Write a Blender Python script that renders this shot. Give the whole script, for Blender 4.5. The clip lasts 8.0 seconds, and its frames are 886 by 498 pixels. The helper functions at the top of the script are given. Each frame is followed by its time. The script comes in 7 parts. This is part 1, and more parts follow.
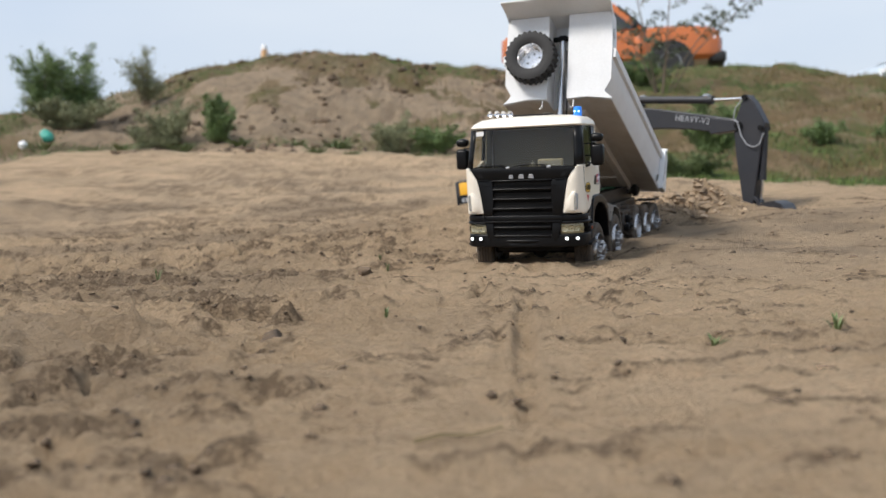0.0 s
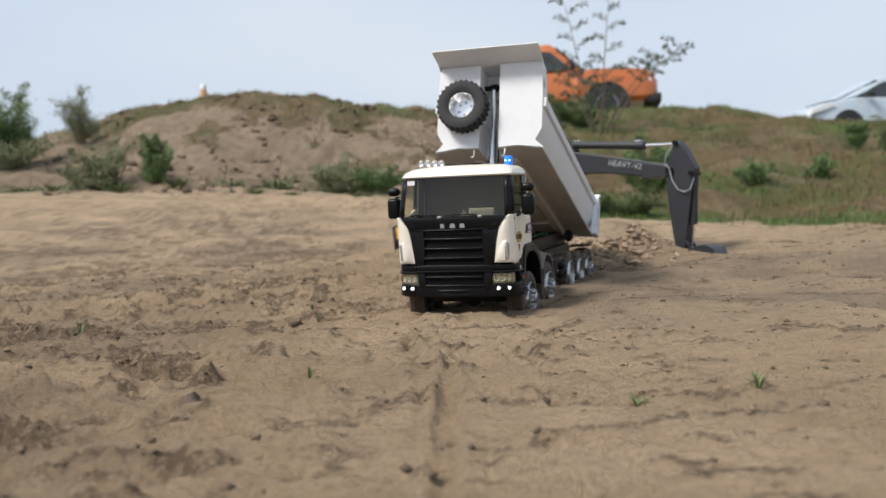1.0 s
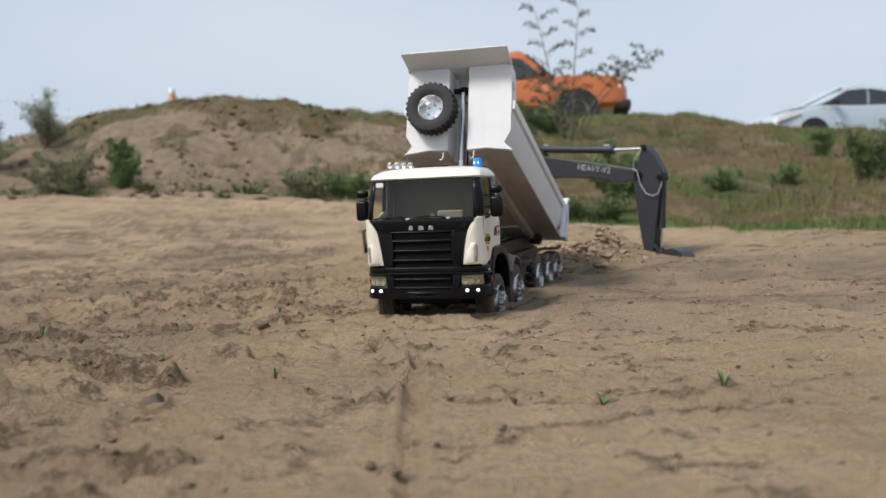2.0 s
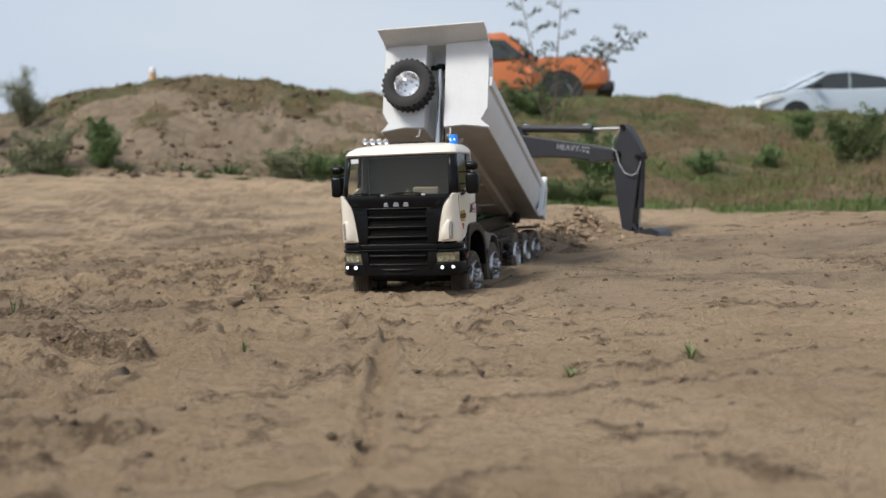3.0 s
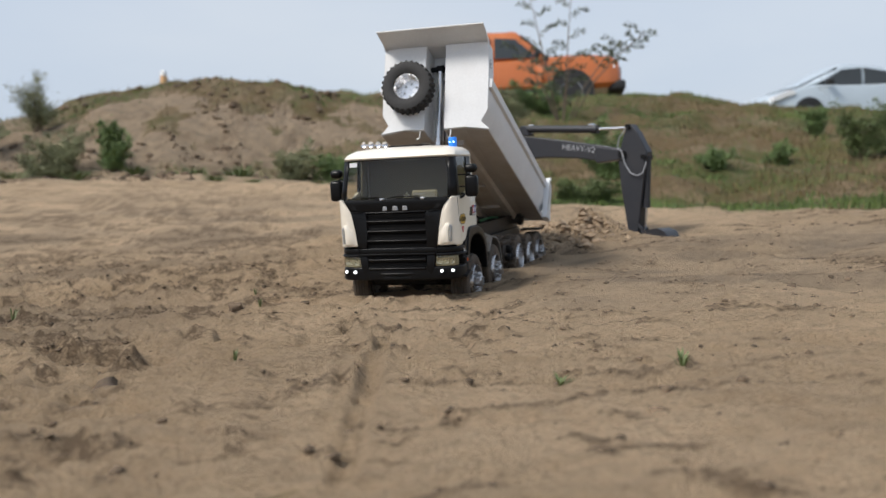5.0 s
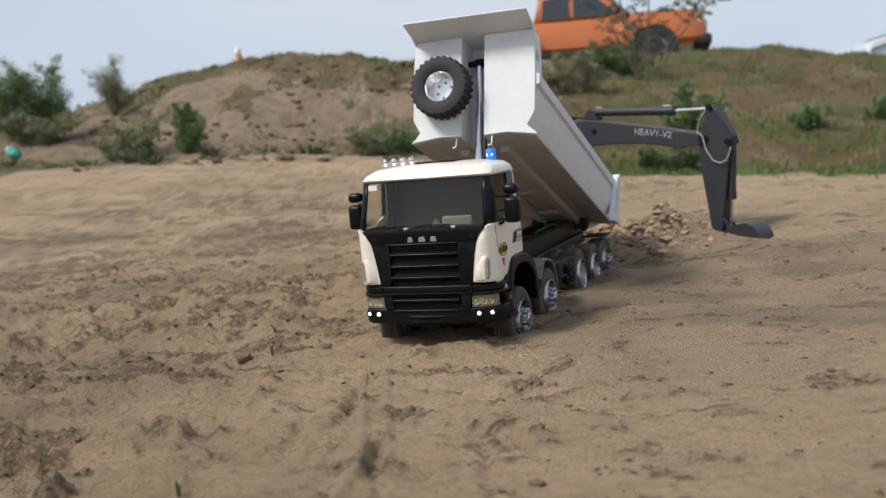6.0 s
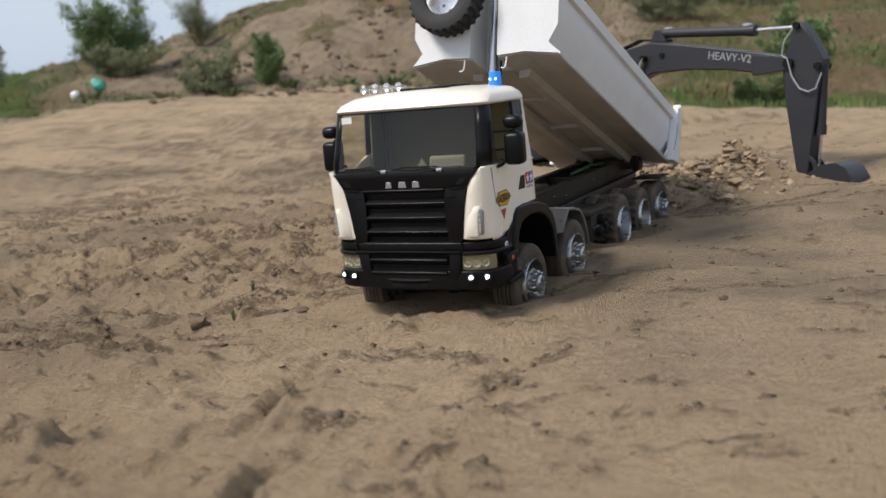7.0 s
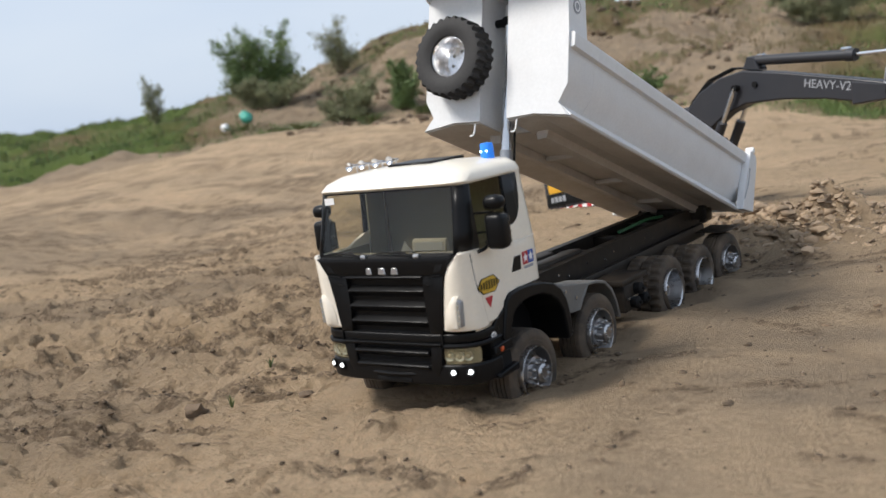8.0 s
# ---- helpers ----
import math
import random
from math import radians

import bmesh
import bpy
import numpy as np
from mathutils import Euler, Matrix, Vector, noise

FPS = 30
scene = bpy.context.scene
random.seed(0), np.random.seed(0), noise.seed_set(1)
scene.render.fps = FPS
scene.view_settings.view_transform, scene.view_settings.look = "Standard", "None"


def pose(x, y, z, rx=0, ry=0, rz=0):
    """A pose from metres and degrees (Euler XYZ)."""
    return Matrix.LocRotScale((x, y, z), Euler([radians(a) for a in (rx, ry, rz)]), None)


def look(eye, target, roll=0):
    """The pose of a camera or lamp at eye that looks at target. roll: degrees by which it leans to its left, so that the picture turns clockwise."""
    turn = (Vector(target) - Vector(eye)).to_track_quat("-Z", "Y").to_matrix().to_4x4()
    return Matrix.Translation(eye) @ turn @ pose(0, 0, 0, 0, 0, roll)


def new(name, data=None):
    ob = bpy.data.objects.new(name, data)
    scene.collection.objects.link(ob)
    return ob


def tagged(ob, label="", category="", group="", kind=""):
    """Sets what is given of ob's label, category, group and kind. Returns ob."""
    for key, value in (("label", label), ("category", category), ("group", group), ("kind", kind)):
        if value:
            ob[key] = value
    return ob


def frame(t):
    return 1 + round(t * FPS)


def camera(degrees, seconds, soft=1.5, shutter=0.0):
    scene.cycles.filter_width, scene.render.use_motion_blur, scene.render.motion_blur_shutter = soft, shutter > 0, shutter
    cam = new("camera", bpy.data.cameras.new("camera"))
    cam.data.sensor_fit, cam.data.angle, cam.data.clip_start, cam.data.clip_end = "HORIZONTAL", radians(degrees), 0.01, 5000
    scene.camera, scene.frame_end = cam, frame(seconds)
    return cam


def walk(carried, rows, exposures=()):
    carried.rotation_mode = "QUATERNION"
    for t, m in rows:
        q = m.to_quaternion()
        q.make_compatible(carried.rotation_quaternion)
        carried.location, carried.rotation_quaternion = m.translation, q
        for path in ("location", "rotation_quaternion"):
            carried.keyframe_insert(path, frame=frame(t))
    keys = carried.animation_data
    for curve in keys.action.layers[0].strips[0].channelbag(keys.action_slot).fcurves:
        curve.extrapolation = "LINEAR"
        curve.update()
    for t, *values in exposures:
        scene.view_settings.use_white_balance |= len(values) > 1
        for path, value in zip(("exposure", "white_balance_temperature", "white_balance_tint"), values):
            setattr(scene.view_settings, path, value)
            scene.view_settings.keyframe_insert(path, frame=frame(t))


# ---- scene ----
cam = camera(50.3, 8.0)
PATH = [
    (0, (-0.011, -1.535, 0.133), (-0.171, 0.454, -0.006), -0.8),
    (0.5, (0.001, -1.528, 0.146), (-0.087, 0.467, 0.048), -0.9),
    (1, (0.007, -1.52, 0.151), (-0.031, 0.479, 0.091), -1.0),
    (1.5, (0.006, -1.519, 0.149), (0.0, 0.48, 0.11), -1.0),
    (3, (0.024, -1.512, 0.136), (0.082, 0.486, 0.049), -0.7),
    (3.5, (0.021, -1.513, 0.134), (0.069, 0.484, 0.036), -0.7),
    (4, (0.017, -1.513, 0.137), (0.047, 0.484, 0.026), -0.8),
    (5.3, (0.051, -1.487, 0.145), (0.077, 0.511, 0.062), -1.4),
    (5.5, (0.052, -1.419, 0.18), (0.028, 0.578, 0.07), -2.2),
    (5.8, (0.086, -1.317, 0.214), (-0.034, 0.675, 0.085), -3.5),
    (6, (0.118, -1.252, 0.227), (-0.036, 0.736, 0.069), -3.2),
    (6.2, (0.134, -1.188, 0.221), (-0.045, 0.791, -0.003), -3.8),
    (6.5, (0.151, -1.111, 0.209), (-0.045, 0.862, -0.053), -3.1),
    (6.8, (0.183, -1.036, 0.212), (-0.063, 0.931, -0.054), -2.5),
    (7, (0.215, -0.993, 0.217), (-0.141, 0.954, -0.07), -3.2),
    (7.3, (0.270, -0.945, 0.229), (-0.218, 0.975, -0.045), -3.1),
    (7.5, (0.3, -0.916, 0.239), (-0.257, 0.99, -0.007), -3.4),
    (7.8, (0.340, -0.880, 0.256), (-0.294, 1.005, 0.044), -4.3),
    (8, (0.369, -0.861, 0.268), (-0.304, 1.008, 0.035), -5.5),
]
walk(cam, [(t, look(eye, target, roll)) for t, eye, target, roll in PATH],
     [(0.0, 0.13), (1.5, 0.02), (3.0, -0.06), (6.5, -0.04), (7.2, 0.01), (8.0, 0.14)])

# focus stays on the truck's cab; the near sand and the far bank are soft
cam.data.dof.use_dof = True
cam.data.dof.focus_distance = 1.25
cam.data.dof.aperture_fstop = 7.5

# ------------------------------------------------------------------ light
SUN_UP, SUN_FROM = 50.0, 240.0          # degrees above the horizon; compass way it comes from (0: +y, clockwise)
world = bpy.data.worlds.new("sky")
scene.world = world
world.use_nodes = True
wn, wl = world.node_tree.nodes, world.node_tree.links
wn.clear()
w_out = wn.new("ShaderNodeOutputWorld")
w_bg = wn.new("ShaderNodeBackground")
w_sky = wn.new("ShaderNodeTexSky")
w_sky.sky_type = "NISHITA"
w_sky.sun_disc = False
w_sky.sun_elevation = radians(SUN_UP)
w_sky.sun_rotation = radians(SUN_FROM)
w_sky.dust_density = 3.0
w_sky.air_density = 1.2
w_coord = wn.new("ShaderNodeTexCoord")
w_map = wn.new("ShaderNodeMapping")
w_map.inputs["Scale"].default_value = (1.0, 1.0, 3.0)
w_cloud = wn.new("ShaderNodeTexNoise")
w_cloud.inputs["Scale"].default_value = 1.6
w_cloud.inputs["Detail"].default_value = 5.0
w_cloud.inputs["Roughness"].default_value = 0.45
w_ramp = wn.new("ShaderNodeValToRGB")
w_ramp.color_ramp.elements[0].position = 0.30
w_ramp.color_ramp.elements[0].color = (5.2, 6.35, 8.2, 1)
w_ramp.color_ramp.elements[1].position = 0.72
w_ramp.color_ramp.elements[1].color = (7.3, 7.95, 8.9, 1)
w_mix = wn.new("ShaderNodeMix")
w_mix.data_type = "RGBA"
w_mix.inputs["Factor"].default_value = 0.8
wl.new(w_coord.outputs["Generated"], w_map.inputs["Vector"])
wl.new(w_map.outputs["Vector"], w_cloud.inputs["Vector"])
wl.new(w_cloud.outputs["Fac"], w_ramp.inputs["Fac"])
wl.new(w_sky.outputs["Color"], w_mix.inputs["A"])
wl.new(w_ramp.outputs["Color"], w_mix.inputs["B"])
wl.new(w_mix.outputs["Result"], w_bg.inputs["Color"])
w_bg.inputs["Strength"].default_value = 0.105
wl.new(w_bg.outputs["Background"], w_out.inputs["Surface"])

sun_data = bpy.data.lights.new("sun", "SUN")
sun_data.energy = 3.6
sun_data.angle = radians(16)
sun_data.color = (1.0, 0.95, 0.885)
sun = new("sun", sun_data)
_u, _f = radians(SUN_UP), radians(SUN_FROM)
sun.matrix_world = look((math.sin(_f) * math.cos(_u) * 30, math.cos(_f) * math.cos(_u) * 30, math.sin(_u) * 30), (0, 0, 0))

# -------------------------------------------------------------- materials


def surf(name, color, rough=0.5, metal=0.0, vary=0.12, scale=30.0, bump=0.0, bump_scale=300.0, dust=0.0, dust_scale=18.0,
         coat=0.0, object_vary=0.0):
    """A painted, metal, rubber or plant surface: two scales of colour change, fine relief and a film of dust."""
    m = bpy.data.materials.new(name)
    m.use_nodes = True
    n, l = m.node_tree.nodes, m.node_tree.links
    b = n["Principled BSDF"]
    co = n.new("ShaderNodeTexCoord")
    big = n.new("ShaderNodeTexNoise")
    big.inputs["Scale"].default_value = scale
    big.inputs["Detail"].default_value = 4
    fine = n.new("ShaderNodeTexNoise")
    fine.inputs["Scale"].default_value = scale * 9
    fine.inputs["Detail"].default_value = 3
    add = n.new("ShaderNodeMath")
    add.operation = "ADD"
    l.new(co.outputs["Object"], big.inputs["Vector"])
    l.new(co.outputs["Object"], fine.inputs["Vector"])
    l.new(big.outputs["Fac"], add.inputs[0])
    l.new(fine.outputs["Fac"], add.inputs[1])
    ramp = n.new("ShaderNodeMapRange")
    ramp.inputs["From Min"].default_value = 0.65
    ramp.inputs["From Max"].default_value = 1.35
    l.new(add.outputs[0], ramp.inputs["Value"])
    mix = n.new("ShaderNodeMix")
    mix.data_type = "RGBA"
    mix.inputs["A"].default_value = (*[c * (1 - vary) for c in color], 1)
    mix.inputs["B"].default_value = (*[min(1, c * (1 + vary)) for c in color], 1)
    l.new(ramp.outputs["Result"], mix.inputs["Factor"])
    last = mix.outputs["Result"]
    if object_vary:
        info = n.new("ShaderNodeNewGeometry")
        hsv = n.new("ShaderNodeHueSaturation")
        rng = n.new("ShaderNodeMapRange")
        rng.inputs["To Min"].default_value = 1 - object_vary
        rng.inputs["To Max"].default_value = 1 + object_vary
        l.new(info.outputs["Random Per Island"], rng.inputs["Value"])
        l.new(rng.outputs["Result"], hsv.inputs["Value"])
        l.new(last, hsv.inputs["Color"])
        last = hsv.outputs["Color"]
    if dust:
        dn = n.new("ShaderNodeTexNoise")
        dn.inputs["Scale"].default_value = dust_scale
        dn.inputs["Detail"].default_value = 6
        dn.inputs["Roughness"].default_value = 0.65
        l.new(co.outputs["Object"], dn.inputs["Vector"])
        dr = n.new("ShaderNodeMapRange")
        dr.inputs["From Min"].default_value = 0.32
        dr.inputs["From Max"].default_value = 0.75
        dr.inputs["To Max"].default_value = dust
        dr.inputs["To Min"].default_value = dust * 0.15
        l.new(dn.outputs["Fac"], dr.inputs["Value"])
        dm = n.new("ShaderNodeMix")
        dm.data_type = "RGBA"
        dm.inputs["B"].default_value = (0.28, 0.20, 0.128, 1)
        l.new(dr.outputs["Result"], dm.inputs["Factor"])
        l.new(last, dm.inputs["A"])
        last = dm.outputs["Result"]
        rr = n.new("ShaderNodeMapRange")
        rr.inputs["To Min"].default_value = rough
        rr.inputs["To Max"].default_value = 0.9
        l.new(dr.outputs["Result"], rr.inputs["Value"])
        l.new(rr.outputs["Result"], b.inputs["Roughness"])
    else:
        rr = n.new("ShaderNodeMapRange")
        rr.inputs["To Min"].default_value = max(0.02, rough - 0.07)
        rr.inputs["To Max"].default_value = min(1, rough + 0.07)
        l.new(big.outputs["Fac"], rr.inputs["Value"])
        l.new(rr.outputs["Result"], b.inputs["Roughness"])
    l.new(last, b.inputs["Base Color"])
    b.inputs["Metallic"].default_value = metal
    b.inputs["Coat Weight"].default_value = coat
    b.inputs["Coat Roughness"].default_value = 0.12
    if bump:
        bn = n.new("ShaderNodeTexNoise")
        bn.inputs["Scale"].default_value = bump_scale
        bn.inputs["Detail"].default_value = 4
        l.new(co.outputs["Object"], bn.inputs["Vector"])
        bp = n.new("ShaderNodeBump")
        bp.inputs["Strength"].default_value = bump
        bp.inputs["Distance"].default_value = 0.3 / bump_scale
        l.new(bn.outputs["Fac"], bp.inputs["Height"])
        l.new(bp.outputs["Normal"], b.inputs["Normal"])
    return m


def pane(name, tint, rough=0.03, ior=1.5):
    """A thin pane: clear with a tint, and glossy by the angle of view."""
    m = bpy.data.materials.new(name)
    m.use_nodes = True
    n, l = m.node_tree.nodes, m.node_tree.links
    n.clear()
    out, mx = n.new("ShaderNodeOutputMaterial"), n.new("ShaderNodeMixShader")
    tr, gl, fr = n.new("ShaderNodeBsdfTransparent"), n.new("ShaderNodeBsdfGlossy"), n.new("ShaderNodeLayerWeight")
    power, gloss = n.new("ShaderNodeMath"), n.new("ShaderNodeMapRange")
    tr.inputs["Color"].default_value = (*tint, 1)
    gl.inputs["Roughness"].default_value = rough
    fr.inputs["Blend"].default_value = 0.5
    power.operation = "POWER"
    power.inputs[1].default_value = 5.0
    gloss.inputs["To Min"].default_value = ((ior - 1) / (ior + 1)) ** 2 * 1.4
    l.new(fr.outputs["Facing"], power.inputs[0])
    l.new(power.outputs[0], gloss.inputs["Value"])
    l.new(gloss.outputs["Result"], mx.inputs[0])
    l.new(tr.outputs[0], mx.inputs[1])
    l.new(gl.outputs[0], mx.inputs[2])
    l.new(mx.outputs[0], out.inputs["Surface"])
    return m


def lamp_mat(name, color, power):
    m = bpy.data.materials.new(name)
    m.use_nodes = True
    b = m.node_tree.nodes["Principled BSDF"]
    b.inputs["Base Color"].default_value = (*color, 1)
    b.inputs["Emission Color"].default_value = (*color, 1)
    b.inputs["Emission Strength"].default_value = power
    return m


CREAM = surf("cream_paint", (0.82, 0.76, 0.65), 0.32, vary=0.04, dust=0.10, coat=0.4)
WHITE = surf("white_paint", (0.70, 0.71, 0.72), 0.42, vary=0.05, dust=0.10, dust_scale=9)
BELLY = surf("dusty_white_steel", (0.55, 0.52, 0.48), 0.6, vary=0.10, dust=0.5, dust_scale=12)
BLACK = surf("black_plastic", (0.006, 0.006, 0.0065), 0.34, vary=0.2)
MATT = surf("matt_black", (0.006, 0.006, 0.0065), 0.65, vary=0.25)
CHASSIS = surf("dusty_black_steel", (0.009, 0.009, 0.0095), 0.42, vary=0.2, dust=0.12, dust_scale=30)
FENDER = surf("dark_grey_sheet", (0.15, 0.155, 0.155), 0.45, metal=0.3, vary=0.12, dust=0.22, dust_scale=25)
RUBBER = surf("tyre_rubber", (0.022, 0.021, 0.021), 0.75, vary=0.2, bump=0.2, bump_scale=700)
DIRTY = surf("muddy_tyre_rubber", (0.022, 0.019, 0.017), 0.80, vary=0.25, bump=0.3, bump_scale=600, dust=0.46, dust_scale=30)
CHROME = surf("bright_alloy", (0.78, 0.78, 0.80), 0.22, metal=1.0, vary=0.05)
DUSTCHROME = surf("dusty_alloy", (0.50, 0.50, 0.51), 0.24, metal=1.0, vary=0.12, dust=0.12, dust_scale=60)
SPARERIM = surf("satin_alloy", (0.84, 0.84, 0.85), 0.26, metal=0.92, vary=0.06, scale=60)
STEEL = surf("steel_rod", (0.62, 0.63, 0.65), 0.25, metal=1.0, vary=0.05)
GREYCYL = surf("grey_cylinder", (0.33, 0.34, 0.36), 0.38, metal=0.7, vary=0.08)
DIGGER = surf("blue_grey_paint", (0.014, 0.016, 0.022), 0.45, vary=0.12, dust=0.035, dust_scale=14)
YELLOW = surf("yellow_paint", (0.75, 0.40, 0.03), 0.4, vary=0.08, dust=0.08)
RED = surf("red_paint", (0.42, 0.025, 0.03), 0.45, vary=0.08)
BLUE = surf("blue_print", (0.03, 0.08, 0.32), 0.45, vary=0.08)
PRINT = surf("white_print", (0.80, 0.80, 0.80), 0.5, vary=0.04)
PALEPRINT = surf("worn_white_print", (0.30, 0.31, 0.33), 0.5, vary=0.15)
GREYPRINT = surf("grey_print", (0.30, 0.31, 0.33), 0.5, vary=0.1)
GOLD = surf("yellow_print", (0.62, 0.38, 0.03), 0.45, vary=0.08)
LINING = surf("dark_lining", (0.19, 0.172, 0.125), 0.8, vary=0.15)
SEAT = surf("grey_interior", (0.15, 0.147, 0.13), 0.8, vary=0.15)
GREENP = surf("green_wire", (0.02, 0.10, 0.035), 0.5)
PANE = pane("cab_glass", (0.86, 0.84, 0.74), ior=1.45)
LENS = pane("lamp_glass", (0.86, 0.85, 0.78))
LAMPBOWL = surf("lamp_bowl", (0.46, 0.44, 0.37), 0.25, metal=0.3, vary=0.25, scale=120)
LAMP = lamp_mat("white_lamp", (0.95, 0.98, 1.0), 2.5)
BEACON = lamp_mat("blue_lamp", (0.02, 0.20, 0.75), 0.35)
BEACONCORE = lamp_mat("blue_flash", (0.55, 0.8, 1.0), 3.0)
AMBER = surf("amber_lens", (0.55, 0.10, 0.03), 0.25)
ORANGECAR = surf("orange_car_paint", (0.52, 0.135, 0.024), 0.3, vary=0.07, scale=2, dust=0.08, dust_scale=2, coat=0.6)
SILVERCAR = surf("silver_blue_car_paint", (0.52, 0.59, 0.64), 0.3, metal=0.2, vary=0.04, scale=2, coat=0.6)
DARKGLASS = surf("dark_car_glass", (0.05, 0.058, 0.065), 0.08, vary=0.1, scale=2)
CARBLACK = surf("car_trim", (0.02, 0.02, 0.021), 0.6, vary=0.1, scale=4)
BADGE = surf("brushed_badge", (0.50, 0.50, 0.51), 0.35, metal=0.8, vary=0.05)
REFLECTOR = surf("dull_reflector", (0.74, 0.72, 0.64), 0.18, metal=0.7, vary=0.1, scale=120)
HEADLAMP = surf("headlamp_cover", (0.82, 0.83, 0.84), 0.12, vary=0.05, scale=5)
LEAF = surf("bush_leaves", (0.135, 0.200, 0.068), 0.6, vary=0.3, scale=3, object_vary=0.45)
LEAFDARK = surf("dark_feather_leaves", (0.075, 0.095, 0.055), 0.6, vary=0.25, scale=3, object_vary=0.3)
LEAFGREY = surf("olive_leaves", (0.215, 0.225, 0.120), 0.65, vary=0.3, scale=3, object_vary=0.4)
LEAFFRESH = surf("fresh_weed_leaves", (0.110, 0.148, 0.050), 0.6, vary=0.25, scale=30, object_vary=0.4)
BARK = surf("grey_brown_bark", (0.13, 0.10, 0.07), 0.85, vary=0.25, scale=8)
BLADES = surf("mixed_grass", (0.095, 0.140, 0.036), 0.7, vary=0.3, scale=0.8, object_vary=0.5)
STRAW = surf("dry_grass", (0.150, 0.114, 0.050), 0.8, vary=0.3, scale=0.8, object_vary=0.4)
STONE = surf("damp_clod", (0.135, 0.093, 0.059), 0.95, vary=0.3, scale=40, bump=0.8, bump_scale=250, object_vary=0.35)
DRYCLOD = surf("dry_clod", (0.27, 0.196, 0.128), 0.95, vary=0.25, scale=40, bump=0.8, bump_scale=250, object_vary=0.3)
POSTMAT = surf("faded_orange_post", (0.66, 0.40, 0.20), 0.6, vary=0.12)
BAG = surf("teal_plastic", (0.05, 0.33, 0.25), 0.4, vary=0.15)


def ground_material():
    """Dry and damp sand with grains, crumbs darkened together with their shade and, where the sheet carries grass, thin
    green and straw.
    """
    m = bpy.data.materials.new("sand_ground")
    m.use_nodes = True
    n, l = m.node_tree.nodes, m.node_tree.links
    b = n["Principled BSDF"]
    co = n.new("ShaderNodeTexCoord")

    def tex(scale, detail=5.0, rough=0.6, stretch=None):
        t = n.new("ShaderNodeTexNoise")
        t.inputs["Scale"].default_value = scale
        t.inputs["Detail"].default_value = detail
        t.inputs["Roughness"].default_value = rough
        if stretch:
            mp = n.new("ShaderNodeMapping")
            mp.inputs["Scale"].default_value = stretch
            l.new(co.outputs["Object"], mp.inputs["Vector"])
            l.new(mp.outputs["Vector"], t.inputs["Vector"])
        else:
            l.new(co.outputs["Object"], t.inputs["Vector"])
        return t.outputs["Fac"]

    def span(v, a, z, lo=0.0, hi=1.0):
        r = n.new("ShaderNodeMapRange")
        r.inputs["From Min"].default_value, r.inputs["From Max"].default_value = a, z
        r.inputs["To Min"].default_value, r.inputs["To Max"].default_value = lo, hi
        l.new(v, r.inputs["Value"])
        return r.outputs["Result"]

    def mix(f, a, c):
        x = n.new("ShaderNodeMix")
        x.data_type = "RGBA"
        l.new(f, x.inputs["Factor"])
        for sock, v in (("A", a), ("B", c)):
            if isinstance(v, tuple):
                x.inputs[sock].default_value = (*v, 1)
            else:
                l.new(v, x.inputs[sock])
        return x.outputs["Result"]

    def times(a, c):
        x = n.new("ShaderNodeMath")
        x.operation = "MULTIPLY"
        l.new(a, x.inputs[0])
        if isinstance(c, float):
            x.inputs[1].default_value = c
        else:
            l.new(c, x.inputs[1])
        return x.outputs[0]

    sand = mix(span(tex(2.3, 6), 0.35, 0.65), (0.545, 0.388, 0.240), (0.735, 0.530, 0.338))
    sand = mix(span(tex(14, 5, 0.7, (1.0, 1.8, 1.0)), 0.50, 0.66, 0.0, 0.38), sand, (0.31, 0.216, 0.134))
    sand = mix(span(tex(5.5, 7, 0.72, (1.0, 1.7, 1.0)), 0.50, 0.66, 0.0, 0.42), sand, (0.315, 0.222, 0.140))
    sand = mix(span(tex(70, 4, 0.7), 0.57, 0.66, 0.0, 0.34), sand, (0.27, 0.186, 0.115))
    sand = mix(span(tex(210, 4, 0.75), 0.57, 0.69, 0.0, 0.42), sand, (0.22, 0.150, 0.094))
    sand = mix(span(tex(420, 2), 0.35, 0.7, 0.0, 0.30), sand, (0.66, 0.51, 0.34))
    sand = mix(span(tex(820, 2, 0.6), 0.56, 0.66, 0.0, 0.48), sand, (0.19, 0.132, 0.085))
    sand = mix(span(tex(1050, 2, 0.6), 0.57, 0.68, 0.0, 0.40), sand, (0.86, 0.70, 0.50))
    damp = n.new("ShaderNodeAttribute")
    damp.attribute_name = "damp"
    sand = mix(times(damp.outputs["Fac"], span(tex(9, 6, 0.7), 0.3, 0.7, 0.5, 1.0)), sand, (0.270, 0.212, 0.153))
    # brown of the crumbs, with the shade at their edges painted in
    crumb_shade = n.new("ShaderNodeAttribute")
    crumb_shade.attribute_name = "crumb_shade"
    sand = mix(times(crumb_shade.outputs["Fac"], span(tex(120, 5, 0.72, (1.0, 1.4, 1.0)), 0.36, 0.54, 0.0, 0.82)), sand, (0.185, 0.130, 0.084))
    green = n.new("ShaderNodeAttribute")
    green.attribute_name = "grass"
    turf = mix(span(tex(0.9, 6, 0.65), 0.46, 0.68), (0.190, 0.134, 0.072), (0.075, 0.108, 0.030))
    turf = mix(span(tex(6, 6, 0.7), 0.5, 0.75, 0, 0.6), turf, (0.07, 0.075, 0.03))
    turf = mix(span(green.outputs["Fac"], 0.86, 1.0), turf, mix(span(tex(1.3, 6, 0.65), 0.35, 0.65), (0.085, 0.125, 0.030), (0.135, 0.175, 0.045)))
    cover = span(tex(1.7, 7, 0.7), 0.30, 0.62)
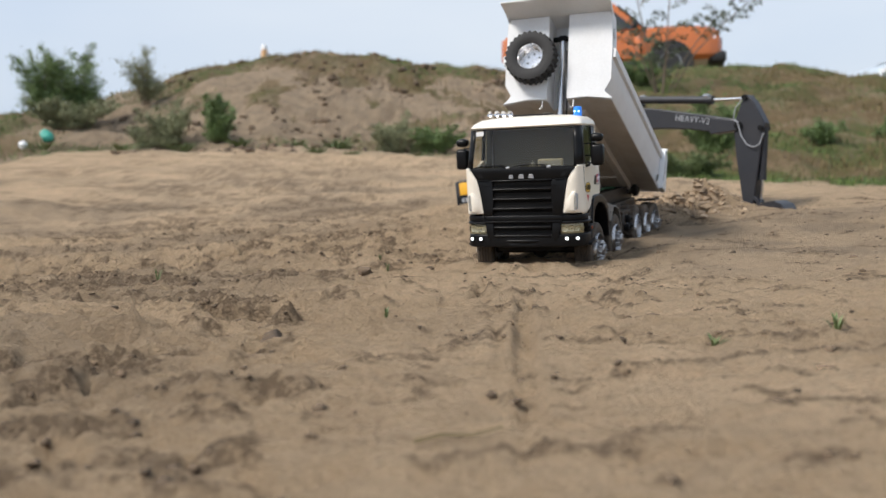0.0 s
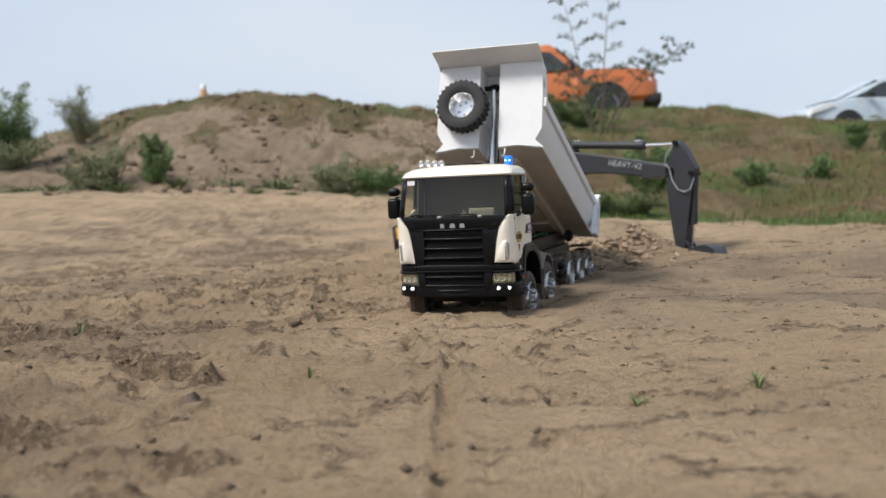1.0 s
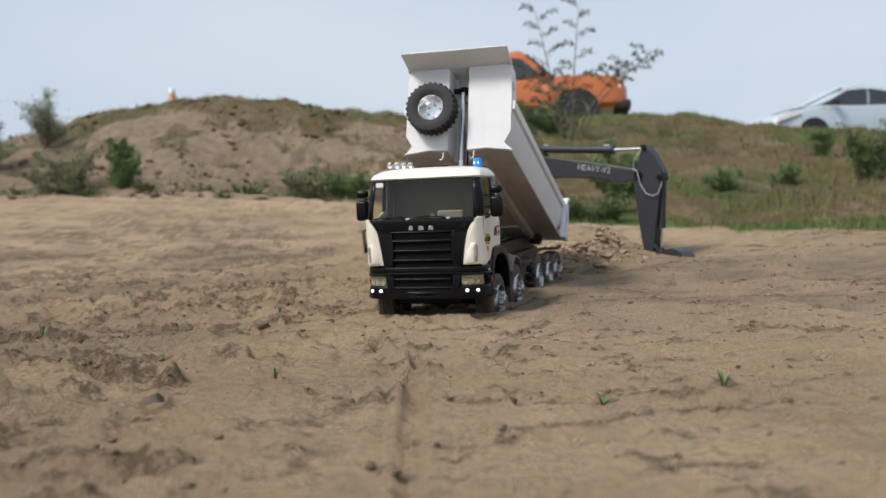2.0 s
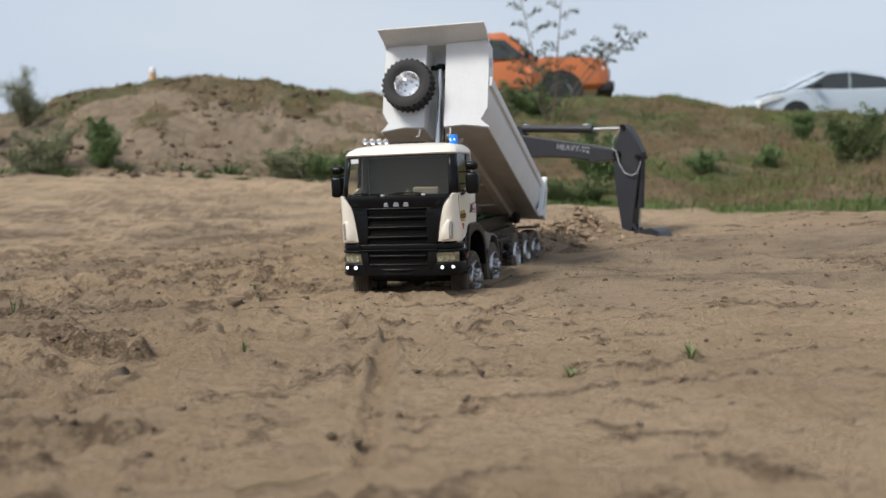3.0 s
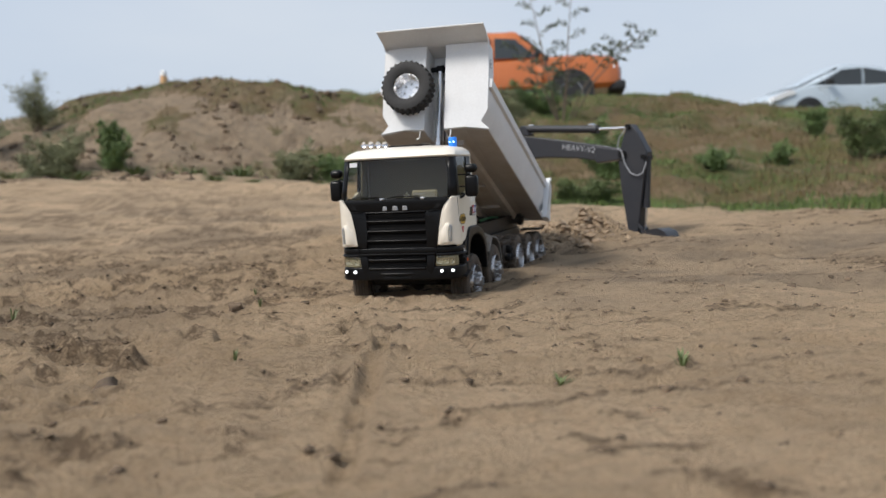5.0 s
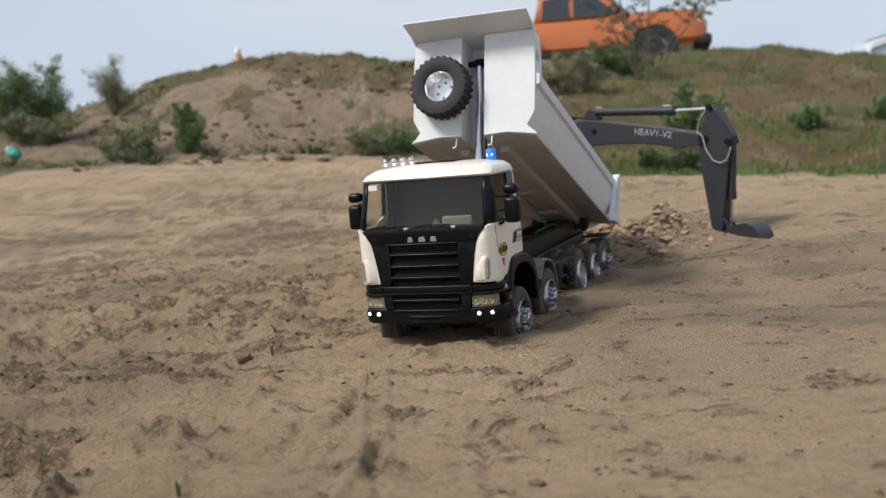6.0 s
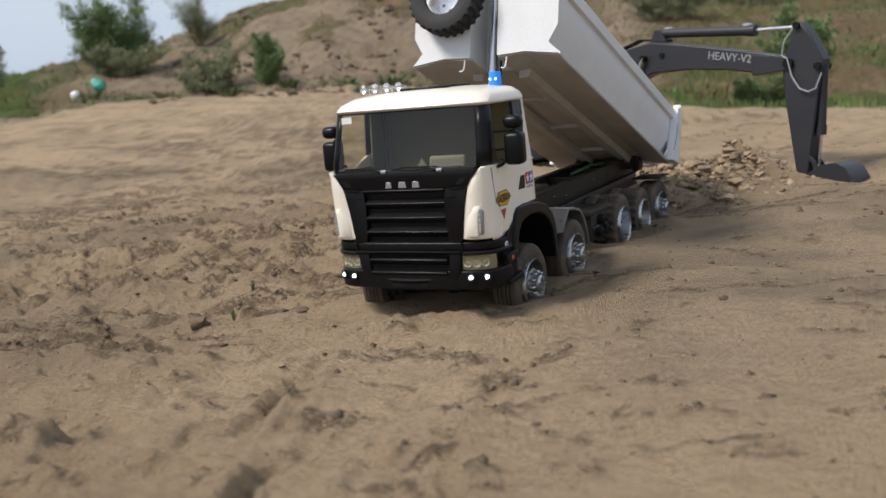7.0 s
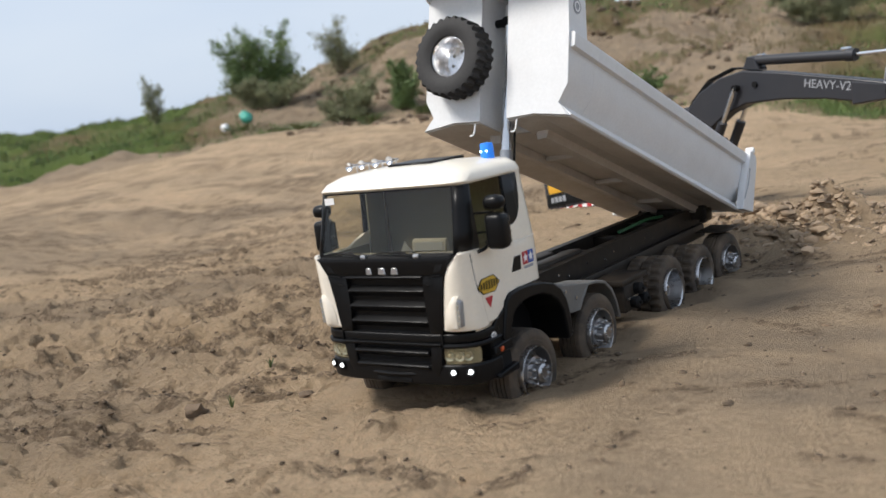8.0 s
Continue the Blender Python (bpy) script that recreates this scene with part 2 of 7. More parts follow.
    cv = n.new("ShaderNodeMath")
    cv.operation = "MULTIPLY_ADD"
    l.new(green.outputs["Fac"], cv.inputs[0])
    cv.inputs[1].default_value = 1.7
    l.new(times(cover, -0.75), cv.inputs[2])
    cv.use_clamp = True
    far = mix(cv.outputs[0], sand, turf)
    l.new(far, b.inputs["Base Color"])
    b.inputs["Roughness"].default_value = 0.95
    b.inputs["Specular IOR Level"].default_value = 0.2
    h1 = times(tex(52, 6, 0.78, (1.0, 1.5, 1.0)), 0.036)
    h2 = times(tex(190, 5, 0.80), 0.022)
    h3 = times(tex(680, 3, 0.75), 0.0065)
    s = n.new("ShaderNodeMath")
    l.new(h1, s.inputs[0])
    l.new(h2, s.inputs[1])
    s2 = n.new("ShaderNodeMath")
    l.new(s.outputs[0], s2.inputs[0])
    l.new(h3, s2.inputs[1])
    bp = n.new("ShaderNodeBump")
    bp.inputs["Strength"].default_value = 0.9
    bp.inputs["Distance"].default_value = 1.0
    l.new(s2.outputs[0], bp.inputs["Height"])
    l.new(bp.outputs["Normal"], b.inputs["Normal"])
    return m


GROUND = ground_material()
for satin in (BLACK, MATT, CHASSIS):
    satin.node_tree.nodes["Principled BSDF"].inputs["Specular IOR Level"].default_value = 0.18


# ---------------------------------------------------------- mesh helpers
def part(name, bm, material, parent=None, label="", at=None, smooth=35):
    """Links a bmesh as one mesh object under a thing or a part."""
    me = bpy.data.meshes.new(name)
    bmesh.ops.recalc_face_normals(bm, faces=bm.faces)
    bm.to_mesh(me)
    bm.free()
    return put(name, me, material, parent, label, at, smooth)


def put(name, me, material, parent=None, label="", at=None, smooth=35):
    if material is not None and not me.materials:
        me.materials.append(material)
    if smooth and len(me.polygons):
        me.polygons.foreach_set("use_smooth", [True] * len(me.polygons))
        me.set_sharp_from_angle(angle=radians(smooth))
    ob = new(name, me)
    if parent is not None:
        ob.parent = parent
    if at is not None:
        ob.matrix_local = at
    if label:
        ob["label"] = label
    return ob


def thing(name, m, label, category, group=""):
    ob = new(name)
    ob.empty_display_size = 0.05
    ob.matrix_world = m
    return tagged(ob, label, category, group)


def box(bm, x0, x1, y0, y1, z0, z1, bev=0.0, seg=2, m=None):
    v = [bm.verts.new(p) for p in ((x0, y0, z0), (x1, y0, z0), (x1, y1, z0), (x0, y1, z0), (x0, y0, z1), (x1, y0, z1), (x1, y1, z1), (x0, y1, z1))]
    f = [bm.faces.new([v[i] for i in q]) for q in ((3, 2, 1, 0), (4, 5, 6, 7), (0, 1, 5, 4), (1, 2, 6, 5), (2, 3, 7, 6), (3, 0, 4, 7))]
    if m is not None:
        bmesh.ops.transform(bm, matrix=m, verts=v)
    if bev:
        edges = list({e for q in f for e in q.edges})
        bmesh.ops.bevel(bm, geom=edges, offset=bev, segments=seg, affect="EDGES", profile=0.5)
    return bm


def prism(bm, poly, axis, a, b, bev=0.0, seg=1):
    """Extrudes a flat outline (pairs of the two other axes, in x, y, z order) along an axis from a to b."""
    def at(p, d):
        return (d, p[0], p[1]) if axis == "x" else (p[0], d, p[1]) if axis == "y" else (p[0], p[1], d)
    lo = [bm.verts.new(at(p, a)) for p in poly]
    hi = [bm.verts.new(at(p, b)) for p in poly]
    f = [bm.faces.new(lo[::-1]), bm.faces.new(hi)]
    k = len(poly)
    for i in range(k):
        f.append(bm.faces.new((lo[i], lo[(i + 1) % k], hi[(i + 1) % k], hi[i])))
    if bev:
        bmesh.ops.bevel(bm, geom=list({e for q in f for e in q.edges}), offset=bev, segments=seg, affect="EDGES", profile=0.5)
    return bm


def spin(bm, profile, n=32, centre=(0, 0, 0), lug=None, closed=False):
    """Turns a profile of (along x, radius) round the x axis."""
    rings = []
    for j in range(n):
        a = 2 * math.pi * j / n
        ring = []
        for i, (x, r) in enumerate(profile):
            if lug:
                x, r = lug(i, j, x, r)
            ring.append(bm.verts.new((centre[0] + x, centre[1] + r * math.cos(a), centre[2] + r * math.sin(a))))
        rings.append(ring)
    k = len(profile)
    for j in range(n):
        p, q = rings[j], rings[(j + 1) % n]
        for i in range(k if closed else k - 1):
            bm.faces.new((p[i], p[(i + 1) % k], q[(i + 1) % k], q[i]))
    if not closed:
        for i in (0, k - 1):
            if profile[i][1] > 1e-6:
                bm.faces.new([r[i] for r in (rings if i else rings[::-1])])
    return bm


def tube(bm, pts, r, n=8, r_end=None):
    """A round bar along points; r_end tapers it."""
    pts = [Vector(p) for p in pts]
    rings = []
    for i, p in enumerate(pts):
        d = (pts[min(i + 1, len(pts) - 1)] - pts[max(i - 1, 0)]).normalized()
        u = d.orthogonal().normalized() if i == 0 else (u - d * u.dot(d)).normalized()
        w = d.cross(u)
        rad = r if r_end is None else r + (r_end - r) * i / (len(pts) - 1)
        rings.append([bm.verts.new(p + (u * math.cos(2 * math.pi * k / n) + w * math.sin(2 * math.pi * k / n)) * rad) for k in range(n)])
    for a, b in zip(rings, rings[1:]):
        for k in range(n):
            bm.faces.new((a[k], a[(k + 1) % n], b[(k + 1) % n], b[k]))
    bm.faces.new(rings[0][::-1])
    bm.faces.new(rings[-1])
    return bm


def loft(bm, sections, cap=True):
    rings = [[bm.verts.new(p) for p in s] for s in sections]
    k = len(sections[0])
    for a, b in zip(rings, rings[1:]):
        for i in range(k):
            bm.faces.new((a[i], a[(i + 1) % k], b[(i + 1) % k], b[i]))
    if cap:
        bm.faces.new(rings[0][::-1])
        bm.faces.new(rings[-1])
    return bm


def soften(ob, width, seg=2, angle=40):
    b = ob.modifiers.new("bevel", "BEVEL")
    b.width, b.segments, b.limit_method, b.angle_limit = width, seg, "ANGLE", radians(angle)
    b.harden_normals = False
    return ob


def shell(ob, t, offset=-1.0):
    s = ob.modifiers.new("thickness", "SOLIDIFY")
    s.thickness, s.offset = t, offset
    return ob


def B():
    return bmesh.new()

# ------------------------------------------------------------ the ground
def lattice(ix, iy, seed):
    h = (ix.astype(np.int64) * 374761393 + iy.astype(np.int64) * 668265263 + seed * 974711) & 0x7FFFFFFF
    h = ((h ^ (h >> 13)) * 1274126177) & 0x7FFFFFFF
    h = h ^ (h >> 16)
    return (h % 65536) / 65536.0


def vnoise(x, y, seed=0):
    ix, iy = np.floor(x), np.floor(y)
    fx, fy = x - ix, y - iy
    fx, fy = fx * fx * fx * (fx * (fx * 6 - 15) + 10), fy * fy * fy * (fy * (fy * 6 - 15) + 10)
    a, b = lattice(ix, iy, seed), lattice(ix + 1, iy, seed)
    c, d = lattice(ix, iy + 1, seed), lattice(ix + 1, iy + 1, seed)
    return (a + (b - a) * fx) + ((c + (d - c) * fx) - (a + (b - a) * fx)) * fy - 0.5


def fbm(x, y, octaves=4, seed=0, gain=0.5):
    s, a, f = 0, 1.0, 1.0
    for o in range(octaves):
        s = s + a * vnoise(x * f + 17.3 * o, y * f - 9.1 * o, seed + o)
        a, f = a * gain, f * 2.03
    return s


def step(v, a, b):
    t = np.clip((v - a) / (b - a), 0, 1)
    return t * t * (3 - 2 * t)


def bump(x, y, cx, cy, r, ry=None):
    return np.exp(-(((x - cx) / r) ** 2 + ((y - cy) / (ry or r)) ** 2))


HUB = (0.02, -1.50)      # the plan's middle, from which ways to the bank are told, in degrees from +y to the right
#   way: foot of the bank (distance, height), crest (distance, height)
BANK = [(-180, 14, 0.0, 22, 0.1), (-100, 12, 0.05, 20, 0.2), (-60, 9.0, 0.05, 16, 0.50), (-44, 9.0, 0.10, 15, 0.64), (-36, 9.0, 0.20, 15, 0.86), (-31, 9.1, 0.32, 14.5, 0.98),
        (-26, 9.3, 0.42, 14, 1.22), (-22.5, 9.4, 0.45, 13.5, 1.36), (-20.7, 9.5, 0.46, 13.3, 1.56), (-18, 9.5, 0.47, 13, 1.80),
        (-15, 9.5, 0.46, 13, 1.86), (-10, 9.5, 0.44, 13, 1.85), (-5, 9.3, 0.40, 13.3, 1.74), (-1, 9.0, 0.33, 14, 1.74),
        (8, 7.4, 0.12, 16.5, 1.96), (15, 7.0, 0.08, 17, 1.92), (19, 6.8, 0.06, 17, 1.74), (26, 6.5, 0.04, 17.5, 1.54), (45, 6.5, 0.0, 18, 1.2), (100, 12, 0.05, 20, 0.2), (180, 14, 0.0, 22, 0.1)]
WAYS = np.array([b[0] for b in BANK])


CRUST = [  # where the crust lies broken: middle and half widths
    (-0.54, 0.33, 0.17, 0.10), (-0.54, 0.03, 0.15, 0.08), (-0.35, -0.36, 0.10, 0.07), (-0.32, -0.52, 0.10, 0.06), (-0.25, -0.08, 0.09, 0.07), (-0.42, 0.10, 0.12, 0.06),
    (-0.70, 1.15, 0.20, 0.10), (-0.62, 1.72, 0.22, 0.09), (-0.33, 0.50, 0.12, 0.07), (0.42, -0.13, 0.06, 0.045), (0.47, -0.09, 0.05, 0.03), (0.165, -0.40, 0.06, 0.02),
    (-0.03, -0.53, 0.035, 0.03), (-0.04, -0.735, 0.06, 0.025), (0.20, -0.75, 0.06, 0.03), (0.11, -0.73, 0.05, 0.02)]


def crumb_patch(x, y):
    """0 to 1: where a damp crust lies broken in dark crumbs on the pale sand. The sand's colour takes in their shade
    here.
    """
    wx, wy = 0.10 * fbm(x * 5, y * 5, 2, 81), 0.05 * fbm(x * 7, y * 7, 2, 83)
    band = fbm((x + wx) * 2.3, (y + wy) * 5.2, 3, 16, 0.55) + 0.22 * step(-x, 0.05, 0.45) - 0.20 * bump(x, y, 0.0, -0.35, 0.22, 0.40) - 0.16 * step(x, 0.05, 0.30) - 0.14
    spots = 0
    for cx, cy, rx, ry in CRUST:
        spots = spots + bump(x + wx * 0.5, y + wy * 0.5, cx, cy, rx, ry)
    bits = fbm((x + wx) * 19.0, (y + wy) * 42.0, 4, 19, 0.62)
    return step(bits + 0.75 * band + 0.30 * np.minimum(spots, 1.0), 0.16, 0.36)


def land(x, y, fine=True):
    """Height of the sand and the bank at x, y (arrays)."""
    x, y = np.asarray(x, float), np.asarray(y, float)
    dx, dy = x - HUB[0], y - HUB[1]
    r, way = np.hypot(dx, dy), np.degrees(np.arctan2(dx, dy))
    foot_r, foot_z, top_r, top_z = (np.interp(way, WAYS, np.array([b[i] for b in BANK])) for i in (1, 2, 3, 4))
    xc = np.clip(x, -1.2, 1.2)
    near = -0.008 + 0.006 * step(-y, 0.3, 0.7) + xc * (0.02 + 0.03 * step(y, -0.4, 0.0)) + 0.05 * step(y, 0.1, 1.1)
    near = near + 0.010 * bump(x, y, 0.30, 0.15, 0.16) + 0.006 * bump(x, y, 0.45, 0.45, 0.25)
    near = near - 0.055 * bump(x, y, -0.02, 1.62, 0.30, 0.24) - 0.032 * bump(x, y, 0.66, 0.93, 0.13)
    near = near + 0.012 * bump(x, y, -0.009, -0.030, 0.022) + 0.012 * bump(x, y, 0.049, -0.066, 0.026) + 0.010 * bump(x, y, -0.060, -0.010, 0.030)
    near = near + 0.050 * bump(x, y, -0.03, 1.27, 0.24, 0.13)
    s = step(r, 2.7, foot_r)
    z = near * (1 - s) + foot_z * s
    t = np.clip((r - foot_r) / (top_r - foot_r), 0, 1)
    rise = t * t * (3 - 2 * t) * 0.75 + t * 0.25
    z = z + (top_z - foot_z) * rise
    z = z + 0.10 * step(r, top_r + 0.5, top_r + 4) * step(way, -5, 4) * step(-way, -60, -30)
    z = z - 0.6 * step(r, top_r + 1.0, top_r + 12) * step(-way, 8, 14)
    hill = step(r, foot_r - 1.5, foot_r + 1)
    mid = step(r, 2.0, 4.0)
    z = z + hill * (0.16 * fbm(x * 0.55, y * 0.55, 3, 3) + 0.13 * fbm(x * 1.9, y * 1.9, 4, 5, 0.6))
    z = z + mid * (1 - hill * 0.6) * 0.06 * fbm(x * 1.1, y * 1.6, 5, 21, 0.6)
    if fine:
        left = step(-x - 0.12 * fbm(x * 4, y * 4, 2, 37), 0.06, 0.30) * (1 - mid * 0.5)
        right = step(x, 0.10, 0.26) * step(y, -0.55, -0.10) * (1 - 0.6 * mid)
        lane = bump(x, y, 0.01, -0.45, 0.17, 0.55)
        calm = 1 - 0.80 * lane
        z = z + 0.017 * fbm(x * 3.0, y * 3.4, 2, 8) * (1 - 0.5 * mid)
        # soft dunes with sharp crests, clearest on the smooth sand beside the truck
        w1, w2 = 0.09 * fbm(x * 4, y * 4, 2, 85), 0.07 * fbm(x * 4, y * 4, 2, 87)
        z = z + (1 - 0.5 * mid) * (0.22 - np.abs(fbm((x + w1) * 3.3 + 0.8 * y, (y + w2) * 5.2, 2, 22, 0.35))) * (0.012 + 0.034 * right)
        z = z + 0.012 * (0.2 - np.abs(fbm((x + w1) * 8.0, (y + w2) * 15.0, 4, 9, 0.55))) * (0.16 + 1.50 * left) * calm
        # a broken crust: flat flakes with short steep edges
        wob = 0.40 * vnoise(x * 30, y * 34, 33) + 0.16 * vnoise(x * 78, y * 82, 34)
        u = 7.0 * fbm(x * 7.0 + wob, y * 16.0 + wob, 3, 27, 0.55)
        flake = (np.floor(u) + step(u - np.floor(u), 0.80, 1.0)) / 7.0
        torn = 0.15 + 0.85 * step(fbm(x * 1.9, y * 2.6, 3, 36), -0.12, 0.04)
        z = z + flake * (0.034 * left + 0.006 * (1 - right)) * torn * (1 - 0.45 * mid) * calm
        # thin torn layers, each a step of a few millimetres
        v = 9.0 * fbm(x * 16.0 + wob * 2, y * 40.0 + wob * 2, 3, 29, 0.6)
        z = z + 0.0180 * (np.floor(v) + step(v - np.floor(v), 0.72, 1.0)) / 9.0 * (0.48 + 0.75 * left) * (1 - 0.85 * right) * (1 - 0.6 * mid)
        # the crumbs stand proud of the sand, uneven and broken
        patch = crumb_patch(x, y) * (1 - 0.3 * mid)
        lumps = fbm(x * 52 + wob * 2, y * 74 + wob * 2, 3, 15, 0.62)
        slab = 6.0 * lumps
        slab = (np.floor(slab) + step(slab - np.floor(slab), 0.66, 1.0)) / 6.0
        z = z + patch * (0.0016 + (0.0035 + 0.0060 * left) * np.clip(slab, -0.3, 0.4) + 0.0034 * fbm(x * 110, y * 130, 2, 17))
        z = z + 0.0034 * fbm(x * 62, y * 74, 2, 18) * (1 - 0.75 * right)
        # fine streaks and scrapes along the way the truck drove
        along, across = y + 0.10 * x, x + 0.05 * y + 0.010 * fbm(x * 6, y * 3, 2, 47)
        z = z + lane * (0.0085 * fbm(across * 40, along * 2.6, 4, 48, 0.62) + 0.0045 * vnoise(across * 150, along * 7.0, 49))
        # tyre tracks that run up to the truck's front
        for k, (x0, y0, y1, deep) in enumerate(((-0.052, -0.08, -0.62, 1.0), (-0.004, -0.30, -1.10, 0.9), (0.108, -0.10, -0.55, 0.8), (-0.135, -0.02, -0.50, 0.7), (-0.076, -0.12, -0.70, 0.7), (0.030, -0.15, -0.60, 0.6))):
            line = x0 - 0.05 * (y + 0.05) * (k - 1) + 0.010 * vnoise(y * 4 + 7 * k, y * 0, 39)
            d = (x - line) / 0.010
            on_it = deep * step(-y, -y0, -y0 + 0.10) * (1 - step(-y, -y1 - 0.15, -y1)) * step(vnoise(y * 4.1 + k * 9, x * 0, 44 + k), -0.28, 0.05)
            z = z + on_it * (0.0034 * np.exp(-((np.abs(d) - 1.20) / 0.34) ** 2) - 0.0066 * np.exp(-(d / 0.85) ** 4)
                             + 0.0022 * np.sin((y + 0.5 * np.abs(x - line)) * 420) * np.exp(-(d / 0.8) ** 4) * step(-y, 0.30, 0.42))
    return z


def ground_at(x, y, fine=True):
    return float(land(np.array([x]), np.array([y]), fine)[0])


def spot(way, r, sink=0.0):
    x, y = HUB[0] + r * math.sin(radians(way)), HUB[1] + r * math.cos(radians(way))
    return Vector((x, y, ground_at(x, y, False) - sink))


def spread(lo, hi, d, back, ahead, far):
    """Grid lines: d apart between lo and hi, widening to 0.07 m as far as back and ahead, then to the horizon."""
    v = list(np.arange(lo, hi, d))
    a, s, up = hi, d, []
    while a < far:
        up.append(a)
        s = min(s * 1.035, 0.07) if a < ahead else s * 1.25
        a += s
    a, s, down = lo, d, []
    while a > -far:
        s = min(s * 1.035, 0.07) if a > back else s * 1.25
        a -= s
        down.append(a)
    return np.array(down[::-1] + v + up)


# tilted frame of the truck, whose front wheels have dug into the sand
TRUCK = pose(-0.0015, 0.0028, -0.0283) @ pose(0, 0, 0, 0, 0, -17.2) @ pose(0, 0, 0, 2.5, 0, 0) @ pose(0, 0, 0, 0, -0.78, 0)
AXLES = (0.100, 0.2480, 0.464, 0.575, 0.683)
AXLE_Z = (0.0415, 0.0440, 0.0450, 0.0390, 0.0360)     # the axles swing, so their hubs stand at different heights


def build_ground():
    gx = spread(-1.40, 1.05, 0.0040, -11, 9, 2500)
    gy = spread(-1.15, 1.70, 0.0040, -1.8, 17, 2500)
    X, Y = np.meshgrid(gx, gy)
    Z = land(X, Y)
    # sand heaped against the sunk wheels, and hollows where they stand
    inv = TRUCK.inverted()
    for ya in AXLES:
        for sx in (-0.088, 0.088):
            p = TRUCK @ Vector((sx, ya, 0.0))
            d2 = ((X - p.x) / 0.075) ** 2 + ((Y - p.y) / 0.075) ** 2
            level = (TRUCK @ Vector((sx, ya, 0.0225 if ya < 0.2 else 0.0225 if ya < 0.3 else 0.0205))).z
            w = np.exp(-d2 * d2)
            Z = Z * (1 - w) + level * w + 0.011 * np.exp(-((np.sqrt(d2) - 1.0) / 0.35) ** 2) * (0.4 + fbm(X * 14, Y * 14, 2, 61))
    # sand pushed out in folds before the bumper
    nose = TRUCK @ Vector((0.0, 0.10, 0.0))
    away, turn = np.hypot(X - nose.x, Y - nose.y), np.arctan2(X - nose.x, nose.y - Y)
    fold = step(away, 0.07, 0.13) * (1 - step(away, 0.20, 0.31)) * (1 - step(np.abs(turn), 1.0, 1.5))
    Z = Z + 0.016 * np.exp(-(((X - nose.x + 0.02) / 0.075) ** 2 + ((Y - nose.y + 0.125) / 0.055) ** 2)) * (1.0 + 1.2 * fbm(X * 22, Y * 22, 2, 67))
    Z = Z + fold * (0.009 * (0.16 - np.abs(vnoise(turn * 7.0, away * 5.0, 63))) + 0.004 * (0.16 - np.abs(vnoise(turn * 17.0, away * 9.0, 65))))
    # a spill of sand tipped behind the bed
    q = (0.40, 0.88)
    heap = np.exp(-(((X - q[0]) / 0.15) ** 2 + ((Y - q[1]) / 0.17) ** 2) ** 1.3)
    Z = Z + heap * (0.034 + 0.060 * fbm(X * 13, Y * 13, 3, 71, 0.55) + 0.045 * fbm(X * 42, Y * 42, 2, 73, 0.6))
    V = np.stack([X.ravel(), Y.ravel(), Z.ravel()], 1)
    ny, nx = X.shape
    i = (np.arange(ny - 1)[:, None] * nx + np.arange(nx - 1)[None, :]).ravel()
    F = np.stack([i, i + 1, i + nx + 1, i + nx], 1)
    me = bpy.data.meshes.new("ground")
    me.vertices.add(len(V))
    me.vertices.foreach_set("co", V.ravel())
    me.loops.add(F.size)
    me.loops.foreach_set("vertex_index", F.ravel().astype(np.int32))
    me.polygons.add(len(F))
    me.polygons.foreach_set("loop_start", (np.arange(len(F)) * 4).astype(np.int32))
    me.polygons.foreach_set("use_smooth", np.ones(len(F), bool))
    me.update(calc_edges=True)
    x, y = X.ravel(), Y.ravel()
    g = grass_cover(x, y)
    a = me.attributes.new("grass", "FLOAT", "POINT")
    a.data.foreach_set("value", g.astype(np.float32))
    right = step(x, 0.10, 0.28) * step(y, -0.45, 0.0) * (1 - step(y, 0.5, 0.9)) * (0.55 + 0.9 * np.clip(0.5 + 2.2 * fbm(x * 5, y * 9, 3, 57), 0, 1))
    damp = np.clip(0.62 * right + 0.15 * heap.ravel() + 0.60 * step(-x, 0.10, 0.50) * np.clip(0.6 + 2.0 * fbm(x * 2.2, y * 4.0, 3, 59), 0, 1), 0, 1) * (1 - step(np.hypot(x, y), 3, 6)) + 1.0 * step(np.hypot(x, y), 6, 9)
    a = me.attributes.new("damp", "FLOAT", "POINT")
    a.data.foreach_set("value", damp.astype(np.float32))
    # weight of the dark crumb colour, which includes painted shade
    a = me.attributes.new("crumb_shade", "FLOAT", "POINT")
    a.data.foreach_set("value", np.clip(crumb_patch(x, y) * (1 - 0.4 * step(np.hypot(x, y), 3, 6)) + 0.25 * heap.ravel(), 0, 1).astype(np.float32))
    ob = put("ground", me, GROUND, smooth=0)
    return tagged(ob, "pale dry sand with tyre marks, rising to a grassy bank", "sand", kind="structure")


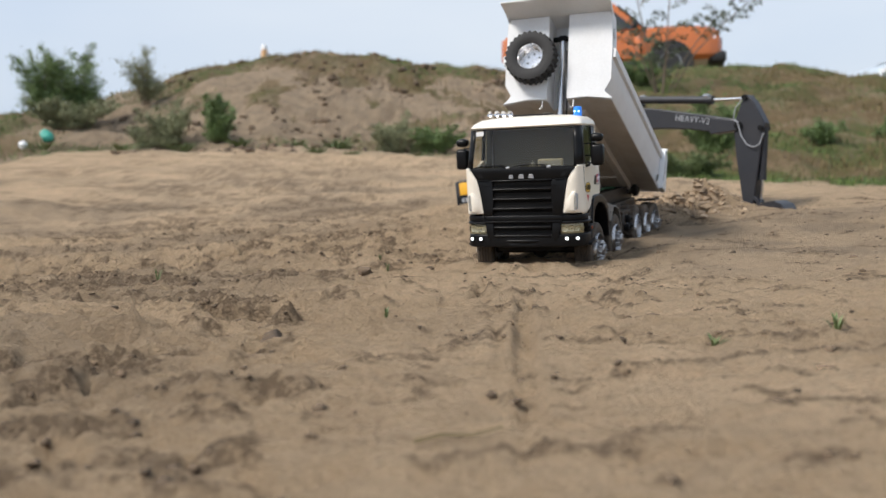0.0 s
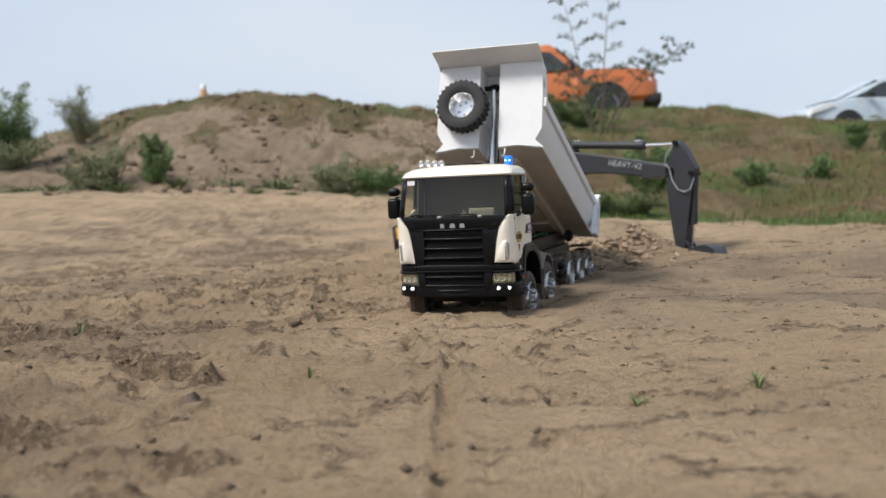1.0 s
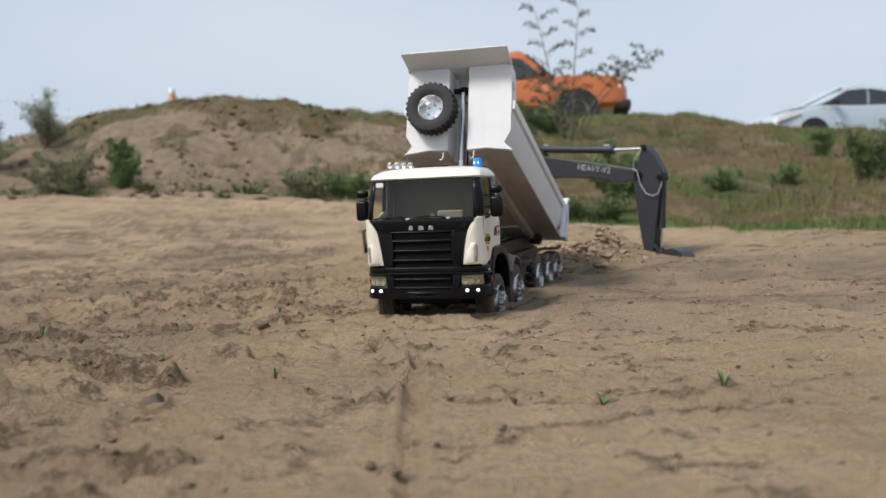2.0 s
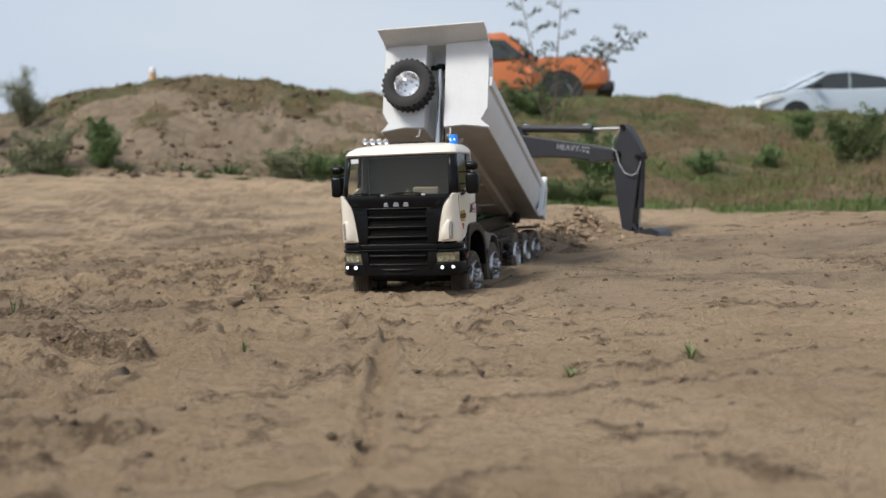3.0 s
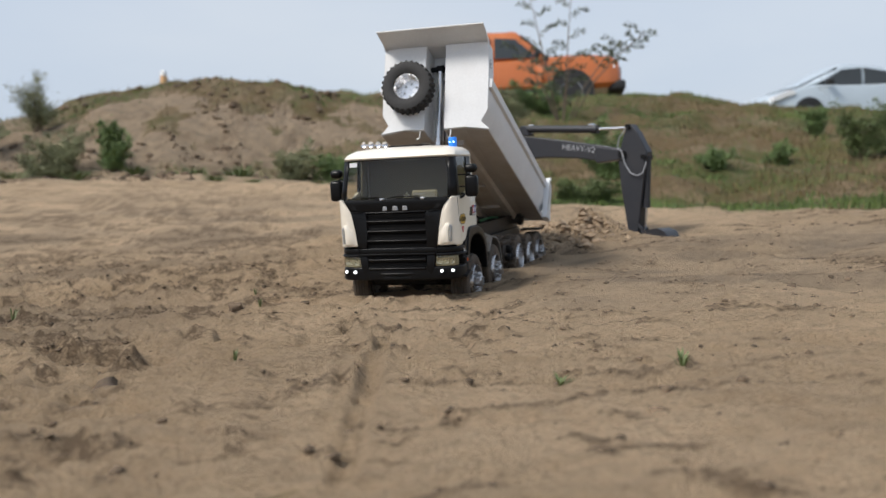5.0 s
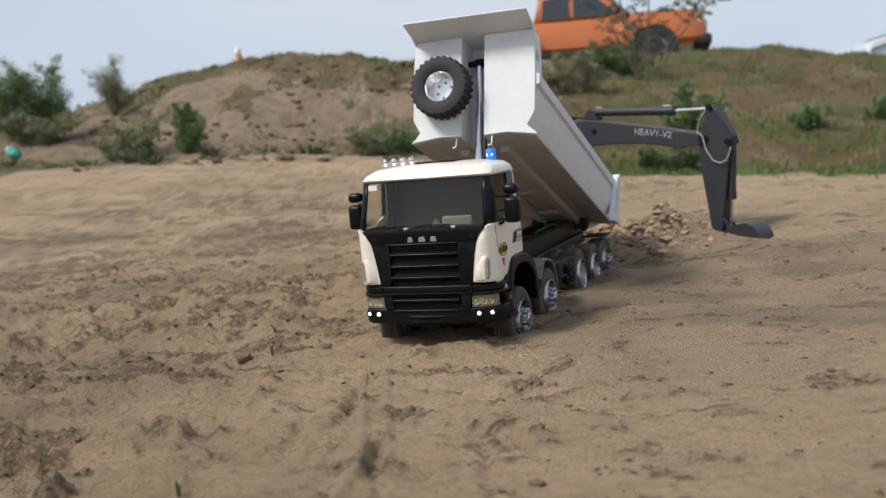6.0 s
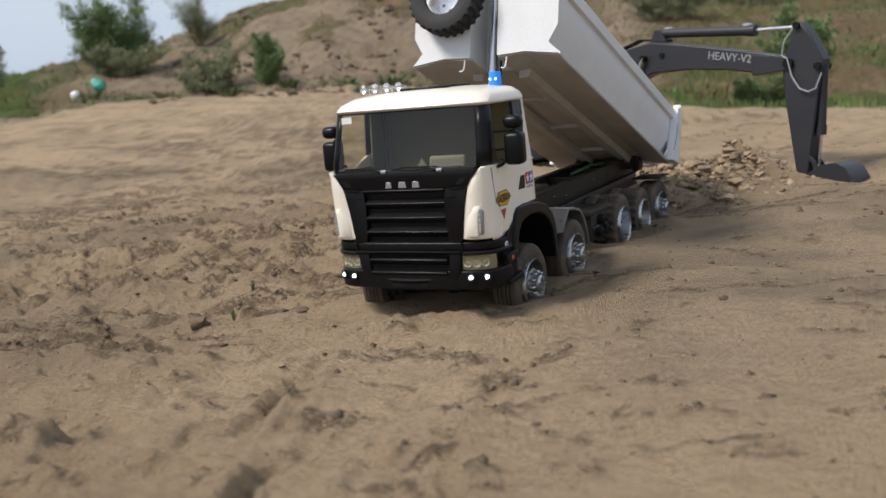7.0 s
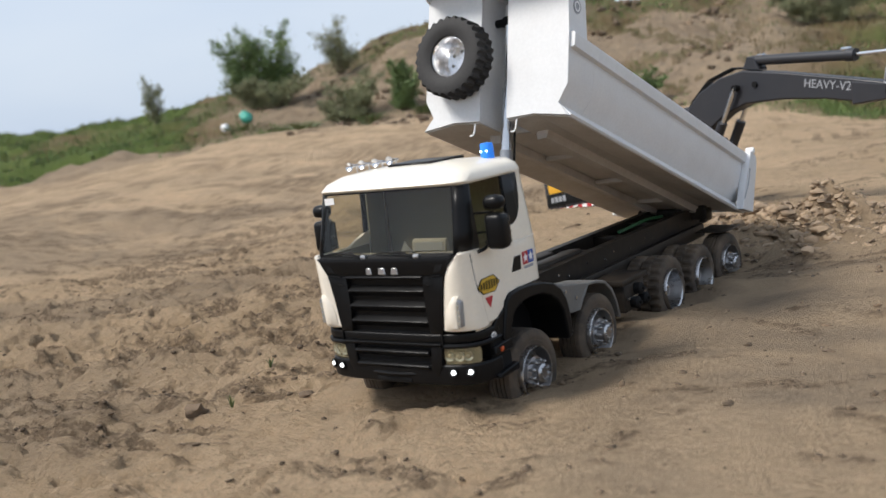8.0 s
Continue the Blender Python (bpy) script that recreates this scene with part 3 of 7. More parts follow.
def grass_cover(x, y):
    """0 to 1: how much of the ground is under grass."""
    dx, dy = x - HUB[0], y - HUB[1]
    r, way = np.hypot(dx, dy), np.degrees(np.arctan2(dx, dy))
    foot_r, top_r = (np.interp(way, WAYS, np.array([b[i] for b in BANK])) for i in (1, 3))
    t = (r - foot_r) / (top_r - foot_r)
    n = fbm(x * 0.9, y * 0.9, 4, 51)
    right = step(way, -1, 6) * step(t, -0.10, 0.05) * 0.85
    crown = step(t + 0.30 * n, 0.52, 0.80) * step(way, -26, -19) * (1 - step(way, -2, 3)) * 0.8
    toe = np.exp(-((t - 0.02 - 0.06 * n) / 0.07) ** 2) * step(way, -34, -24) * (1 - step(way, -1, 4)) * 0.45
    speck = step(fbm(x * 2.4, y * 2.4, 4, 55, 0.6), 0.02, 0.20) * step(t, 0.05, 0.2) * step(way, -24, -18) * (1 - step(way, -2, 3)) * 0.75
    strip = np.exp(-((t - 0.03 - 0.05 * n) / 0.06) ** 2) * step(way, -1, 6) * 0.3
    west = (1 - step(way, -33, -24)) * step(t + 0.3 * n, 0.02, 0.22) * 1.0
    back = (1 - step(np.abs(way), 60, 100)) * 0 + step(np.abs(way), 70, 110) * step(r, 10, 16) * 0.7
    return np.clip(right + strip + np.minimum(crown + speck, 0.75) + toe + west + back + 0.25 * n * (right + west), 0, 1)


build_ground()

# ------------------------------------------------------------- the truck
def tyre_mesh(name, r, x0, x1, lugs, depth, hole, n=None):
    """A tyre from x0 to x1 with two staggered rows of tread blocks."""
    n = n or lugs * 4
    w, c = x1 - x0, (x0 + x1) / 2
    prof = [(x0 + w * 0.10, hole), (x0 + w * 0.02, hole + (r - hole) * 0.25), (x0, hole + (r - hole) * 0.55), (x0 + w * 0.04, r * 0.955),
            (x0 + w * 0.10, r), (x0 + w * 0.26, r), (x0 + w * 0.45, r), (c - w * 0.02, r), (c + w * 0.02, r), (x0 + w * 0.55, r), (x0 + w * 0.74, r), (x0 + w * 0.90, r),
            (x1 - w * 0.04, r * 0.955), (x1, hole + (r - hole) * 0.55), (x1 - w * 0.02, hole + (r - hole) * 0.25), (x1 - w * 0.10, hole)]

    def lug(i, j, x, rr):
        if 3 <= i <= 7:
            return (x, rr if (j // 2) % 2 and i != 7 else rr - depth * (0.5 if i == 3 else 1.0))
        if 8 <= i <= 12:
            return (x, rr if (j // 2 + 1) % 2 and i != 8 else rr - depth * (0.5 if i == 12 else 1.0))
        return (x, rr)
    bm = spin(B(), prof, n, lug=lug, closed=True)
    me = bpy.data.meshes.new(name)
    bmesh.ops.recalc_face_normals(bm, faces=bm.faces)
    bm.to_mesh(me)
    bm.free()
    return me


def ribbed_tyre(name, r, x0, x1, hole):
    """A road tyre with four grooves round its tread and a rounded shoulder."""
    w = x1 - x0
    prof = [(x0 + w * 0.10, hole), (x0 + w * 0.03, hole + (r - hole) * 0.22), (x0, hole + (r - hole) * 0.50), (x0 + w * 0.02, hole + (r - hole) * 0.78), (x0 + w * 0.07, r * 0.975), (x0 + w * 0.13, r * 0.995)]
    for g in (0.26, 0.42, 0.58, 0.74):
        prof += [(x0 + w * (g - 0.020), r), (x0 + w * (g - 0.012), r - 0.0016), (x0 + w * (g + 0.012), r - 0.0016), (x0 + w * (g + 0.020), r)]
    prof += [(x1 - w * 0.13, r * 0.995), (x1 - w * 0.07, r * 0.975), (x1 - w * 0.02, hole + (r - hole) * 0.78), (x1, hole + (r - hole) * 0.50), (x1 - w * 0.02, hole + (r - hole) * 0.36), (x1 - w * 0.012, hole + (r - hole) * 0.34), (x1 - w * 0.03, hole + (r - hole) * 0.22), (x1 - w * 0.10, hole)]
    bm = spin(B(), prof, 64, closed=True)
    me = bpy.data.meshes.new(name)
    bmesh.ops.recalc_face_normals(bm, faces=bm.faces)
    bm.to_mesh(me)
    bm.free()
    return me


def rim_mesh(name, kind, r):
    """Wheel rims: 'front' with a proud hub, 'rear' deeply dished, 'spare' seen into its bowl."""
    bm = B()
    if kind == "front":
        spin(bm, [(-0.020, r), (0.0045, r), (0.0060, r * 0.975), (0.0055, r * 0.93), (-0.004, r * 0.87), (-0.009, r * 0.80), (-0.008, r * 0.66), (-0.001, r * 0.63), (0.0030, r * 0.58), (0.0040, r * 0.36),
                  (0.0125, r * 0.34), (0.0145, r * 0.24), (0.0145, 0.0)], 40)
        for k in range(10):
            a = 2 * math.pi * k / 10
            spin(bm, [(0.004, 0.0016), (0.0105, 0.0016), (0.0115, 0.0009), (0.0115, 0.0)], 8, (0, r * 0.47 * math.cos(a), r * 0.47 * math.sin(a)))
        for k in range(8):
            a = 2 * math.pi * (k + 0.5) / 8
            spin(bm, [(0.012, 0.0010), (0.0162, 0.0010), (0.0162, 0.0)], 6, (0, r * 0.24 * math.cos(a), r * 0.24 * math.sin(a)))
    elif kind == "rear":
        spin(bm, [(-0.034, r), (0.004, r), (0.0055, r * 0.975), (0.004, r * 0.90), (-0.014, r * 0.82), (-0.022, r * 0.74), (-0.023, r * 0.50), (-0.017, r * 0.44),
                  (-0.006, r * 0.34), (-0.004, r * 0.20), (-0.004, 0.0)], 40)
        for k in range(10):
            a = 2 * math.pi * k / 10
            spin(bm, [(-0.021, 0.0015), (-0.015, 0.0015), (-0.015, 0.0)], 8, (0, r * 0.60 * math.cos(a), r * 0.60 * math.sin(a)))
    else:
        spin(bm, [(-0.014, r), (0.008, r), (0.0105, r * 0.985), (0.0112, r * 0.94), (0.0100, r * 0.90), (0.0040, r * 0.87), (-0.0020, r * 0.80), (-0.0140, r * 0.76), (-0.0170, r * 0.68), (-0.0172, r * 0.34), (-0.0160, r * 0.32), (-0.0160, 0.0)], 48)
    me = bpy.data.meshes.new(name)
    bmesh.ops.recalc_face_normals(bm, faces=bm.faces)
    bm.to_mesh(me)
    bm.free()
    return me


CAB_ROWS = [  # height, half width, front, corner radius, rear
    (0.108, 0.0985, 0.0045, 0.016, 0.1400), (0.124, 0.0990, 0.0035, 0.017, 0.1400), (0.150, 0.0990, 0.0030, 0.018, 0.1400), (0.174, 0.0985, 0.0035, 0.016, 0.1400),
    (0.1845, 0.0978, 0.0062, 0.0125, 0.1395), (0.205, 0.0966, 0.0115, 0.012, 0.1375), (0.228, 0.0950, 0.0170, 0.012, 0.1355), (0.2485, 0.0938, 0.0215, 0.012, 0.1345),
    (0.2515, 0.0945, 0.0195, 0.0135, 0.1345), (0.2580, 0.0915, 0.0240, 0.018, 0.1335), (0.2640, 0.0830, 0.0345, 0.024, 0.1300), (0.2675, 0.0640, 0.0520, 0.028, 0.1200), (0.2690, 0.0400, 0.0700, 0.02, 0.105)]


def cab_ring(z, w, yf, rc, yr):
    half = [(f * (w - rc), yf - 0.0028 * (1 - f * f)) for f in (0.0, 0.35, 0.7, 1.0)]
    half += [(w - rc + rc * math.sin(radians(a)), yf + rc - rc * math.cos(radians(a))) for a in (30, 60, 90)]
    low = yf + rc
    for i, y in enumerate((0.0335, 0.060, 0.0880, 0.0915, 0.107, 0.1180)):
        half.append((w, max(low + 0.001 * (i + 1), min(y, yr - 0.011 - 0.0005 * (5 - i)))))
    half += [(w, yr - 0.010), (w - 0.003, yr - 0.003), (w - 0.010, yr), (w * 0.45, yr), (0.0, yr)]

    def floor(y):
        return 0.106 + (0.1340 - 0.106) * min(1, max(0, (y - 0.040) / 0.034))
    zz = [max(z, floor(p[1])) if abs(p[0]) > w - 0.02 else z for p in half]
    ring = [(p[0], p[1], q) for p, q in zip(half, zz)]
    return ring + [(-p[0], p[1], p[2]) for p in ring[-2:0:-1]]


MASK_EDGE = [(0.1085, 0.0664), (0.130, 0.0690), (0.148, 0.0718), (0.163, 0.0752), (0.1735, 0.0795), (0.1805, 0.0850), (0.1850, 0.0905)]


def mask_edge(z):
    """Half width of the black front mask at a height; the cream corner begins there."""
    return float(np.interp(z, [p[0] for p in MASK_EDGE], [p[1] for p in MASK_EDGE]))


def cheek_mesh(sx):
    """The cream corner from the mask's edge round to the door, with the proud pod of the corner lamp."""
    bm = B()
    secs = []
    for z in (0.1105, 0.1118, 0.118, 0.126, 0.134, 0.142, 0.150, 0.158, 0.166, 0.173, 0.1785, 0.1825, 0.1850, 0.1862):
        xi = mask_edge(z)
        back = 0.0030 * step(np.array(z), 0.1700, 0.1862) + (0.0012 if z in (0.1105, 0.1862) else 0.0)
        pts = [(sx * xi, 0.0060, z), (sx * (xi + 0.0003), 0.0006 + back, z)]
        for k in range(1, 8):
            a = radians(90 * k / 7)
            pts.append((sx * (xi + (0.0996 - xi) * math.sin(a) ** 0.92), -0.0016 + float(back) + 0.0225 * (1 - math.cos(a)) ** 1.25, z))
        pts += [(sx * 0.0996, 0.0300, z), (sx * 0.0920, 0.0300, z)]
        secs.append(pts)
    loft(bm, secs)
    pod = []
    for z, out, lip in ((0.1128, 0.0008, 0.0860), (0.1145, 0.0034, 0.0862), (0.125, 0.0040, 0.0864), (0.134, 0.0040, 0.0868), (0.1390, 0.0036, 0.0874), (0.1425, 0.0028, 0.0885), (0.1450, 0.0010, 0.0895)):
        xi = mask_edge(z) + 0.004 + 0.55 * max(0.0, z - 0.132)
        xi = min(xi, lip - 0.004)
        pod.append([(sx * xi, 0.004, z), (sx * xi, -0.0008, z), (sx * (xi + 0.4 * (lip - xi)), -0.0012 - out * 0.6, z), (sx * (lip - 0.0012), 0.0002 - out, z), (sx * lip, 0.0010 - out, z), (sx * lip, 0.006, z)])
    loft(bm, pod)
    return bm


def sheared(bm, sx, z0, slope):
    """Leans a flat side panel inwards with the cab's side as it rises."""
    for v in bm.verts:
        v.co.x -= sx * max(0.0, v.co.z - z0) * slope
    return bm


def build_cab(truck):
    rings = [cab_ring(*r) for r in CAB_ROWS]
    k = len(rings[0])
    half = (k + 2) // 2            # columns 0 .. half-1 run down the right side
    groups = {"shell": B(), "windshield": B(), "glass_r": B(), "glass_l": B(), "pillar_r": B(), "pillar_l": B(), "quarter_r": B(), "quarter_l": B()}
    verts = {g: {} for g in groups}

    def vert(g, i, j):
        if (i, j) not in verts[g]:
            verts[g][i, j] = groups[g].verts.new(rings[i][j])
        return verts[g][i, j]

    def kind(i, j):
        side = "_r" if j < half - 1 else "_l"
        c = j if j < half - 1 else k - 1 - j
        if i <= 3 and c <= 4:
            return ""
        if 4 <= i <= 6:
            if c <= 2:
                return "windshield"
            if c <= 6:
                return "pillar" + side
            if c <= 8:
                return "glass" + side
            if c <= 11:
                return "quarter" + side
        return "shell"
    for i in range(len(rings) - 1):
        for j in range(k):
            g = kind(i, j)
            if not g:
                continue
            q = [vert(g, i, j), vert(g, i, (j + 1) % k), vert(g, i + 1, (j + 1) % k), vert(g, i + 1, j)]
            corners = list({tuple(v.co): v for v in q}.values())
            if len(corners) >= 3:
                groups[g].faces.new(corners)
    top = len(rings) - 1
    groups["shell"].faces.new([vert("shell", top, j) for j in range(k)])
    for g in groups.values():
        bmesh.ops.remove_doubles(g, verts=g.verts, dist=0.00005)
    cab = shell(part("cab_body", groups["shell"], CREAM, truck, "cream painted cab shell", smooth=50), 0.0016)
    g = part("windshield", groups["windshield"], PANE, truck, "slightly tinted clear windscreen")
    g.visible_shadow = False
    for s in "rl":
        part("side_window", groups["glass_" + s], PANE, truck).visible_shadow = False
        shell(part("front_pillar", groups["pillar_" + s], BLACK, truck), 0.0014, -0.6)
        shell(part("quarter_panel", groups["quarter_" + s], BLACK, truck, "black panel behind the door window"), 0.0014, -0.6)
    # gaskets round the windscreen
    bm = B()
    for zz, yy, hw in ((0.1850, 0.0032, 0.085), (0.2484, 0.0192, 0.081)):
        tube(bm, [(-hw, yy + 0.003, zz), (-hw * 0.5, yy + 0.0006, zz), (0, yy, zz), (hw * 0.5, yy + 0.0006, zz), (hw, yy + 0.003, zz)], 0.0012, 6)
    part("windscreen_seal", bm, MATT, cab)
    # inside: back wall, floor, dashboard and linings behind the doors
    part("cab_back_panel", box(B(), -0.088, 0.088, 0.122, 0.125, 0.12, 0.248, 0.002), LINING, truck, "dark grey cab rear lining")
    part("cab_lining", box(B(), -0.078, 0.078, 0.048, 0.126, 0.2505, 0.2525), SEAT, truck)
    part("cab_floor", box(B(), -0.090, 0.090, 0.012, 0.124, 0.150, 0.153), LINING, truck)
    for sx in (-1, 1):
        part("door_lining", sheared(box(B(), sx * 0.0930 - 0.0010, sx * 0.0930 + 0.0010, 0.0915, 0.1215, 0.153, 0.2485), sx, 0.184, 0.072), LINING, truck)
        part("door_lining", box(B(), sx * 0.0945 - 0.0010, sx * 0.0945 + 0.0010, 0.022, 0.0914, 0.153, 0.1835), LINING, truck)
    dash = part("dashboard", prism(B(), [(0.010, 0.153), (0.010, 0.1800), (0.022, 0.1850), (0.034, 0.1830), (0.040, 0.172), (0.040, 0.153)], "x", -0.086, 0.086, 0.002), LINING, truck, "dark moulded dashboard")
    part("instrument_hood", prism(B(), [(0.026, 0.184), (0.028, 0.1965), (0.0325, 0.1975), (0.0345, 0.184)], "x", 0.020, 0.062, 0.0012), LINING, dash, "grey instrument hood")
    part("instrument_face", prism(B(), [(0.0255, 0.186), (0.0268, 0.1940), (0.0274, 0.1940), (0.0264, 0.186)], "x", 0.023, 0.059), SEAT, dash)
    part("dash_card", prism(B(), [(0.004, 0.1845), (0.011, 0.1955), (0.019, 0.1845)], "y", 0.0270, 0.0285), SEAT, dash, "grey triangular card")
    # black mask: side strips, name band and sill round a recess with louvre bars
    grille = part("grille", prism(B(), [(-0.060, 0.1700), (0.060, 0.1700), (0.0600, 0.1060), (-0.0600, 0.1060)], "y", 0.0040, 0.0080), BLACK, truck, "black radiator grille with slim louvre bars")
    zs = (0.1075, 0.118, 0.130, 0.142, 0.154, 0.1655)
    for sx in (-1, 1):
        inner = [0.0510, 0.0500, 0.0492, 0.0490, 0.0492, 0.0500]
        poly = [(sx * (mask_edge(z) - 0.0004), z) for z in zs] + [(sx * x, z) for x, z in zip(inner[::-1], zs[::-1])]
        part("grille_frame", prism(B(), poly, "y", -0.0012, 0.0070, 0.0009, 2), BLACK, grille)
        # slim wing of the name band and the slot over it
        part("grille_wing", prism(B(), [(sx * 0.0555, 0.1640), (sx * 0.0725, 0.1652), (sx * 0.0725, 0.1668), (sx * 0.0555, 0.1656)], "y", -0.0030, 0.001, 0.0006, 2), BLACK, grille)
        part("grille_slot", prism(B(), [(sx * 0.0640, 0.1690), (sx * 0.0725, 0.1700), (sx * 0.0765, 0.1765), (sx * 0.0690, 0.1765)], "y", -0.0016, -0.0009), MATT, grille)
        part("grille_nick", box(B(), sx * 0.0575 - 0.0040, sx * 0.0575 + 0.0040, -0.0018, -0.0006, 0.1560, 0.1572, 0.0003), BLACK, grille)
    zt = (0.1660, 0.1735, 0.1795, 0.1836)
    band = [(-(mask_edge(z) - 0.0004), z) for z in zt[::-1]] + [(mask_edge(z) - 0.0004, z) for z in zt]
    part("name_band", prism(B(), band, "y", -0.0012, 0.0070, 0.0009, 2), BLACK, grille)
    part("name_ledge", prism(B(), [(-0.0032, 0.1640), (-0.0030, 0.1650), (-0.0008, 0.1662), (0.0050, 0.1664), (0.0050, 0.1612), (0.0005, 0.1622)], "x", -0.0500, 0.0500, 0.0005, 2), BLACK, grille)
    for zc, w0 in ((0.1502, 0.0492), (0.1345, 0.0490), (0.1190, 0.0500)):
        bm = prism(B(), [(-0.0020, zc - 0.0002), (-0.0019, zc + 0.0006), (-0.0004, zc + 0.0016), (0.0042, zc + 0.0052), (0.0050, zc + 0.0050), (0.0050, zc - 0.0070), (0.0020, zc - 0.0040)], "x", -w0, w0, 0.0005, 2)
        part("grille_bar", bm, BLACK, grille)
    for cx, w in ((-0.0170, 0.0038), (0.0000, 0.0050), (0.0165, 0.0046)):       # three plain silver badge shapes
        bm = prism(B(), [(cx - w, 0.1672), (cx + w, 0.1672), (cx + w * 0.72, 0.1740), (cx - w * 0.72, 0.1740)], "y", -0.0024, -0.0010, 0.0005)
        part("badge_shape", bm, BADGE, grille, "plain silver badge shape")
    # cowl with the wipers
    part("cowl", prism(B(), [(-0.0006, 0.1822), (-0.0004, 0.1846), (0.0060, 0.1862), (0.0110, 0.1862), (0.0110, 0.1822)], "x", -0.0850, 0.0850, 0.0008), MATT, truck, "black cowl under the windscreen")
    for x0 in (-0.066, 0.002):
        bm = B()
        tube(bm, [(x0 + 0.044, -0.0012, 0.1850), (x0 + 0.030, -0.0010, 0.1882), (x0 + 0.006, 0.0012, 0.1892), (x0 - 0.006, 0.0020, 0.1884)], 0.0010, 6)
        tube(bm, [(x0 - 0.016, 0.0040, 0.1868), (x0 + 0.004, 0.0030, 0.1890), (x0 + 0.034, 0.0030, 0.1890), (x0 + 0.040, 0.0034, 0.1882)], 0.0007, 6)
        part("wiper", bm, MATT, truck)
        part("wiper_spindle", spin(B(), [(-0.003, 0.0), (-0.003, 0.0024), (0.003, 0.0024), (0.003, 0.0)], 10, (x0 + 0.044, 0.0, 0.1850)), GREYCYL, truck)
    part("windscreen_sticker", prism(B(), [(-0.0800, 0.2380), (-0.0672, 0.2385), (-0.0672, 0.2455), (-0.0800, 0.2450)], "y", 0.0162, 0.0168), PRINT, truck, "small white sticker")
    # cream corners with lamps, doors, decals
    for sx in (-1, 1):
        part("cheek", cheek_mesh(sx), CREAM, truck, "rounded cream corner fairing", smooth=40)
        bm = prism(B(), [(0.1158, 0.0862), (0.1158, 0.0905), (0.1400, 0.0918), (0.1425, 0.0892), (0.1400, 0.0870)], "y", -0.0026, 0.0040, 0.0006)
        for v in bm.verts:
            v.co.x, v.co.z = sx * v.co.z, v.co.x
        lamp = part("corner_lamp", bm, GREYCYL, truck, "clear vertical corner lamp")
        for zc in (0.1195, 0.1250, 0.1305, 0.1360):
            part("lamp_cell", box(B(), sx * 0.0885 - 0.0013, sx * 0.0885 + 0.0013, -0.0029, -0.0022, zc - 0.0018, zc + 0.0018, 0.0003), LAMPBOWL, lamp)
        bm = B()
        prism(bm, [(0.0225, 0.1500), (0.0180, 0.1845), (0.0600, 0.1852), (0.0905, 0.1895), (0.0925, 0.1352), (0.0715, 0.1330), (0.0590, 0.1215), (0.0440, 0.1130), (0.0290, 0.1125)], "x", sx * 0.0985, sx * 0.0999, 0.0005)
        door = part("door", bm, CREAM, truck, "cream cab door")
        part("door_seam", tube(B(), [(sx * 0.0990, 0.0140, 0.1838), (sx * 0.0992, 0.0160, 0.165), (sx * 0.0993, 0.0200, 0.1440)], 0.0004, 5), MATT, door)
        part("door_crease", tube(B(), [(sx * 0.0988, 0.022, 0.1815), (sx * 0.0990, 0.060, 0.1800), (sx * 0.0985, 0.105, 0.1800), (sx * 0.0982, 0.132, 0.1812)], 0.0009, 6), CREAM, door)
        # the cab's side sweeps up under the black quarter panel
        sill = [(0.0560, 0.1815), (0.0600, 0.1850), (0.0740, 0.1915), (0.0870, 0.1962), (0.0990, 0.1985), (0.1075, 0.2035), (0.1135, 0.2130), (0.1165, 0.2240), (0.1182, 0.2360), (0.1215, 0.2360), (0.1270, 0.1815)]
        part("rear_pillar_gusset", sheared(prism(B(), sill, "x", sx * 0.0950, sx * 0.0986, 0.0003), sx, 0.1845, 0.068), CREAM, truck)
        bm = B()
        prism(bm, [(0.0800, 0.1512), (0.0880, 0.1660), (0.1000, 0.1655), (0.0985, 0.1508)], "x", sx * 0.0990, sx * 0.1004, 0.0004)
        part("air_slot", bm, BLACK, truck, "black air slot behind the door")
        bm = B()
        tube(bm, [(sx * 0.0995, 0.026, 0.1830), (sx * 0.1035, 0.032, 0.1845), (sx * 0.1035, 0.042, 0.1875), (sx * 0.0980, 0.046, 0.1890)], 0.0019, 8)
        part("door_handle", bm, BLACK, door)
        bm = B()
        tube(bm, [(sx * 0.0978, 0.0898, 0.190), (sx * 0.0960, 0.0898, 0.216), (sx * 0.0940, 0.0898, 0.2475)], 0.0012, 6)
        part("window_bar", bm, MATT, truck)
    # decals on the driver's side: a yellow shield, a red triangle, two squares with stars
    X = 0.1000
    def shield(g):
        return [(0.0375 - 0.0200 * g, 0.1490), (0.0375 - 0.0120 * g, 0.1490 + 0.0074 * g), (0.0375 + 0.0095 * g, 0.1490 + 0.0080 * g),
                (0.0375 + 0.0190 * g, 0.1486), (0.0375 + 0.0095 * g, 0.1490 - 0.0088 * g), (0.0375 - 0.0120 * g, 0.1490 - 0.0080 * g)]
    sign = part("decal_shield", prism(B(), shield(1.0), "x", X, X + 0.0004), MATT, truck, "yellow hexagonal decal with dark marks and rim")
    part("decal_field", prism(B(), shield(0.90), "x", X + 0.0004, X + 0.0006), GOLD, sign)
    for i, tall in enumerate((0.6, 0.8, 1.0, 1.0, 1.0, 0.8, 0.6)):
        y = 0.0375 - 0.0138 + i * 0.0045
        part("decal_mark", box(B(), X + 0.0006, X + 0.0008, y - 0.0014, y + 0.0014, 0.1489 - 0.0046 * tall, 0.1489 + 0.0046 * tall), MATT, sign)
    part("decal_triangle", prism(B(), [(0.0285, 0.1374), (0.0415, 0.1370), (0.0355, 0.1262)], "x", X, X + 0.0005), RED, truck, "dark red triangle decal")
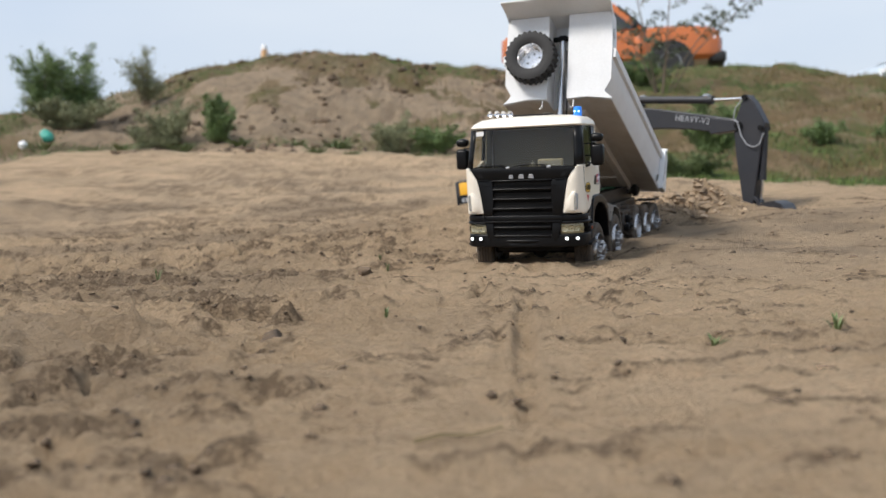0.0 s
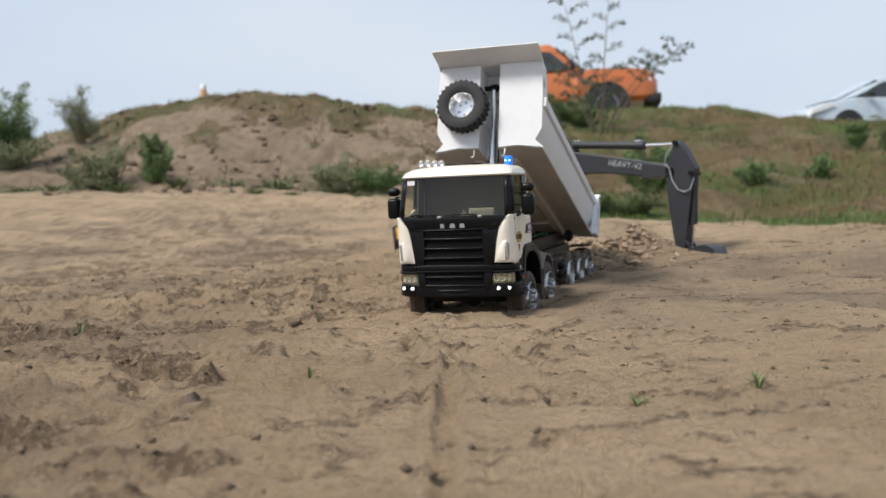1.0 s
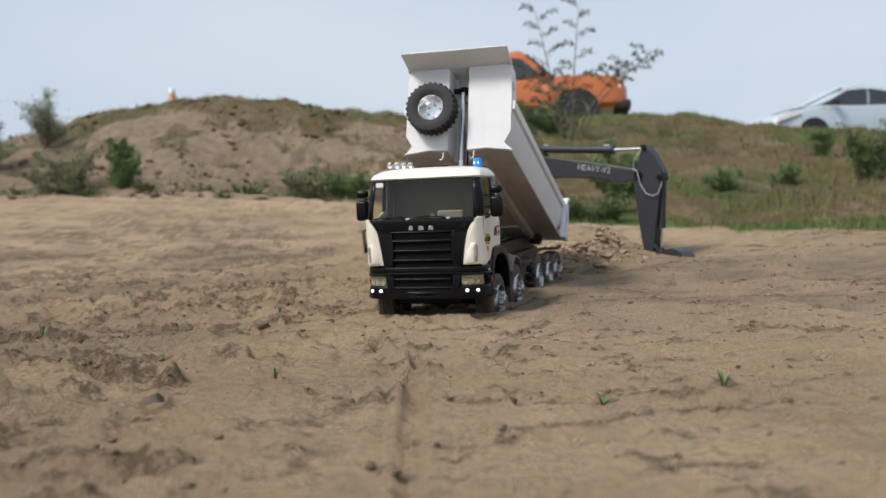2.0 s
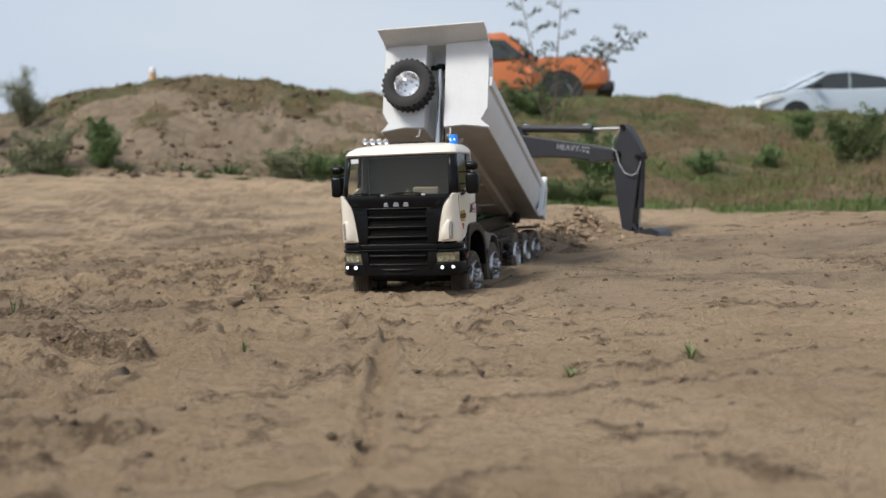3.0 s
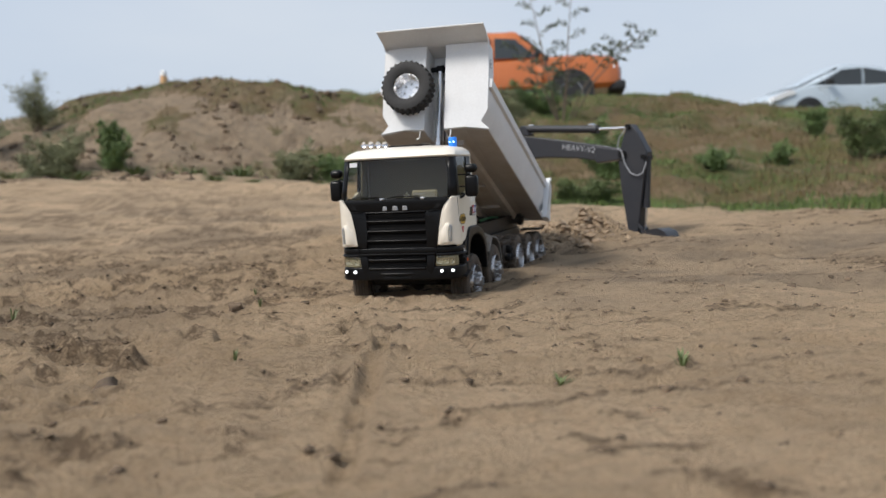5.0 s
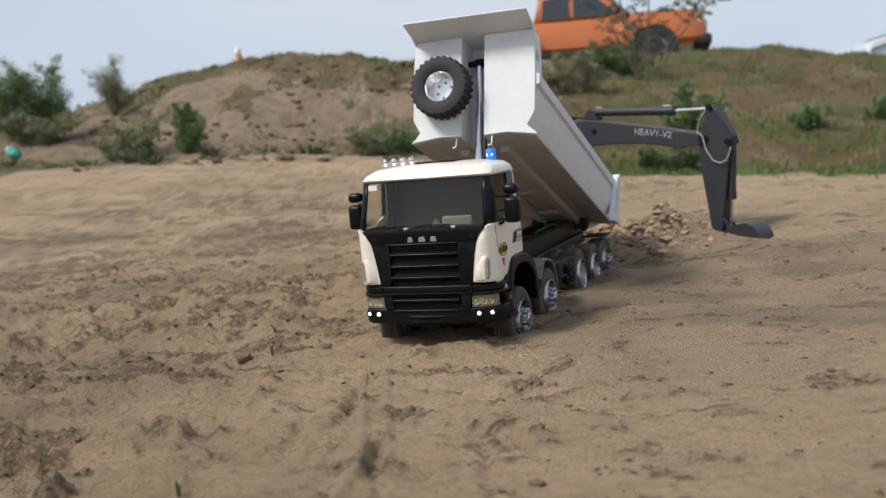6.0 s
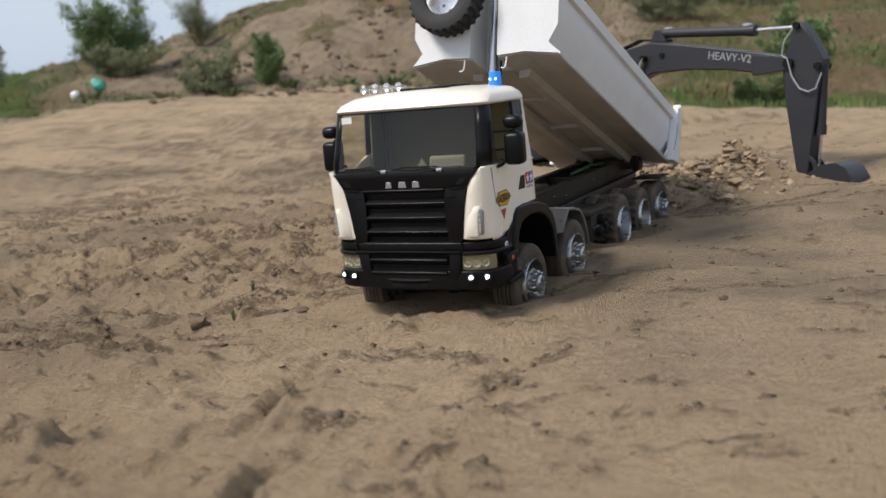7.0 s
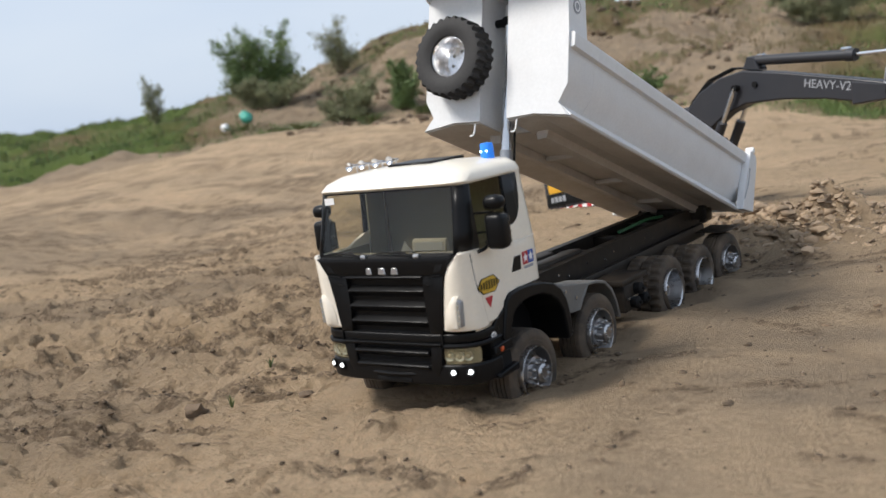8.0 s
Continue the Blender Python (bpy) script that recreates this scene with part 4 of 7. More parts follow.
    for y0, mtl in ((0.1045, RED), (0.1150, BLUE)):
        sq = part("decal_square", box(B(), 0.0990, 0.0994, y0, y0 + 0.0105, 0.1540, 0.1672), mtl, truck)
        star = [(y0 + 0.0052 + (0.0050 if i % 2 == 0 else 0.0021) * math.sin(math.pi * i / 5), 0.1606 + (0.0056 if i % 2 == 0 else 0.0023) * math.cos(math.pi * i / 5)) for i in range(10)]
        part("star", prism(B(), star, "x", 0.0994, 0.0997), PRINT, sq, "white star")
    part("decal_caption", box(B(), 0.0990, 0.0993, 0.106, 0.124, 0.1496, 0.1524), GREYPRINT, truck)
    # roof: horns, hatch, beacon
    for hx, hy in ((-0.0640, 0.055), (-0.0560, 0.066), (-0.0485, 0.080), (-0.0420, 0.0958)):
        bm = B()
        m = pose(hx, hy, 0.2745, 0, 0, -90)
        spin(bm, [(-0.004, 0.0), (-0.004, 0.0013), (0.006, 0.0020), (0.010, 0.0044), (0.0115, 0.0050), (0.0110, 0.0038), (0.007, 0.0)], 16)
        bmesh.ops.transform(bm, matrix=m, verts=bm.verts)
        tube(bm, [(hx, hy, 0.2738), (hx, hy + 0.002, 0.2630)], 0.0009, 6)
        part("roof_horn", bm, CHROME, truck, "small chrome roof horn")
    part("horn_rail", tube(B(), [(-0.060, 0.060, 0.2735), (-0.0520, 0.073, 0.2735), (-0.0420, 0.098, 0.2735)], 0.0008, 6), CHROME, truck)
    part("roof_hatch", prism(B(), [(-0.030, 0.066), (0.030, 0.066), (0.034, 0.118), (-0.034, 0.118)], "z", 0.2680, 0.2712, 0.001), BLACK, truck, "black roof hatch")
    for x in (-0.052, 0.042, 0.052):
        bm = B()
        tube(bm, [(x * 1.04, 0.030, 0.2570), (x, 0.044, 0.2632), (x * 0.98, 0.066, 0.2668), (x * 0.98, 0.100, 0.2676), (x, 0.124, 0.2652)], 0.0011, 6)
        part("roof_rib", bm, CREAM, truck)
    bm = spin(B(), [(0.0, 0.0), (0.0, 0.0070), (0.006, 0.0070), (0.0145, 0.0068), (0.0160, 0.0062), (0.0165, 0.0)], 20)
    bmesh.ops.transform(bm, matrix=pose(0.0690, 0.1095, 0.2655, 0, -90, 0), verts=bm.verts)
    beacon = part("beacon", bm, BEACON, truck, "blue rotating beacon, lit")
    for sx in (-1, 1):
        bm = B()
        bmesh.ops.create_icosphere(bm, subdivisions=1, radius=0.0015, matrix=pose(0.0690 + sx * 0.0035, 0.1030, 0.2735))
        part("beacon_flash", bm, BEACONCORE, beacon)
    part("beacon_foot", box(B(), 0.0620, 0.0760, 0.1025, 0.1165, 0.2600, 0.2655, 0.002), MATT, beacon)
    # mirrors
    for sx in (-1, 1):
        dy = 0.010 if sx < 0 else 0.003
        bm = box(B(), sx * 0.1165 - 0.0105, sx * 0.1165 + 0.0105, 0.028 + dy, 0.046 + dy, 0.1835, 0.2180, 0.0055, 3)
        mirror = part("mirror", bm, BLACK, truck, "black double wing mirror")
        part("wide_angle_mirror", box(B(), sx * 0.1160 - 0.0105, sx * 0.1160 + 0.0105, 0.029 + dy, 0.045 + dy, 0.2215, 0.2355, 0.0062, 3), BLACK, mirror)
        for z in (0.2000, 0.2190):
            bm = tube(B(), [(sx * 0.095, 0.034, z), (sx * 0.104, 0.036 + dy, z), (sx * 0.114, 0.038 + dy, z)], 0.0012, 6)
            part("mirror_arm", bm, BLACK, mirror)
        part("mirror_glass", box(B(), sx * 0.1165 - 0.0085, sx * 0.1165 + 0.0085, 0.0462 + dy, 0.0466 + dy, 0.1880, 0.2150), CHROME, mirror)


def wrap(pts, z0, z1, out, t, mirror=True):
    """A band bent along points of (x, y) in plan, from z0 to z1, t thick."""
    line = [(-p[0], p[1]) for p in pts[:0:-1]] + list(pts) if mirror else list(pts)
    secs = []
    for i, (px, py) in enumerate(line):
        a, c = line[max(0, i - 1)], line[min(len(line) - 1, i + 1)]
        d = math.hypot(c[0] - a[0], c[1] - a[1])
        nx, ny = (c[1] - a[1]) / d, -(c[0] - a[0]) / d
        secs.append([(px + nx * out, py + ny * out, z0), (px + nx * (out + 0.0008), py + ny * (out + 0.0008), (z0 + z1) / 2), (px + nx * out, py + ny * out, z1),
                     (px - nx * t, py - ny * t, z1), (px - nx * t, py - ny * t, z0)])
    return loft(B(), secs)


def build_bumper(truck):
    # upper band and lower bumper bend round the corners to the wheel arch
    path = [(0.0, -0.0030), (0.030, -0.0028), (0.052, -0.0018), (0.066, -0.0002), (0.078, 0.0018), (0.087, 0.0052), (0.0940, 0.0108), (0.0985, 0.0190), (0.1005, 0.0300), (0.1010, 0.044)]
    soften(part("bumper_top", wrap(path, 0.0985, 0.1075, -0.0002, 0.008), BLACK, truck), 0.0010)
    part("bumper_brow", wrap(path[3:], 0.0935, 0.0980, 0.0016, 0.008, False), BLACK, truck)
    part("bumper_brow", wrap([(-p[0], p[1]) for p in path[:2:-1]], 0.0935, 0.0980, 0.0016, 0.008, False), BLACK, truck)
    bumper = soften(part("bumper", wrap(path, 0.0560, 0.0770, 0.0006, 0.010), BLACK, truck, "black wrap-around front bumper"), 0.0022, 3)
    part("bumper_core", box(B(), -0.086, 0.086, 0.010, 0.030, 0.058, 0.106, 0.002), MATT, truck)
    # lower grille in the middle: recess, frame and bars
    low = part("lower_grille", box(B(), -0.062, 0.062, 0.0005, 0.012, 0.0640, 0.0990), MATT, truck, "black lower grille with bars")
    for sx in (-1, 1):
        part("grille_frame", prism(B(), [(sx * 0.0640, 0.0985), (sx * 0.0500, 0.0985), (sx * 0.0490, 0.0800), (sx * 0.0470, 0.0640), (sx * 0.0560, 0.0650), (sx * 0.0610, 0.0760)], "y", -0.0030, 0.004, 0.0010, 2), BLACK, low)
        part("panel_seam", box(B(), sx * 0.0650 - 0.0006, sx * 0.0650 + 0.0006, -0.0026, 0.004, 0.0935, 0.1075), MATT, low)
    part("grille_brow", prism(B(), [(-0.0052, 0.0968), (-0.0050, 0.0986), (0.0040, 0.0992), (0.0040, 0.0935), (-0.0020, 0.0945)], "x", -0.0640, 0.0640, 0.0007, 2), BLACK, low)
    for zc, w0 in ((0.0885, 0.0480), (0.0745, 0.0470)):
        bm = prism(B(), [(-0.0058, zc - 0.0002), (-0.0056, zc + 0.0010), (-0.0036, zc + 0.0022), (0.0015, zc + 0.0036), (0.0015, zc - 0.0058), (-0.0022, zc - 0.0040)], "x", -w0, w0, 0.0006, 2)
        part("grille_bar", bm, BLACK, low)
    lip = [(x, -0.0058 + 0.26 * abs(x) ** 2 / 0.06, 0.0665 + 0.0075 * step(np.array(abs(x)), 0.035, 0.064)) for x in np.linspace(-0.064, 0.064, 17)]
    part("bumper_lip", tube(B(), [(x, y, float(z)) for x, y, z in lip], 0.0019, 8), BLACK, low)
    part("number_plate_holder", box(B(), -0.022, 0.022, -0.0046, -0.0020, 0.0575, 0.0625, 0.0004), MATT, bumper)
    lamp_path = [(0.0632, 0.0012), (0.0700, 0.0014), (0.0780, 0.0030), (0.0860, 0.0062), (0.0925, 0.0110), (0.0962, 0.0165)]
    for sx in (-1, 1):
        line = lamp_path if sx > 0 else [(-p[0], p[1]) for p in lamp_path[::-1]]
        lamp = part("headlight", wrap(line, 0.0776, 0.0930, -0.0008, 0.006, False), LAMPBOWL, truck, "clear rectangular headlight")
        for hx, hy, r in ((0.0690, 0.0014, 0.0052), (0.0785, 0.0034, 0.0054), (0.0870, 0.0070, 0.0050)):
            bm = spin(B(), [(-0.0004, r), (0.0010, r * 0.94), (0.0004, r * 0.72), (-0.0002, r * 0.40), (0.0008, r * 0.30), (0.0010, 0.0)], 18)
            bmesh.ops.transform(bm, matrix=pose(sx * hx, hy + 0.0004, 0.0853, 0, 0, -90 + sx * (6 if hx < 0.07 else 14 if hx < 0.08 else 26)), verts=bm.verts)
            part("reflector", bm, REFLECTOR, lamp)
        cover = part("headlight_cover", wrap(line, 0.0772, 0.0934, 0.0012, -0.0004, False), LENS, lamp, "clear lens")
        cover.visible_shadow = False
        for fx, fy in ((0.0728, 0.0006), (0.0893, 0.0062)):
            m = pose(sx * fx, fy - 0.0020, 0.0698, 0, 0, -90 + sx * (8 if fx < 0.08 else 24))
            bm = spin(B(), [(-0.004, 0.0050), (0.0012, 0.0050), (0.0014, 0.0038), (-0.001, 0.0034)], 20)
            bmesh.ops.transform(bm, matrix=m, verts=bm.verts)
            ring = part("fog_light", bm, MATT, truck, "lit round fog light")
            bm = spin(B(), [(-0.001, 0.0024), (0.0014, 0.0022), (0.0019, 0.0)], 20)
            bmesh.ops.transform(bm, matrix=m, verts=bm.verts)
            part("lens", bm, LAMP, ring)
        # step box, side marker and round badge in front of the arch
        step_box = part("step_box", prism(B(), [(0.036, 0.0560), (0.064, 0.0560), (0.0600, 0.0800), (0.0560, 0.1060), (0.030, 0.1060), (0.030, 0.078)], "x", sx * 0.070, sx * 0.1000, 0.0015), MATT, truck, "black step panel before the wheel")
        part("side_panel", prism(B(), [(0.0270, 0.0985), (0.0420, 0.1130), (0.0600, 0.1200), (0.0560, 0.0960), (0.0270, 0.0930)], "x", sx * 0.094, sx * 0.1012, 0.0010), BLACK, step_box)
        part("tread", prism(B(), [(0.030, 0.0560), (0.066, 0.0560), (0.0655, 0.0640), (0.030, 0.0605)], "x", sx * 0.090, sx * 0.1060, 0.0012), BLACK, step_box)
        part("tread", prism(B(), [(0.030, 0.0790), (0.0625, 0.0790), (0.0610, 0.0905), (0.030, 0.0880)], "x", sx * 0.094, sx * 0.1040, 0.0012), BLACK, step_box)
        part("side_marker", box(B(), sx * 0.1045 - 0.001, sx * 0.1045 + 0.001, 0.038, 0.0425, 0.0815, 0.0860, 0.0004), AMBER, step_box, "small orange marker lamp")
        bm = spin(B(), [(0.0, 0.0042), (sx * 0.0006, 0.0042), (sx * 0.0006, 0.0)], 16, (sx * 0.1013, 0.0330, 0.0985))
        part("round_badge", bm, PRINT, step_box)
        bm = spin(B(), [(0.0, 0.0030), (sx * 0.0010, 0.0030), (sx * 0.0010, 0.0)], 16, (sx * 0.1013, 0.0330, 0.0985))
        part("badge_centre", bm, GREYPRINT, step_box)


def arch(bm, y, z, r0, r1, a0, a1, x0, x1, n=20):
    secs = []
    for i in range(n + 1):
        a = radians(a0 + (a1 - a0) * i / n)
        c, s = math.cos(a), math.sin(a)
        secs.append([(x0, y - r0 * c, z + r0 * s), (x1, y - r0 * c, z + r0 * s), (x1, y - r1 * c, z + r1 * s), (x0, y - r1 * c, z + r1 * s)])
    return loft(bm, secs)


def rim_band(bm, inner, outer, x0, x1):
    """A band between an inner and an outer outline in the side view."""
    return loft(bm, [[(x0, a[0], a[1]), (x1, a[0], a[1]), (x1, b[0], b[1]), (x0, b[0], b[1])] for a, b in zip(inner, outer)])


ARCH_OUT = [(0.0480, 0.0900), (0.0540, 0.1100), (0.0600, 0.1265), (0.0690, 0.1330), (0.0880, 0.1345), (0.1100, 0.1335), (0.1320, 0.1305), (0.1530, 0.1245), (0.1680, 0.1150), (0.1780, 0.1010), (0.1820, 0.0850), (0.1835, 0.0600)]
ARCH_IN = [(0.0600, 0.0840), (0.0640, 0.0985), (0.0690, 0.1085), (0.0770, 0.1145), (0.0900, 0.1185), (0.1090, 0.1195), (0.1290, 0.1180), (0.1460, 0.1120), (0.1590, 0.1030), (0.1680, 0.0900), (0.1715, 0.0760), (0.1730, 0.0560)]


def build_chassis(truck):
    for sx in (-1, 1):
        bm = B()
        box(bm, sx * 0.033 - 0.0015, sx * 0.033 + 0.0015, 0.06, 0.765, 0.088, 0.117)
        box(bm, sx * 0.033 - 0.006, sx * 0.033 + 0.006, 0.06, 0.765, 0.1155, 0.1175)
        box(bm, sx * 0.033 - 0.006, sx * 0.033 + 0.006, 0.06, 0.765, 0.087, 0.0890)
        rail = part("chassis_rail", bm, CHASSIS, truck, "black steel chassis beam")
        for i in range(14):
            bm = spin(B(), [(0, 0.0014), (sx * 0.0016, 0.0014), (sx * 0.0016, 0.0)], 6, (sx * 0.0345, 0.18 + i * 0.042 + 0.008 * (i % 3), 0.104 - 0.006 * (i % 2)))
            part("rivet", bm, STEEL, rail)
        # second, lower side beam with plates bolted to it
        part("side_beam", box(B(), sx * 0.048 - 0.002, sx * 0.048 + 0.002, 0.300, 0.720, 0.072, 0.092, 0.001), CHASSIS, rail)
        soften(part("front_wheel_arch", rim_band(B(), ARCH_IN, ARCH_OUT, sx * 0.058, sx * 0.1035), BLACK, truck, "black front wheel arch"), 0.0022, 3)
        part("arch_liner", rim_band(B(), [(p[0], p[1] - 0.001) for p in ARCH_IN], ARCH_IN, sx * 0.056, sx * 0.0640), MATT, truck)
        part("wheel_well", prism(B(), [(0.050, 0.060), (0.056, 0.122), (0.180, 0.118), (0.190, 0.060)], "x", sx * 0.052, sx * 0.0575), MATT, truck, "black inside of the wheel well")
        # plate between the arches, flat top and the second arch
        plate = part("fender_plate", prism(B(), [(0.1560, 0.1190), (0.2320, 0.1060), (0.2080, 0.0800), (0.1740, 0.0830)], "x", sx * 0.0985, sx * 0.1010, 0.0006), FENDER, truck, "dark grey sheet metal fender plate")
        part("fender_top", prism(B(), [(0.1560, 0.1190), (0.2320, 0.1060), (0.2700, 0.1010), (0.2700, 0.0985), (0.2320, 0.1035), (0.1560, 0.1165)], "x", sx * 0.058, sx * 0.1005, 0.0004), FENDER, plate)
        for y, z in ((0.2005, 0.0965), (0.178, 0.108)):
            part("bolt_head", spin(B(), [(0, 0.0019), (sx * 0.0016, 0.0019), (sx * 0.0016, 0.0)], 8, (sx * 0.1010, y, z)), STEEL, plate)
        a2 = [(0.2080, 0.0790), (0.2180, 0.0905), (0.2330, 0.1030), (0.2520, 0.1010), (0.2720, 0.0960), (0.2860, 0.0850), (0.2960, 0.0680), (0.3010, 0.0480)]
        b2 = [(0.2060, 0.0810), (0.2155, 0.0930), (0.2320, 0.1060), (0.2530, 0.1045), (0.2745, 0.0990), (0.2895, 0.0870), (0.2995, 0.0690), (0.3045, 0.0480)]
        soften(part("second_wheel_arch", rim_band(B(), a2, b2, sx * 0.060, sx * 0.1015), FENDER, truck, "dark grey second wheel arch"), 0.0010)
        # boxes and tanks before the rear axles
        bm = B()
        box(bm, sx * 0.078 - 0.020, sx * 0.078 + 0.020, 0.326, 0.384, 0.046, 0.080, 0.002)
        case = part("battery_box", bm, CHASSIS, truck, "black box on the chassis side")
        part("box_lid", box(B(), sx * 0.078 - 0.022, sx * 0.078 + 0.022, 0.320, 0.392, 0.0805, 0.0875, 0.0012), CHASSIS, case)
        for y, z in ((0.346, 0.056), (0.370, 0.056), (0.358, 0.071)):
            bm = spin(B(), [(-0.012 * sx, 0.0), (-0.012 * sx, 0.0075), (0.008 * sx, 0.0075), (0.010 * sx, 0.005), (0.010 * sx, 0.002), (0.013 * sx, 0.002), (0.013 * sx, 0.0)], 16, (sx * 0.098, y, z))
            part("air_tank", bm, MATT, case)
        part("box_bracket", box(B(), sx * 0.1005 - 0.001, sx * 0.1005 + 0.001, 0.329, 0.381, 0.062, 0.065), STEEL, case)
        part("rear_mudguard", soft_plate(sx), CHASSIS, truck, "black rear mudguard")
    for y in (0.15, 0.30, 0.40, 0.51, 0.62, 0.74):
        bm = box(B(), -0.032, 0.032, y - 0.006, y + 0.006, 0.090, 0.112, 0.001)
        part("crossmember", bm, CHASSIS, truck)
    for y, z in zip(AXLES, AXLE_Z):
        bm = B()
        tube(bm, [(-0.080, y, z), (0.080, y, z)], 0.006, 10)
        bmesh.ops.create_icosphere(bm, subdivisions=2, radius=0.015, matrix=pose(0, y, z))
        part("axle", bm, CHASSIS, truck)
    bm = B()
    box(bm, -0.028, 0.028, 0.145, 0.190, 0.108, 0.119, 0.002)
    box(bm, -0.050, 0.010, 0.150, 0.200, 0.118, 0.1205, 0.001)
    part("deck_plate", bm, FENDER, truck, "grey deck plate behind the cab")
    for x, y0, y1 in ((0.018, 0.20, 0.36), (-0.012, 0.24, 0.34)):
        part("deck_box", box(B(), x - 0.010, x + 0.010, y0, y1, 0.112, 0.1225, 0.002), CHASSIS, truck)
    bm = B()
    tube(bm, [(0.012, 0.50, 0.1185), (0.016, 0.54, 0.121), (0.010, 0.60, 0.120), (0.018, 0.64, 0.118)], 0.0024, 6)
    part("hydraulic_hose", bm, GREENP, truck, "green hydraulic hose")
    bm = B()
    box(bm, -0.058, 0.058, 0.715, 0.740, 0.098, 0.116, 0.002)
    for sx in (-1, 1):
        box(bm, sx * 0.05 - 0.005, sx * 0.05 + 0.005, 0.715, 0.745, 0.094, 0.128, 0.0015)
    part("tipping_hinge", bm, CHASSIS, truck)
    part("engine_sump", box(B(), -0.055, 0.055, 0.03, 0.14, 0.045, 0.100, 0.006), MATT, truck)


def soft_plate(sx):
    return box(B(), sx * 0.083 - 0.024, sx * 0.083 + 0.024, 0.660, 0.722, 0.0860, 0.0882, 0.0008)


def build_wheels(truck):
    front_tyre = ribbed_tyre("tyre", 0.0455, -0.0285, 0.0025, 0.0275)
    wide_tyre = tyre_mesh("tyre", 0.0455, -0.0300, 0.0025, 24, 0.0026, 0.0275)
    front_rim, rear_rim = rim_mesh("wheel", "front", 0.0280), rim_mesh("wheel", "rear", 0.0280)
    for me in (front_tyre, wide_tyre):
        me.materials.append(DIRTY)
    for me in (front_rim, rear_rim):
        me.materials.append(DUSTCHROME)
    for i, (y, z) in enumerate(zip(AXLES, AXLE_Z)):
        for sx in (1, -1):
            steer = {0: -2.5, 1: -1.5, 4: -5.0}.get(i, 0.0)
            m = pose(sx * 0.0985, y, z, 0, 0, (0 if sx > 0 else 180) + steer) @ pose(0, 0, 0, 23 * i + 11, 0, 0)
            rim = put("wheel", rear_rim if i in (2, 3) else front_rim, None, truck, "dusty alloy truck wheel", m)
            put("tyre", wide_tyre if i in (2, 3) else front_tyre, None, rim, "mud-stained black tyre")
            # dark ring between the bright lip and the hub, painted shade for the recess
            r = 0.0280
            if i in (2, 3):
                dish = [(-0.0125, r * 0.835), (-0.0205, r * 0.745), (-0.0215, r * 0.50), (-0.0155, r * 0.445), (-0.0160, r * 0.43), (-0.0235, r * 0.48), (-0.0235, r * 0.78)]
            else:
                dish = [(-0.0065, r * 0.835), (-0.0080, r * 0.80), (-0.0070, r * 0.70), (-0.0066, r * 0.68), (-0.0100, r * 0.68), (-0.0110, r * 0.80)]
            part("rim_shade", spin(B(), dish, 32, closed=True), FENDER, rim, "dark ring standing in for shade inside the rim")
            if i in (2, 3):
                put("inner_tyre", wide_tyre, None, rim, "mud-stained black tyre", pose(-0.034, 0, 0))


TIP = 20.5
LEAN = 0.10          # how far the front wall leans forward for each metre of its height


def leaned(bm, back=1.0):
    for v in bm.verts:
        if v.co.y < back:
            v.co.y -= LEAN * v.co.z
    return bm


